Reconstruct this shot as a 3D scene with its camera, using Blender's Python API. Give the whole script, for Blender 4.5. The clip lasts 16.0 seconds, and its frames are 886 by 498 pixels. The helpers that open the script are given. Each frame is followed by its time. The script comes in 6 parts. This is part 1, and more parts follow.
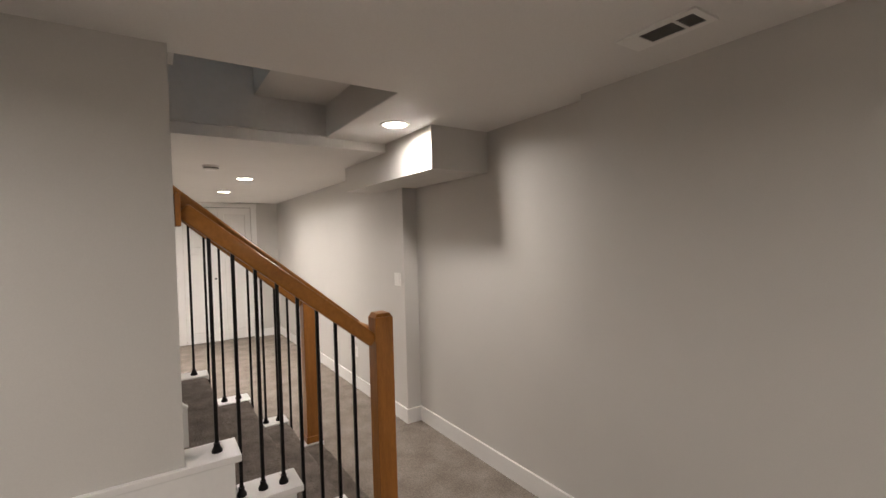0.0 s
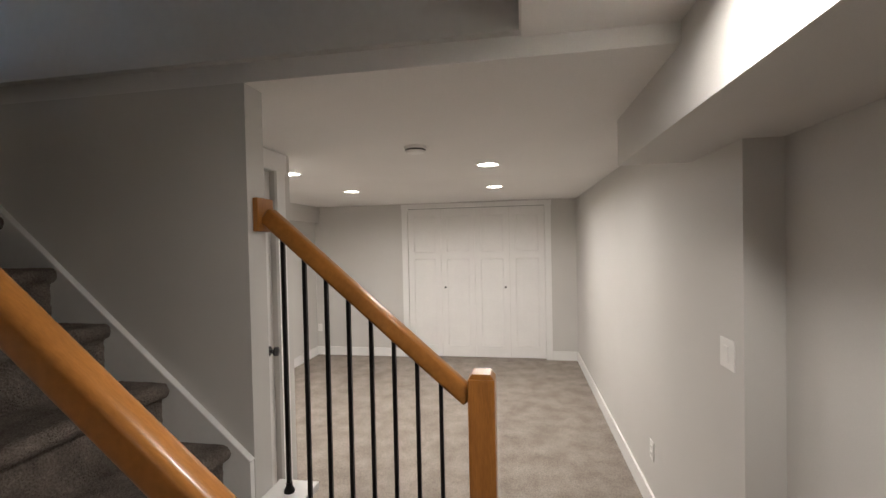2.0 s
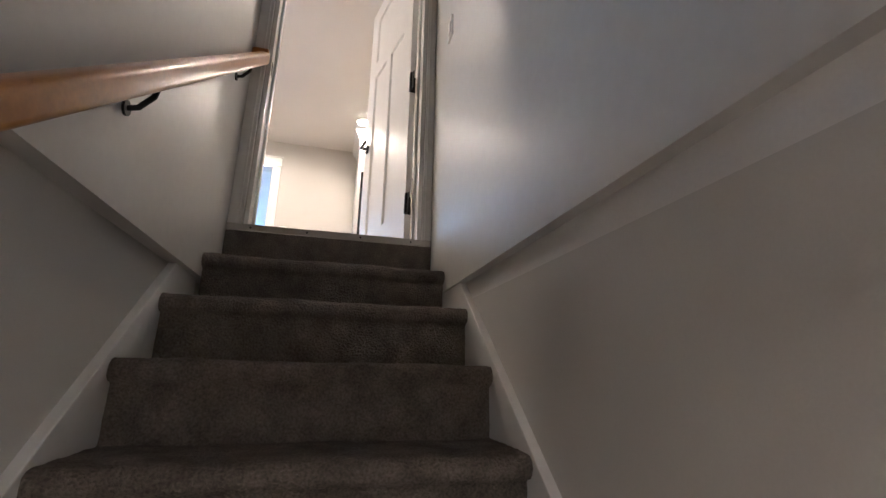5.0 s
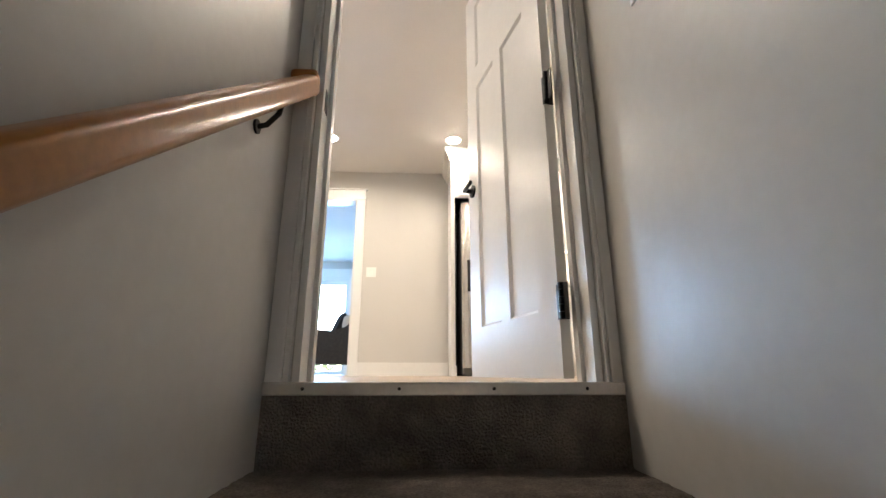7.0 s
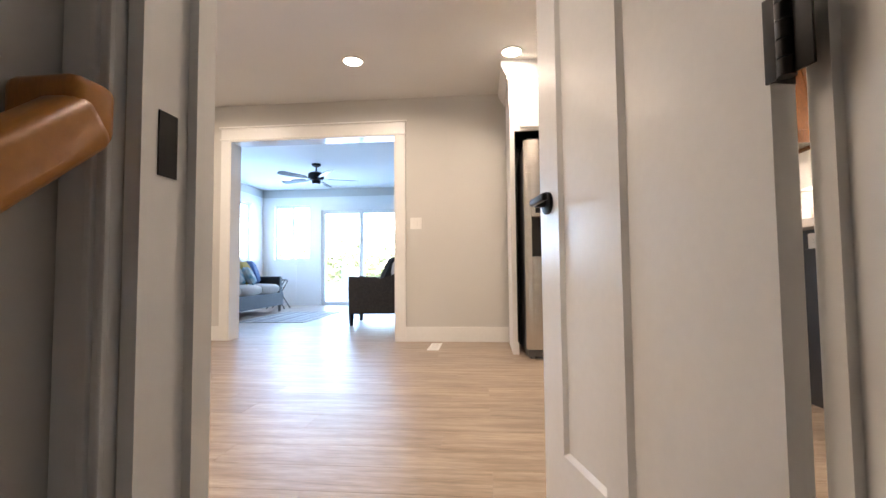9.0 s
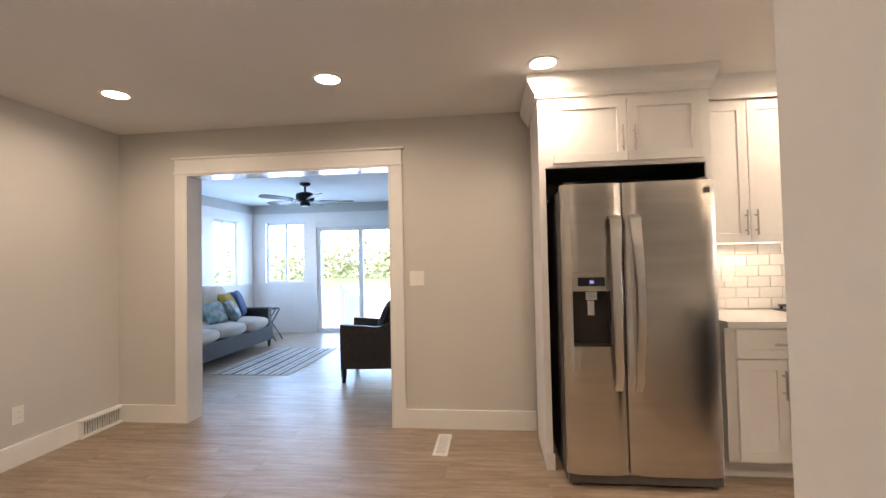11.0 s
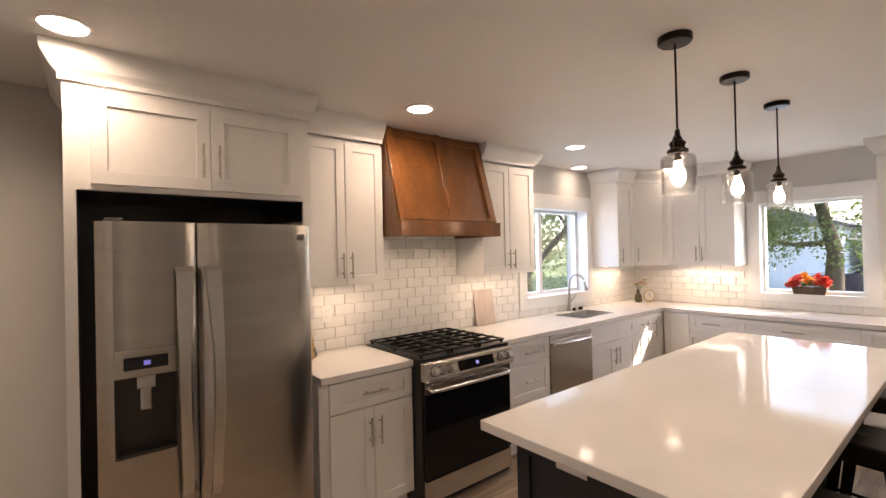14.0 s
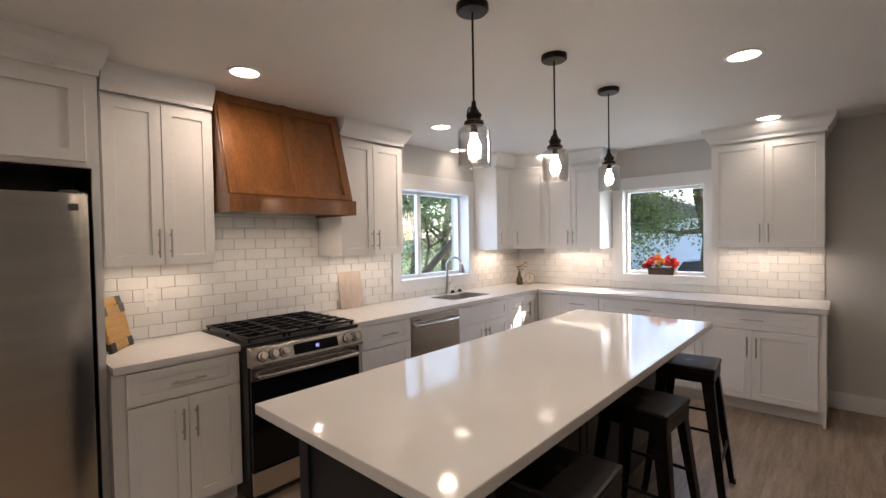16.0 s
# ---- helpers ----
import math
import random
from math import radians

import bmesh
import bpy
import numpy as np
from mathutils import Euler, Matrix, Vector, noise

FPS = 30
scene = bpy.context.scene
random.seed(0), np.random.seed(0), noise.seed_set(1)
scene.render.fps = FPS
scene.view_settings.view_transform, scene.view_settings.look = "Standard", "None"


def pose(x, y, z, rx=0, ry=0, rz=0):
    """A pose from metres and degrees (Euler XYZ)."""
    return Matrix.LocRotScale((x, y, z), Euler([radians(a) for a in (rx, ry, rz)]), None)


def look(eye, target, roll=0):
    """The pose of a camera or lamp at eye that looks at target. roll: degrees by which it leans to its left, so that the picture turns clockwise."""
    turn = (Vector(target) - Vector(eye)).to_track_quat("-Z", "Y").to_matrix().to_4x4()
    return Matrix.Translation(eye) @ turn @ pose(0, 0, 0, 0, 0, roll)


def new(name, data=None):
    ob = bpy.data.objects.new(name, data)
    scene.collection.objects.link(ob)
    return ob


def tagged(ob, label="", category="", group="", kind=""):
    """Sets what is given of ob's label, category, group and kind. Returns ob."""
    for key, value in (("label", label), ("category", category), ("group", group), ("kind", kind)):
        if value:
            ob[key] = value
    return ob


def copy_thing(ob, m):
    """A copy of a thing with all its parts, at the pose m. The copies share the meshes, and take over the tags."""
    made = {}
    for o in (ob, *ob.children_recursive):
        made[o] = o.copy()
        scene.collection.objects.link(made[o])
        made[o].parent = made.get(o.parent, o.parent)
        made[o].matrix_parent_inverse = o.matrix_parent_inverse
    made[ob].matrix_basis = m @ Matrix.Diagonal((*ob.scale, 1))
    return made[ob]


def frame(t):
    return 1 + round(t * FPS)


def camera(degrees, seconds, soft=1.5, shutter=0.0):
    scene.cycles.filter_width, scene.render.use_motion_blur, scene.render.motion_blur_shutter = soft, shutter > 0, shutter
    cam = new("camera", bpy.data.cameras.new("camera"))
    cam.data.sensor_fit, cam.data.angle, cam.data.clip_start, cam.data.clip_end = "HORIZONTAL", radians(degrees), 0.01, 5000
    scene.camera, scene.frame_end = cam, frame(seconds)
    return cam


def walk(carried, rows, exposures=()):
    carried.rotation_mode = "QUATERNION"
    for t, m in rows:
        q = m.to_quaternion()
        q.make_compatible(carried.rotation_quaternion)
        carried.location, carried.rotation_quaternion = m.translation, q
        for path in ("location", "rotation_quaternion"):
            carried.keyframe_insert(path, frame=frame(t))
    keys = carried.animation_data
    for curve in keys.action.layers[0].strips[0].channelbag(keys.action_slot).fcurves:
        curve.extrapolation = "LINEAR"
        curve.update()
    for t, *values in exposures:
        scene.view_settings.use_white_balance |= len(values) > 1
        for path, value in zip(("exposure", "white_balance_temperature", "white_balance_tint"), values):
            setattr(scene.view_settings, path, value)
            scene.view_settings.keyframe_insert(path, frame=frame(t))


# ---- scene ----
cam = camera(90.6, 16.0)
PATH = [
    (0, (-2.059, -2.059, -0.996), (-0.388, -3.156, -1.053), -1.5),
    (0.5, (-1.689, -2.498, -0.992), (0.143, -3.3, -1.043), -1.5),
    (1, (-1.261, -2.842, -0.95), (0.682, -3.314, -0.999), -1.1),
    (1.5, (-0.819, -2.982, -0.933), (1.178, -3.089, -0.977), -1.3),
    (2, (-0.43, -3.065, -0.909), (1.54, -2.722, -0.945), -1.2),
    (2.5, (-0.114, -3.095, -0.902), (1.680, -2.210, -0.926), -0.8),
    (3, (0.16, -3.054, -0.869), (1.613, -1.68, -0.887), -0.5),
    (3.5, (0.318, -2.995, -0.84), (1.42, -1.326, -0.833), -0.3),
    (4, (0.399, -2.778, -0.793), (1.256, -0.974, -0.689), 0.1),
    (4.5, (0.454, -2.455, -0.752), (1.118, -0.599, -0.415), 0.9),
    (5, (0.455, -2.118, -0.606), (0.941, -0.256, -0.062), 1.0),
    (5.2, (0.438, -2.026, -0.541), (0.898, -0.168, 0.038), 0.8),
    (7.3, (0.392, -1.159, 0.128), (0.399, 0.77, 0.657), 0.2),
    (7.5, (0.395, -1.07, 0.196), (0.356, 0.884, 0.62), 0.2),
    (8, (0.449, -0.854, 0.333), (0.38, 1.133, 0.545), -0.3),
    (8.5, (0.444, -0.668, 0.48), (0.365, 1.325, 0.626), -0.7),
    (8.7, (0.45, -0.635, 0.572), (0.332, 1.358, 0.693), -0.7),
    (10.8, (0.389, 0.267, 1.212), (0.072, 2.24, 1.275), -1.0),
    (11, (0.376, 0.333, 1.294), (0.155, 2.320, 1.350), -1.2),
    (11.5, (0.365, 0.708, 1.316), (0.435, 2.706, 1.382), -1.2),
    (12, (0.382, 1.018, 1.417), (0.745, 2.984, 1.474), -1.6),
    (12.5, (0.392, 1.177, 1.505), (1.182, 3.013, 1.551), -1.8),
    (13, (0.462, 1.152, 1.555), (1.607, 2.791, 1.581), -1.3),
    (13.5, (0.598, 0.96, 1.575), (1.844, 2.524, 1.597), -1.3),
    (14, (0.762, 0.793, 1.571), (2.017, 2.35, 1.585), -1.3),
    (14.5, (0.955, 0.704, 1.556), (2.22, 2.253, 1.565), -1.1),
    (15, (1.099, 0.612, 1.551), (2.427, 2.107, 1.532), -1.0),
    (15.5, (1.194, 0.524, 1.516), (2.571, 1.974, 1.484), -1.0),
    (16, (1.24, 0.478, 1.497), (2.719, 1.823, 1.451), -1.0),
]
# stops, white balance and tint along the way
walk(cam, [(t, look(eye, target, roll)) for t, eye, target, roll in PATH],
     [(0.0, 2.22, 6450, 10), (1.5, 2.2, 6300, 6), (2.0, 2.08, 6250, 8), (2.5, 2.07, 6150, 8), (3.5, 2.38, 6750, 12), (4.5, 2.76, 6950, 15), (5.0, 3.08, 6100, 13), (7.5, 2.87, 6350, 8), (8.0, 2.65, 6450, 14), (8.5, 2.6, 6550, 14), (11.0, 1.93, 7200, 17),
      (11.5, 1.80, 7500, 18), (12.0, 1.66, 8100, 20), (12.5, 1.53, 8700, 24), (13.0, 1.43, 8400, 23), (14.0, 1.27, 7300, 21), (14.5, 1.18, 7000, 19), (15.0, 1.08, 6750, 18), (15.5, 0.99, 6500, 17), (16.0, 0.92, 6500, 16)])


# ---- world and daylight ----
world = bpy.data.worlds.new("world")
world.use_nodes = True
scene.world = world
SKY = world.node_tree.nodes.new("ShaderNodeTexSky")
SKY.sky_type, SKY.sun_disc = "NISHITA", False
SUN_DIR = Vector((0.60, -0.62, 0.66)).normalized()
SKY.sun_elevation = math.asin(SUN_DIR.z)
SKY.sun_rotation = math.atan2(SUN_DIR.x, SUN_DIR.y)
world.node_tree.links.new(SKY.outputs[0], world.node_tree.nodes["Background"].inputs[0])
world.node_tree.nodes["Background"].inputs[1].default_value = 0.52
sun_data = bpy.data.lights.new("sun", "SUN")
sun_data.energy, sun_data.angle, sun_data.color = 6.0, radians(0.5), (1.0, 0.94, 0.85)
sun = new("sun", sun_data)
sun.matrix_world = look(SUN_DIR * 30, (0, 0, 0))

CAN_WATTS, CAN_WATTS_LOW = 2.8, 3.6
WARM = (1.0, 0.82, 0.64)
WARM_LOW = (1.0, 0.90, 0.84)
DAY = (0.44, 0.68, 1.0)
NORTH = (0.25, 0.53, 1.0)


def area_lamp(name, m, sx, sy, watts, color, spread=180, shape="RECTANGLE"):
    d = bpy.data.lights.new(name, "AREA")
    d.shape, d.size, d.energy, d.color, d.spread = shape, sx, watts, color, radians(spread)
    if shape == "RECTANGLE":
        d.size_y = sy
    ob = new(name, d)
    ob.matrix_world = m
    return ob


# ---- materials ----
def material(name, color, rough=0.5, metal=0.0, spread=0.08, scale=6.0, fine=60.0, bump=0.0, stretch=(1, 1, 1), coat=0.0, second=None, each=0.0, spec=0.5):
    """A surface with colour that varies at two scales, and fine relief. second: a colour that the broad variation blends to. each: variation from piece to piece."""
    m = bpy.data.materials.new(name)
    m.use_nodes = True
    n, l = m.node_tree.nodes, m.node_tree.links
    b = n["Principled BSDF"]
    b.inputs["Roughness"].default_value, b.inputs["Metallic"].default_value = rough, metal
    b.inputs["Coat Weight"].default_value = coat
    b.inputs["Specular IOR Level"].default_value = spec
    b.inputs["Coat Roughness"].default_value = 0.12
    tc, mp = n.new("ShaderNodeTexCoord"), n.new("ShaderNodeMapping")
    mp.inputs["Scale"].default_value = stretch
    l.new(tc.outputs["Object"], mp.inputs[0])
    if each:
        seed, shift = n.new("ShaderNodeObjectInfo"), n.new("ShaderNodeVectorMath")
        shift.operation = "MULTIPLY"
        shift.inputs[1].default_value = (37.0, 61.0, 23.0)
        l.new(seed.outputs["Random"], shift.inputs[0])
        l.new(shift.outputs[0], mp.inputs["Location"])
    big, small = n.new("ShaderNodeTexNoise"), n.new("ShaderNodeTexNoise")
    for t, s, d in ((big, scale, 3.0), (small, fine, 4.0)):
        t.inputs["Scale"].default_value, t.inputs["Detail"].default_value = s, d
        l.new(mp.outputs[0], t.inputs["Vector"])
    c0 = [max(0.0, c * (1 - spread)) for c in color] + [1]
    c1 = [min(1.0, c * (1 + spread)) for c in color] + [1]
    if second:
        c1 = [*second, 1]
    ramp = n.new("ShaderNodeMix")
    ramp.data_type = "RGBA"
    ramp.inputs["A"].default_value, ramp.inputs["B"].default_value = c0, c1
    mid = n.new("ShaderNodeMapRange")
    mid.inputs["From Min"].default_value, mid.inputs["From Max"].default_value = 0.3, 0.7
    l.new(big.outputs["Fac"], mid.inputs["Value"])
    l.new(mid.outputs["Result"], ramp.inputs["Factor"])
    mul = n.new("ShaderNodeMix")
    mul.data_type, mul.blend_type = "RGBA", "MULTIPLY"
    grain = n.new("ShaderNodeMapRange")
    grain.inputs["From Min"].default_value, grain.inputs["From Max"].default_value = 0.3, 0.7
    grain.inputs["To Min"].default_value, grain.inputs["To Max"].default_value = 1 - 1.5 * spread, 1.0
    l.new(small.outputs["Fac"], grain.inputs["Value"])
    mul.inputs["Factor"].default_value = 1.0
    l.new(ramp.outputs["Result"], mul.inputs["A"])
    l.new(grain.outputs["Result"], mul.inputs["B"])
    out = mul.outputs["Result"]
    if each:
        info, rng = n.new("ShaderNodeObjectInfo"), n.new("ShaderNodeMapRange")
        rng.inputs["To Min"].default_value, rng.inputs["To Max"].default_value = 1 - each, 1 + each
        l.new(info.outputs["Random"], rng.inputs["Value"])
        m2 = n.new("ShaderNodeMix")
        m2.data_type, m2.blend_type = "RGBA", "MULTIPLY"
        m2.inputs["Factor"].default_value = 1.0
        l.new(out, m2.inputs["A"])
        l.new(rng.outputs["Result"], m2.inputs["B"])
        out = m2.outputs["Result"]
    l.new(out, b.inputs["Base Color"])
    if bump:
        bp = n.new("ShaderNodeBump")
        bp.inputs["Strength"].default_value, bp.inputs["Distance"].default_value = bump, 0.012 if bump > 0.9 else 0.004
        l.new(small.outputs["Fac"], bp.inputs["Height"])
        l.new(bp.outputs[0], b.inputs["Normal"])
    return m


def glow(name, color, strength):
    m = bpy.data.materials.new(name)
    m.use_nodes = True
    b = m.node_tree.nodes["Principled BSDF"]
    b.inputs["Base Color"].default_value = (0.8, 0.8, 0.8, 1)
    b.inputs["Emission Color"].default_value = (*color, 1)
    b.inputs["Emission Strength"].default_value = strength
    return m


def glass(name, color=(1, 1, 1), rim=0.35, fall=4.0, base=0.03):
    m = bpy.data.materials.new(name)
    m.use_nodes = True
    n, l = m.node_tree.nodes, m.node_tree.links
    n.remove(n["Principled BSDF"])
    tr, gl, mix, fr = n.new("ShaderNodeBsdfTransparent"), n.new("ShaderNodeBsdfGlossy"), n.new("ShaderNodeMixShader"), n.new("ShaderNodeLayerWeight")
    tr.inputs["Color"].default_value = (*color, 1)
    gl.inputs["Roughness"].default_value = 0.02
    edge = n.new("ShaderNodeMapRange")
    edge.inputs["To Min"].default_value, edge.inputs["To Max"].default_value = base, rim
    power = n.new("ShaderNodeMath")
    power.operation, power.inputs[1].default_value = "POWER", fall
    l.new(fr.outputs["Facing"], power.inputs[0])
    l.new(power.outputs[0], edge.inputs["Value"])
    l.new(edge.outputs["Result"], mix.inputs[0])
    l.new(tr.outputs[0], mix.inputs[1])
    l.new(gl.outputs[0], mix.inputs[2])
    l.new(mix.outputs[0], n["Material Output"].inputs[0])
    return m


def see_through(m):
    """Thin leaves also pass light on to their far side."""
    n, l = m.node_tree.nodes, m.node_tree.links
    b = n["Principled BSDF"]
    tl, mix = n.new("ShaderNodeBsdfTranslucent"), n.new("ShaderNodeMixShader")
    l.new(b.inputs["Base Color"].links[0].from_socket, tl.inputs["Color"])
    mix.inputs[0].default_value = 0.5
    l.new(b.outputs[0], mix.inputs[1])
    l.new(tl.outputs[0], mix.inputs[2])
    l.new(mix.outputs[0], n["Material Output"].inputs[0])


WALL = material("wall_paint", (0.60, 0.585, 0.555), 0.62, spread=0.025, scale=1.3, fine=220, bump=0.10)
SATINW = material("satin_stair_wall_paint", (0.60, 0.585, 0.555), 0.40, spread=0.03, scale=1.3, fine=30, bump=0.05)
CEIL = material("ceiling_paint", (0.76, 0.745, 0.72), 0.75, spread=0.03, scale=1.1, fine=160, bump=0.15)
TRIM = material("white_trim_paint", (0.80, 0.795, 0.775), 0.34, spread=0.02, scale=3, fine=40, bump=0.03)
GLOSS = material("gloss_trim_paint", (0.80, 0.795, 0.775), 0.10, spread=0.02, scale=3, fine=40, coat=0.5)
CABINET = material("white_cabinet_paint", (0.80, 0.79, 0.77), 0.33, spread=0.02, scale=4, fine=60, bump=0.03)
CLOSETP = material("satin_door_paint", (0.79, 0.78, 0.76), 0.6, spread=0.02, scale=4, fine=45, bump=0.05)
DOORP = material("door_paint", (0.79, 0.78, 0.76), 0.28, spread=0.02, scale=4, fine=45, bump=0.05)
CARPET = material("carpet_pile", (0.405, 0.350, 0.300), 0.97, spread=0.25, scale=6, fine=110, bump=1.0, second=(0.435, 0.380, 0.328), spec=0.15)
# the floor's carpet again, its colour darkened for the dim light on the stairs
STAIRC = material("shaded_stair_carpet_pile", (0.258, 0.220, 0.188), 0.97, spread=0.30, scale=14, fine=165, bump=1.0, second=(0.305, 0.262, 0.226), spec=0.15)
OAK = material("varnished_oak", (0.41, 0.170, 0.037), 0.30, spread=0.13, scale=4, fine=60, bump=0.05, stretch=(6, 1, 1), coat=0.10, spec=0.30)
OAKV = material("varnished_oak_upright", (0.38, 0.154, 0.033), 0.30, spread=0.16, scale=5, fine=38, bump=0.05, stretch=(6, 6, 0.7), coat=0.15, spec=0.35)
STAIN = material("stained_hood_wood", (0.250, 0.092, 0.022), 0.32, spread=0.22, scale=3, fine=26, bump=0.03, stretch=(4, 4, 0.7), coat=0.4)
IRON = material("black_iron", (0.012, 0.011, 0.011), 0.38, 0.6, spread=0.2, scale=9, fine=80)
BRONZE = material("dark_bronze", (0.020, 0.014, 0.011), 0.35, 0.8, spread=0.2, scale=9, fine=60)
STEEL = material("brushed_steel", (0.60, 0.56, 0.505), 0.22, 1.0, spread=0.06, scale=2, fine=70, bump=0.04, stretch=(1, 1, 14))
SATIN = material("satin_steel", (0.74, 0.72, 0.69), 0.30, 1.0, spread=0.04, scale=3, fine=70)
NICKEL = material("brushed_nickel", (0.52, 0.49, 0.45), 0.30, 1.0, spread=0.05, scale=5, fine=80)
CHROME = material("polished_steel", (0.70, 0.69, 0.67), 0.14, 1.0, spread=0.03, scale=5, fine=80)
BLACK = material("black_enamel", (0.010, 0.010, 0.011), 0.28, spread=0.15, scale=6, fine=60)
DARKGLASS = material("black_oven_glass", (0.006, 0.006, 0.007), 0.06, spec=0.25, spread=0.1, scale=4, fine=30)
GREYPL = material("grey_plastic", (0.10, 0.095, 0.09), 0.4, spread=0.08, scale=6, fine=60)
DARKPL = material("dark_plastic", (0.028, 0.025, 0.022), 0.35, spread=0.1, scale=6, fine=60)
WHITEPL = material("white_plastic", (0.82, 0.81, 0.78), 0.3, spread=0.02, scale=6, fine=60)
QUARTZ = material("white_quartz", (0.72, 0.70, 0.67), 0.075, spec=0.26, spread=0.03, scale=3, fine=300)
TILE = material("glazed_white_tile", (0.80, 0.785, 0.755), 0.10, spread=0.02, scale=9, fine=40, bump=0.03, each=0.035)
GROUT = material("grey_grout", (0.54, 0.52, 0.495), 0.9, spread=0.08, scale=8, fine=90, bump=0.2)
PLANK = material("oak_vinyl_plank", (0.335, 0.245, 0.172), 0.40, spread=0.20, scale=4, fine=24, bump=0.05, stretch=(0.7, 7, 1), second=(0.44, 0.345, 0.26), each=0.10)
NAVY = material("dark_island_paint", (0.016, 0.019, 0.026), 0.4, spread=0.1, scale=4, fine=50)
GUNMETAL = material("worn_black_steel", (0.022, 0.020, 0.019), 0.42, 0.75, spread=0.35, scale=7, fine=50)
WICKER = material("dark_woven_wicker", (0.030, 0.024, 0.021), 0.6, spread=0.4, scale=40, fine=130, bump=0.8)
CUSHION = material("oatmeal_cushion_fabric", (0.50, 0.46, 0.41), 0.9, spread=0.07, scale=6, fine=240, bump=0.4)
TEAL = material("teal_fabric", (0.02, 0.24, 0.30), 0.85, spread=0.12, scale=10, fine=200, bump=0.3)
MUSTARD = material("mustard_fabric", (0.35, 0.25, 0.05), 0.85, spread=0.12, scale=10, fine=200, bump=0.3)
BLUE = material("navy_fabric", (0.02, 0.065, 0.17), 0.85, spread=0.12, scale=10, fine=200, bump=0.3)
PRINT = material("leaf_print_fabric", (0.55, 0.55, 0.50), 0.85, spread=0.05, scale=11, fine=9, second=(0.05, 0.20, 0.26))
SLATE = material("black_fabric", (0.02, 0.02, 0.024), 0.9, spread=0.15, scale=10, fine=200, bump=0.3)
RUGW = material("ivory_rug_weave", (0.60, 0.58, 0.54), 0.95, spread=0.10, scale=9, fine=220, bump=0.6)
RUGB = material("slate_rug_weave", (0.11, 0.12, 0.15), 0.95, spread=0.12, scale=9, fine=220, bump=0.6)
BOARD = material("pale_marble_board", (0.50, 0.395, 0.32), 0.35, spread=0.05, scale=4, fine=9, second=(0.62, 0.53, 0.45), stretch=(3, 3, 1))
ACACIA = material("honey_cutting_board", (0.52, 0.29, 0.08), 0.45, spread=0.15, scale=6, fine=30, stretch=(1, 1, 5))
LEAF = material("green_leaf", (0.105, 0.190, 0.050), 0.5, spread=0.4, scale=0.8, fine=3, second=(0.22, 0.31, 0.10))
# a paler leaf copy: the washed-out glare on sunlit foliage is in its colour
LEAFL = material("sunny_leaf", (0.21, 0.25, 0.12), 0.5, spread=0.35, scale=0.4, fine=2, second=(0.35, 0.39, 0.21))
LEAFD = material("dark_green_leaf", (0.085, 0.165, 0.050), 0.45, spread=0.45, scale=1.4, fine=4, second=(0.23, 0.31, 0.11))
for leafy in (LEAF, LEAFL, LEAFD):
    see_through(leafy)
BARK = material("tree_bark", (0.085, 0.063, 0.045), 0.9, spread=0.35, scale=3, fine=14, bump=1.0, stretch=(3, 3, 0.6))
GRASS = material("lawn", (0.095, 0.150, 0.040), 0.95, spread=0.25, scale=0.25, fine=12, second=(0.20, 0.24, 0.09))
PAVE = material("concrete_drive", (0.42, 0.40, 0.37), 0.9, spread=0.08, scale=0.6, fine=30)
SIDING = material("pale_blue_siding", (0.52, 0.60, 0.66), 0.6, spread=0.05, scale=2, fine=30)
SHINGLE = material("grey_roof_shingle", (0.16, 0.15, 0.15), 0.9, spread=0.25, scale=2, fine=12, bump=0.5)
TRUCKP = material("dark_blue_car_paint", (0.012, 0.018, 0.040), 0.18, 0.2, spread=0.05, scale=2, fine=20, coat=0.6)
RUBBER = material("tyre_rubber", (0.014, 0.014, 0.014), 0.85, spread=0.15, scale=6, fine=60)
RED = material("red_petals", (0.70, 0.035, 0.025), 0.6, spread=0.3, scale=20, fine=60, second=(0.85, 0.10, 0.05))
ORANGE = material("orange_petals", (0.80, 0.24, 0.04), 0.6, spread=0.25, scale=20, fine=60, second=(0.85, 0.36, 0.06))
for petal in (RED, ORANGE):
    see_through(petal)
PLANTER = material("brown_wood_planter", (0.125, 0.080, 0.048), 0.7, spread=0.25, scale=8, fine=40, stretch=(1, 5, 5))
BRASS = material("brushed_brass", (0.55, 0.38, 0.16), 0.3, 1.0, spread=0.05, scale=5, fine=60)
CLOCKF = material("cream_clock_face", (0.75, 0.72, 0.64), 0.4, spread=0.03, scale=9, fine=60)
VASEM = material("olive_glass_vase", (0.12, 0.10, 0.05), 0.15, spread=0.2, scale=9, fine=40)
PANE = glass("window_glass")
JARGL = glass("clear_jar_glass", (0.993, 0.993, 0.99), 0.75, 1.5, 0.09)
LENS = glow("lamp_lens", (1.0, 0.90, 0.76), 8.0)
BULB = glow("filament_bulb", (1.0, 0.82, 0.60), 18.0)
LED = glow("blue_display", (0.02, 0.06, 1.0), 0.22)
STRIPL = glow("under_cabinet_led", (1.0, 0.84, 0.64), 1.5)


# ---- building helpers ----
BASE = {}


def thing(name, m, label, category, group="", world_space=False):
    """An Empty at the base of a thing. world_space: its parts are given in world coordinates."""
    ob = new(name)
    ob.empty_display_size = 0.1
    ob.matrix_basis = m
    if world_space:
        BASE[ob] = m.inverted()
    return tagged(ob, label, category, group)


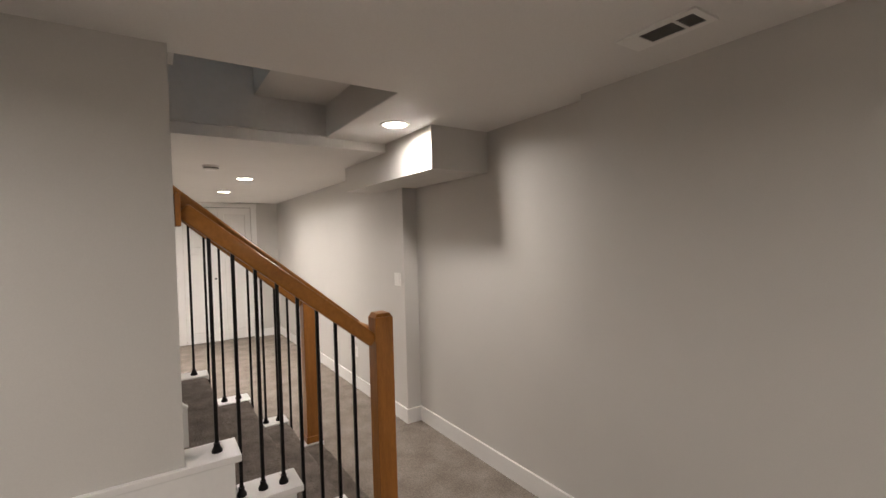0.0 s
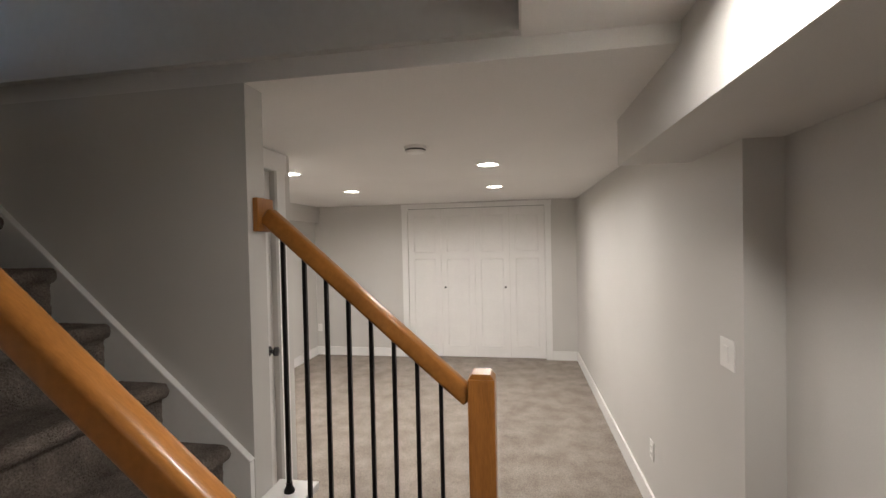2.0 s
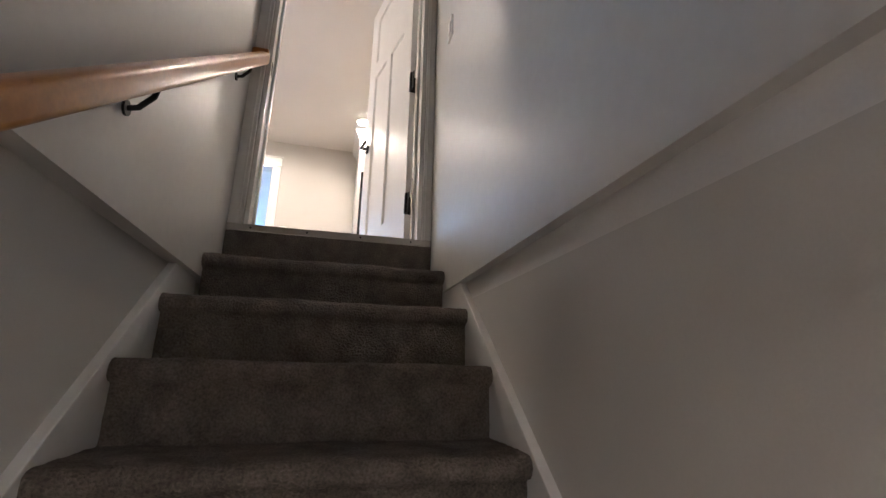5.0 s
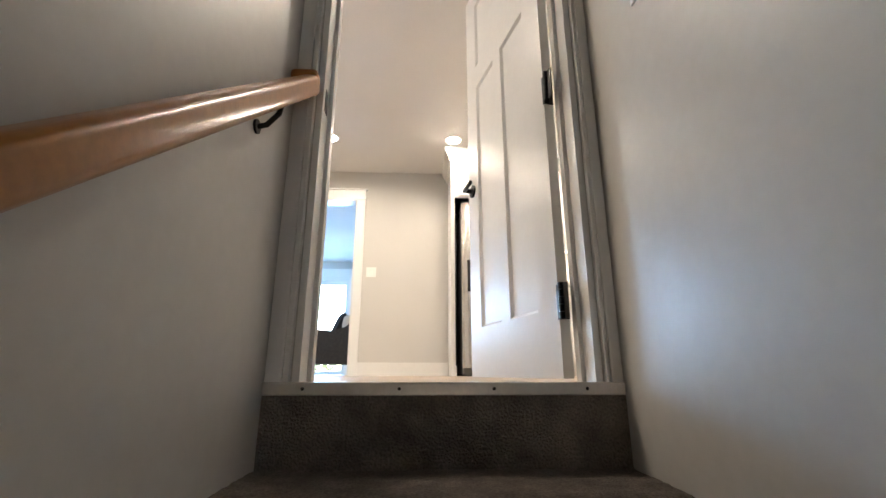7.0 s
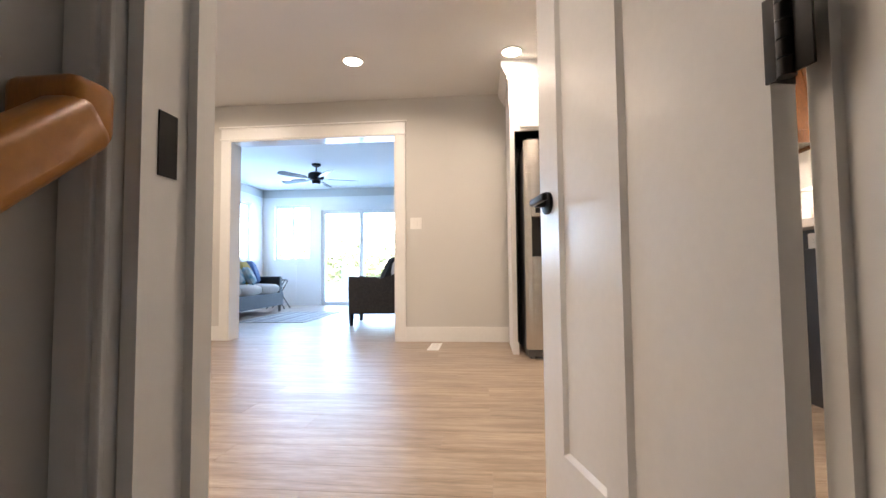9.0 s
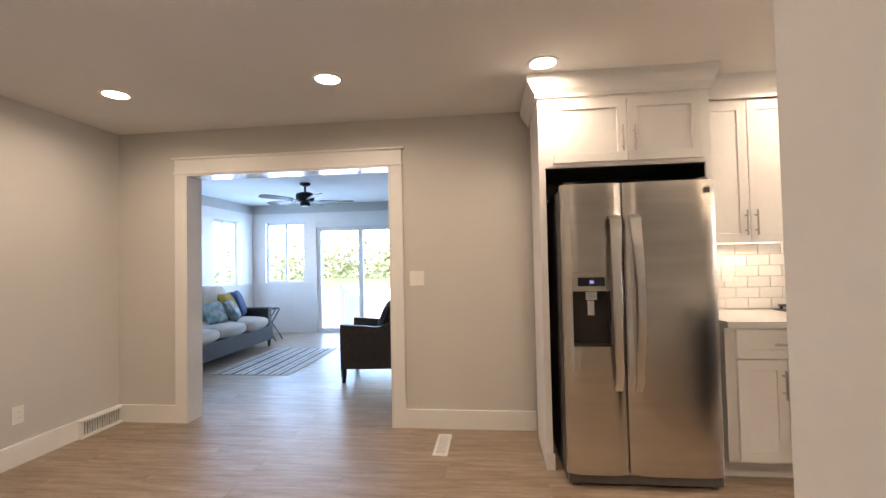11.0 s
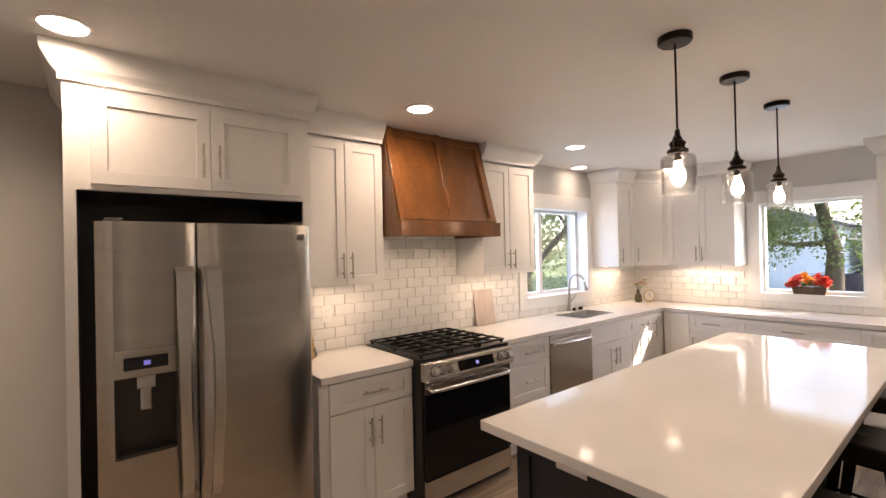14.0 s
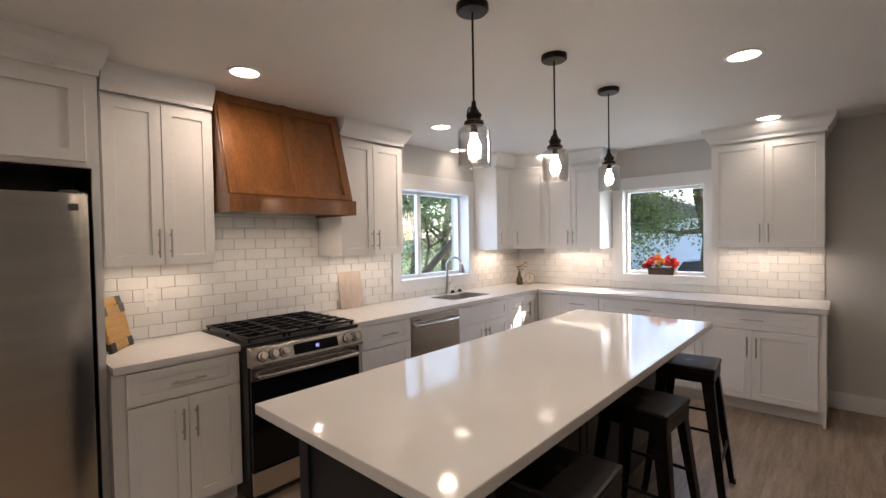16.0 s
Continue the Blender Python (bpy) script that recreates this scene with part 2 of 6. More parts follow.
def part(name, bm, mat, parent=None, label="", smooth=False):
    top = parent
    while top is not None and top.parent is not None:
        top = top.parent
    if top in BASE:
        bmesh.ops.transform(bm, matrix=BASE[top], verts=bm.verts)
    me = bpy.data.meshes.new(name)
    bmesh.ops.recalc_face_normals(bm, faces=bm.faces)
    bm.to_mesh(me)
    bm.free()
    me.materials.append(mat)
    if smooth:
        me.polygons.foreach_set("use_smooth", [True] * len(me.polygons))
        me.set_sharp_from_angle(angle=radians(40))
    ob = new(name, me)
    ob.parent = parent
    if label:
        ob["label"] = label
    return ob


def structure(name, bm, mat, label, category):
    return tagged(part(name, bm, mat), label, category, kind="structure")


def box(bm, x0, y0, z0, x1, y1, z1, bevel=0.0):
    x0, x1 = min(x0, x1), max(x0, x1)
    y0, y1 = min(y0, y1), max(y0, y1)
    z0, z1 = min(z0, z1), max(z0, z1)
    m = Matrix.Translation(((x0 + x1) / 2, (y0 + y1) / 2, (z0 + z1) / 2)) @ Matrix.Diagonal((x1 - x0, y1 - y0, z1 - z0, 1))
    vs = bmesh.ops.create_cube(bm, size=1, matrix=m)["verts"]
    if bevel:
        es = list({e for v in vs for e in v.link_edges})
        bmesh.ops.bevel(bm, geom=es, offset=bevel, segments=2, affect="EDGES", profile=0.6)
    return vs


def boxes(*rows, bevel=0.0):
    bm = bmesh.new()
    for r in rows:
        box(bm, *r, bevel=bevel)
    return bm


def rod(bm, a, b, r, r2=None, seg=14, caps=True):
    a, b = Vector(a), Vector(b)
    m = Matrix.Translation((a + b) / 2) @ (b - a).to_track_quat("Z", "Y").to_matrix().to_4x4()
    return bmesh.ops.create_cone(bm, cap_ends=caps, segments=seg, radius1=r, radius2=r if r2 is None else r2, depth=(b - a).length, matrix=m)["verts"]


def beam(bm, a, b, w, h, bevel=0.0, up=(0, 0, 1)):
    """A bar of section w by h from a to b."""
    a, b = Vector(a), Vector(b)
    d = (b - a).normalized()
    side = d.cross(Vector(up)).normalized()
    top = side.cross(d)
    m = Matrix((side, d, top)).transposed().to_4x4()
    m.translation = (a + b) / 2
    vs = bmesh.ops.create_cube(bm, size=1, matrix=m @ Matrix.Diagonal((w, (b - a).length, h, 1)))["verts"]
    if bevel:
        es = list({e for v in vs for e in v.link_edges})
        bmesh.ops.bevel(bm, geom=es, offset=bevel, segments=3, affect="EDGES", profile=0.5)
    return vs


def prism(bm, points, x0, x1):
    """A profile of (y, z) points drawn along x."""
    lo = [bm.verts.new((x0, y, z)) for y, z in points]
    hi = [bm.verts.new((x1, y, z)) for y, z in points]
    n = len(points)
    bm.faces.new(lo)
    bm.faces.new(hi[::-1])
    for i in range(n):
        bm.faces.new((lo[i], hi[i], hi[(i + 1) % n], lo[(i + 1) % n]))


def lathe(bm, profile, centre=(0, 0, 0), seg=24):
    """A profile of (radius, z) turned about the upright through centre."""
    c = Vector(centre)
    rings = []
    for r, z in profile:
        rings.append([bm.verts.new(c + Vector((r * math.cos(a), r * math.sin(a), z))) for a in (2 * math.pi * k / seg for k in range(seg))])
    for lo, hi in zip(rings, rings[1:]):
        for k in range(seg):
            bm.faces.new((lo[k], lo[(k + 1) % seg], hi[(k + 1) % seg], hi[k]))


def tube(bm, points, r, seg=10):
    pts = [Vector(p) for p in points]
    rings = []
    for i, p in enumerate(pts):
        d = (pts[min(i + 1, len(pts) - 1)] - pts[max(i - 1, 0)]).normalized()
        s = d.orthogonal().normalized() if i == 0 else (side - d * side.dot(d)).normalized()
        side = s
        u = d.cross(s)
        rings.append([bm.verts.new(p + r * (math.cos(a) * s + math.sin(a) * u)) for a in (2 * math.pi * k / seg for k in range(seg))])
    for lo, hi in zip(rings, rings[1:]):
        for k in range(seg):
            bm.faces.new((lo[k], lo[(k + 1) % seg], hi[(k + 1) % seg], hi[k]))
    bm.faces.new(rings[0][::-1])
    bm.faces.new(rings[-1])


def pierced(bm, axis, p0, p1, u0, u1, z0, z1, holes=()):
    """A wall across axis 'x' or 'y' between p0 and p1, with rectangular holes (u0, u1, z0, z1)."""
    us = sorted({u0, u1, *(h[0] for h in holes), *(h[1] for h in holes)})
    for a, b in zip(us, us[1:]):
        if b <= u0 or a >= u1:
            continue
        gaps = sorted((h[2], h[3]) for h in holes if h[0] <= a + 1e-6 and h[1] >= b - 1e-6)
        z = z0
        for g0, g1 in [*gaps, (z1, z1)]:
            if g0 - z > 1e-4:
                box(bm, *((p0, a, z, p1, b, g0) if axis == "x" else (a, p0, z, b, p1, g0)))
            z = g1


def soft_box(bm, x0, y0, z0, x1, y1, z1, puff=0.02):
    """A cushion: a rounded, slightly swollen block."""
    vs = box(bm, x0, y0, z0, x1, y1, z1)
    es = list({e for v in vs for e in v.link_edges})
    bmesh.ops.subdivide_edges(bm, edges=es, cuts=5, use_grid_fill=True)
    c = Vector(((x0 + x1) / 2, (y0 + y1) / 2, (z0 + z1) / 2))
    h = Vector((abs(x1 - x0) / 2, abs(y1 - y0) / 2, abs(z1 - z0) / 2))
    for v in bm.verts:
        q = Vector([(v.co[k] - c[k]) / h[k] for k in range(3)])
        f = [1 - 0.16 * (q[(k + 1) % 3] ** 4 + q[(k + 2) % 3] ** 4) / 2 for k in range(3)]
        g = [1 - q[(k + 1) % 3] ** 2 * 0.5 - q[(k + 2) % 3] ** 2 * 0.5 for k in range(3)]
        v.co = c + Vector([q[k] * (h[k] * f[k] + puff * max(0, g[k])) for k in range(3)])


# ---- plan ----
R, RUN = 0.2012, 0.2316
B = -13 * R
CEIL_NEAR, CEIL_FAR, LEDGE = -0.29, -0.352, -0.284
H = 2.44
YN, YK, XE, XW = 3.75, 3.65, 6.215, -2.79
SR_Y, SR_X0, SR_X1 = 8.36, -4.22, 1.3


def nose(i):
    return -0.10 if i == 0 else -0.41 if i == 1 else -0.68 - RUN * (i - 2)


def lift(i):
    """How far the upper steps sit above an even rise."""
    return 0.0065 * min(i, 4) if i < 7 else {7: 0.019, 8: 0.010}.get(i, 0.0)


# ---- basement structure ----
structure("basement_floor", boxes((-4.2, -4.3, B - 0.15, 6.3, 1.3, B)), CARPET, "beige cut-pile carpet over the whole basement floor", "carpet")
bm = bmesh.new()
box(bm, -4.2, -4.3, CEIL_NEAR, -0.146, 1.3, -0.2)
box(bm, -0.146, -4.3, CEIL_NEAR, 0.945, -3.082, -0.2)
structure("ceiling_basement", bm, CEIL, "white painted basement ceiling round the stairwell", "ceiling")
structure("ceiling_basement_room", boxes((0.945, -4.3, CEIL_FAR, 6.3, 1.3, -0.2)), CEIL, "white painted ceiling of the basement room", "ceiling")
for name, x0, x1, y1, zt in (("wall_south_basement_far", 1.29, 6.3, -3.85, CEIL_FAR), ("wall_south_basement_mid", -0.57, 1.29, -3.985, CEIL_NEAR + 0.02), ("wall_south_basement_near", -4.2, -0.57, -3.90, CEIL_NEAR + 0.02)):
    structure(name, boxes((x0, -4.3, B, x1, y1, zt)), WALL, "pale greige painted basement wall with shallow steps", "wall")
bm = bmesh.new()
pierced(bm, "x", 5.885, 6.24, -3.85, 0.25, B, CEIL_FAR, [(-3.42, -1.44, B, -0.42)])
# unseen behind the closed leaves; added to keep skylight out of their gaps
structure("wall_closet_back", boxes((6.24, -3.85, B, 6.34, 0.25, CEIL_FAR)), WALL, "pale greige back wall of the closet", "wall")
structure("wall_closet", bm, WALL, "pale greige wall round the wide closet opening", "wall")
structure("wall_north_basement", boxes((4.95, 0.03, B, 5.885, 1.3, CEIL_FAR), (1.05, 0.16, B, 4.95, 1.3, CEIL_FAR)), WALL, "pale greige painted wall of the basement room", "wall")
structure("wall_west_basement", boxes((-4.3, -4.3, B, -4.2, 1.3, -0.2)), WALL, "pale greige painted basement wall", "wall")
structure("wall_back_basement", boxes((-4.2, 1.2, B, -0.2, 1.3, -0.2)), WALL, "pale greige painted basement wall", "wall")
# walls along the stairs
structure("wall_stair_west", boxes((-0.225, -2.120, B, -0.045, 1.2, LEDGE)), WALL, "pale greige stair wall below the ledge", "wall")
structure("wall_stair_east", boxes((0.945, -2.145, B, 1.05, 0.16, LEDGE)), WALL, "pale greige stair wall that ends beside the rail", "wall")
structure("wall_upper_stair_west", boxes((-0.225, -2.145, LEDGE, 0.0, -0.12, H), (-0.225, -3.075, CEIL_NEAR + 0.002, -0.14, -2.147, H)), SATINW, "pale greige upper stair wall above the ledge", "wall")
structure("wall_upper_stair_east", boxes((0.912, -3.075, LEDGE, 1.03, -0.12, H)), SATINW, "pale greige upper stair wall above the ledge", "wall")
bm = boxes((-0.138, -3.073, -0.075, 0.911, -2.615, H), (-0.14, -3.20, CEIL_NEAR + 0.002, 0.93, -3.075, H))
structure("stairwell_bulkhead", bm, WALL, "boxed drywall bulkhead over the foot of the stairs", "wall")
structure("ceiling_stairwell", boxes((-0.225, -3.2, H, 1.03, 0.0, H + 0.1)), CEIL, "white ceiling above the stairs", "ceiling")
structure("soffit_basement", boxes((0.290, -3.985, -0.568, 1.78, -3.535, CEIL_NEAR + 0.01)), WALL, "boxed duct soffit below the basement ceiling", "soffit")
structure("soffit_basement_far", boxes((1.05, -0.05, -0.59, 5.885, 0.16, CEIL_FAR + 0.01)), WALL, "boxed soffit along the basement room wall", "soffit")
# closet under the stairs, beside the flight
bm = bmesh.new()
pierced(bm, "y", -1.63, -1.53, 1.05, 2.16, B, CEIL_FAR, [(1.20, 1.985, B, -0.47)])
box(bm, 2.06, -1.53, B, 2.16, 0.16, CEIL_FAR)
structure("wall_under_stairs", bm, WALL, "pale greige wall of the cupboard under the stairs", "wall")
# baseboards
bm = bmesh.new()
BH = 0.125
box(bm, 1.29, -3.85, B, 5.885, -3.835, B + BH)
box(bm, 1.275, -3.985, B, 1.29, -3.835, B + BH)
box(bm, -0.57, -3.985, B, 1.275, -3.97, B + BH)
box(bm, 5.87, -3.835, B, 5.885, -3.51, B + BH)
box(bm, 5.87, -1.35, B, 5.885, 0.03, B + BH)
box(bm, 4.95, 0.015, B, 5.87, 0.03, B + BH)
box(bm, 2.16, -1.53, B, 2.175, 0.16, B + BH)
box(bm, -4.2, -3.90, B, -0.57, -3.885, B + BH)
box(bm, -0.24, -2.145, B, -0.225, 1.2, B + BH)
structure("baseboard_basement", bm, TRIM, "white painted flat baseboard", "baseboard")


def casing_x(name, x, y0, y1, z0, top, w, t, head):
    """Door trim on a wall that faces -x."""
    bm = boxes((x - t, y0 - w, z0, x, y0, top), (x - t, y1, z0, x, y1 + w, top))
    box(bm, x - t - 0.004, y0 - w - 0.008, top, x, y1 + w + 0.008, top + head)
    return structure(name, bm, TRIM, "white painted flat door trim", "trim")


casing_x("trim_closet", 5.885, -3.42, -1.44, B, -0.43, 0.085, 0.018, 0.07)


def panel_leaf(bm, w, h, t, panels, depth=0.008, slope=0.010):
    """A door leaf in x, z with its face at y = 0, thickness to +y, and sunk panels (x0, x1, z0, z1) with sloped edges on the face."""
    xs = sorted({0, w, *(p[0] for p in panels), *(p[1] for p in panels)})
    box(bm, 0, depth, 0, w, t, h)
    for a, b in zip(xs, xs[1:]):
        gaps = sorted((p[2], p[3]) for p in panels if p[0] <= a + 1e-6 and p[1] >= b - 1e-6)
        z = 0
        for g0, g1 in [*gaps, (h, h)]:
            if g0 - z > 1e-4:
                box(bm, a, 0, z, b, depth, g0)
            z = g1
    for x0, x1, z0, z1 in panels:
        rings = [[bm.verts.new((x, y, z)) for x, z in ((x0 + i, z0 + i), (x1 - i, z0 + i), (x1 - i, z1 - i), (x0 + i, z1 - i))] for i, y in ((0.0, 0.0005), (slope, depth - 0.0005))]
        for i in range(4):
            j = (i + 1) % 4
            bm.faces.new((rings[0][i], rings[0][j], rings[1][j], rings[1][i]))


closet = thing("bifold_closet_door", pose(5.905, -1.44, B, 0, 0, -90), "white bifold closet doors, closed, with black knobs", "closet door")
LW = 1.98 / 4
for k in range(4):
    bm = bmesh.new()
    panel_leaf(bm, LW - 0.004, 2.17, 0.034, [(0.085, LW - 0.09, 0.16, 1.43), (0.085, LW - 0.09, 1.53, 2.06)], 0.012, 0.007)
    bmesh.ops.translate(bm, verts=bm.verts, vec=(k * LW + 0.002, 0, 0.012))
    leaf = part("leaf", bm, CLOSETP, closet)
    if k in (1, 2):
        bm = bmesh.new()
        x = k * LW + (0.06 if k == 1 else LW - 0.06)
        lathe(bm, [(0.0, 0.0), (0.006, 0.0), (0.006, 0.016), (0.015, 0.02), (0.015, 0.03), (0.0, 0.034)], seg=14)
        bmesh.ops.rotate(bm, verts=bm.verts, matrix=Matrix.Rotation(radians(90), 3, "X"))
        bmesh.ops.translate(bm, verts=bm.verts, vec=(x, 0, 1.03))
        part("knob", bm, BLACK, leaf, "small round black knob", True)
bm = boxes((0, 0.01, 2.184, 1.98, 0.03, 2.20))
part("track", bm, IRON, closet, "dark metal track above the leaves")

cup = thing("cupboard_door", pose(1.205, -1.60, B), "white two-panel cupboard door, closed, under the stairs", "door")
bm = bmesh.new()
panel_leaf(bm, 0.775, 2.13, 0.035, [(0.10, 0.675, 0.16, 1.45), (0.10, 0.675, 1.56, 2.02)])
bmesh.ops.translate(bm, verts=bm.verts, vec=(0, 0, 0.012))
leaf = part("leaf", bm, DOORP, cup)
bm = bmesh.new()
lathe(bm, [(0.0, 0.0), (0.03, 0.0), (0.03, 0.008), (0.011, 0.012), (0.011, 0.035), (0.027, 0.045), (0.027, 0.058), (0.0, 0.066)], seg=18)
bmesh.ops.rotate(bm, verts=bm.verts, matrix=Matrix.Rotation(radians(90), 3, "X"))
bmesh.ops.translate(bm, verts=bm.verts, vec=(0.715, 0, 1.08))
part("knob", bm, BLACK, leaf, "round black door knob", True)
bm = boxes((1.985, -1.648, B, 2.075, -1.63, -0.47), (1.115, -1.648, B, 1.20, -1.63, -0.47), (1.10, -1.652, -0.47, 2.09, -1.63, -0.36))
structure("trim_cupboard", bm, TRIM, "white painted flat door trim", "trim")

# ---- stairs ----
def pile(bm, points, x0, x1, seed):
    """A carpeted step: a profile of (y, z) points drawn along x, its top and nosing roughened by the pile."""
    rnd = random.Random(seed)
    fine = []
    for k, (p, q) in enumerate(zip(points, points[1:])):
        n = max(1, round(math.dist(p, q) / 0.012)) if k < 9 else 1
        fine += [(p[0] + (q[0] - p[0]) * j / n, p[1] + (q[1] - p[1]) * j / n, k < 9) for j in range(n)]
    fine.append((*points[-1], False))
    m = int((x1 - x0) / 0.010)
    rows = []
    for c in range(m + 1):
        x = x0 + (x1 - x0) * c / m
        wave = 0.0025 * math.sin(c * 0.11 + seed * 2.1) + 0.0015 * math.sin(c * 0.31 + seed)
        row = []
        for y, z, soft in fine:
            d = rnd.uniform(-0.0022, 0.0022) + wave if soft else 0.0
            row.append(bm.verts.new((x, y - d, z + 0.6 * d)))
        rows.append(row)
    n = len(fine)
    for lo, hi in zip(rows, rows[1:]):
        for k in range(n):
            bm.faces.new((lo[k], hi[k], hi[(k + 1) % n], lo[(k + 1) % n]))
    bm.faces.new(rows[0])
    bm.faces.new(rows[-1][::-1])


stairs = thing("staircase", pose(0.45, -1.6, B), "straight closed stair with beige carpet coloured darker for shade, and white side boards", "stairs", world_space=True)
for i in range(1, 13):
    y, z, yb = nose(i), -R * i + lift(i), nose(i - 1) + 0.055
    pts = [(yb, z)]
    for k in range(7):
        a = radians(90 - 30 * k)
        pts.append((y + 0.028 - 0.028 * math.cos(a), z - 0.028 + 0.028 * math.sin(a)))
    pts += [(y + 0.032, z - 0.062), (y + 0.032, z - R - 0.03), (yb, z - R - 0.03)]
    bm = bmesh.new()
    x0, x1 = (-0.022, 0.922) if i < 9 else (-0.07, 0.96)
    if i == 1:
        x0, x1 = 0.001, 0.911
    pile(bm, pts, x0, x1, i)
    if i > 8:
        box(bm, x0, y + 0.04, B, x1, yb, z - R - 0.01)
    part("step", bm, STAIRC, stairs, "", True)
part("riser", boxes((0.001, -0.139, -R, 0.911, -0.1205, -0.022)), STAIRC, stairs, "carpeted top riser")
# side boards against the walls
for x0, x1 in ((-0.045, -0.022), (0.922, 0.945)):
    bm = bmesh.new()
    prism(bm, [(-0.575, LEDGE), (-2.143, -1.66), (-2.143, -1.95), (-0.35, -0.45), (-0.35, LEDGE)], x0, x1)
    part("skirt_board", bm, TRIM, stairs, "white sloping side board")
    bm = bmesh.new()
    beam(bm, ((x0 + x1) / 2, -0.575, LEDGE + 0.004), ((x0 + x1) / 2, -2.143, -1.655), x1 - x0 + 0.004, 0.012, 0.003)
    part("skirt_cap", bm, TRIM, stairs, "thin cap on the side board")
for sx, xa, xb in ((-1, -0.235, -0.07), (1, 0.96, 1.10)):
    for i in range(9, 13):
        y, z = nose(i), -R * i
        yb = (-2.122 if sx < 0 else -2.147) if i == 9 else nose(i - 1) - 0.002
        part("tread_cap", boxes((xa, y - 0.005, z - 0.022, xb, yb, z + 0.006), bevel=0.004), TRIM, stairs, "white painted tread end")
        part("side_panel", boxes((xa + 0.02, y + 0.02, B, xb, yb, z - 0.022)), TRIM, stairs, "white painted stringer side")
part("wall_cap", boxes((-0.250, nose(9) - 0.005, -R * 9 - 0.022, -0.227, -1.70, -R * 9 + 0.006), bevel=0.004), TRIM, stairs, "white cap that runs on along the wall")
part("wall_skirt", boxes((-0.246, nose(9) + 0.02, B + 0.13, -0.243, -1.70, -R * 9 - 0.022)), TRIM, stairs, "white board below the cap")

for x, RAIL_A, RAIL_B in ((1.02, (-2.15, -0.800), (-2.895, -1.435)), (-0.17, (-2.125, -0.872), (-2.895, -1.474))):
    dz, dy = RAIL_A[1] + 0.80, RAIL_A[0] + 2.15
    ban = thing("balustrade", pose(x, -2.9, B), "oak handrail on thin black iron balusters beside the stairs", "balustrade", "stair balustrades", True)
    bm = bmesh.new()
    beam(bm, (x, RAIL_A[0] - 0.02, RAIL_A[1]), (x, RAIL_B[0], RAIL_B[1]), 0.052, 0.062, 0.012)
    part("rail", bm, OAK, ban, "honey varnished oak rail", True)
    part("rosette", boxes((x - 0.05, -2.167 + dy, -0.862 + dz, x + 0.05, -2.147 + dy, -0.742 + dz), bevel=0.004), OAKV, ban, "square oak wall plate")
    bm = bmesh.new()
    yn = -2.935
    box(bm, x - 0.044, yn - 0.044, -R * 12 + 0.006, x + 0.044, yn + 0.044, -1.362, bevel=0.004)
    box(bm, x - 0.049, yn - 0.049, -R * 12 + 0.006, x + 0.049, yn + 0.049, -R * 12 + 0.055, bevel=0.005)
    prism(bm, [(yn - 0.044, -1.366), (yn + 0.044, -1.366), (yn + 0.03, -1.345), (yn - 0.03, -1.345)], x - 0.036, x + 0.036)
    part("newel_post", bm, OAKV, ban, "square varnished oak newel post")
    for k in range(8):
        y = -2.230 - 0.0808 * k
        i = next(i for i in range(9, 13) if nose(i) - 0.004 < y)
        zt = RAIL_A[1] + (y - RAIL_A[0]) * (RAIL_B[1] - RAIL_A[1]) / (RAIL_B[0] - RAIL_A[0])
        z0 = -R * i + 0.006
        bm = boxes((x - 0.0065, y - 0.0065, z0, x + 0.0065, y + 0.0065, zt - 0.02))
        bal = part("baluster", bm, IRON, ban)
        bm = bmesh.new()
        lathe(bm, [(0.0, 0.0), (0.019, 0.0), (0.019, 0.008), (0.011, 0.024), (0.012, 0.034), (0.0, 0.036)], (x, y, z0), 12)
        part("shoe", bm, IRON, bal, "cast iron shoe", True)

grab = thing("wall_handrail", pose(0.03, -1.5, -0.3), "long oak wall handrail on black iron brackets", "handrail", world_space=True)
bm = bmesh.new()
HA, HB = Vector((0.058, -0.165, 0.843)), Vector((0.058, -2.908, -1.442))
beam(bm, HA, HB, 0.050, 0.057, 0.015)
beam(bm, (0.080, HA.y - 0.008, HA.z + 0.004), (0.002, HA.y - 0.008, HA.z + 0.004), 0.050, 0.060, 0.012)
beam(bm, (0.080, HB.y + 0.010, HB.z), (-0.125, HB.y + 0.010, HB.z), 0.046, 0.052, 0.012)
part("rail", bm, OAK, grab, "honey varnished oak rail", True)
for y in (-0.37, -1.15, -1.95):
    z = HA.z + (y - HA.y) * (HB.z - HA.z) / (HB.y - HA.y)
    xw = 0.0 if y > -0.6 or z > LEDGE + 0.1 else -0.045
    bm = bmesh.new()
    tube(bm, [(xw + 0.004, y, z - 0.095), (xw + 0.025, y, z - 0.09), (0.05, y, z - 0.06), (0.056, y, z - 0.028)], 0.0065)
    rod(bm, (xw, y, z - 0.095), (xw + 0.006, y, z - 0.095), 0.017)
    part("bracket", bm, IRON, grab, "curved black iron bracket", True)


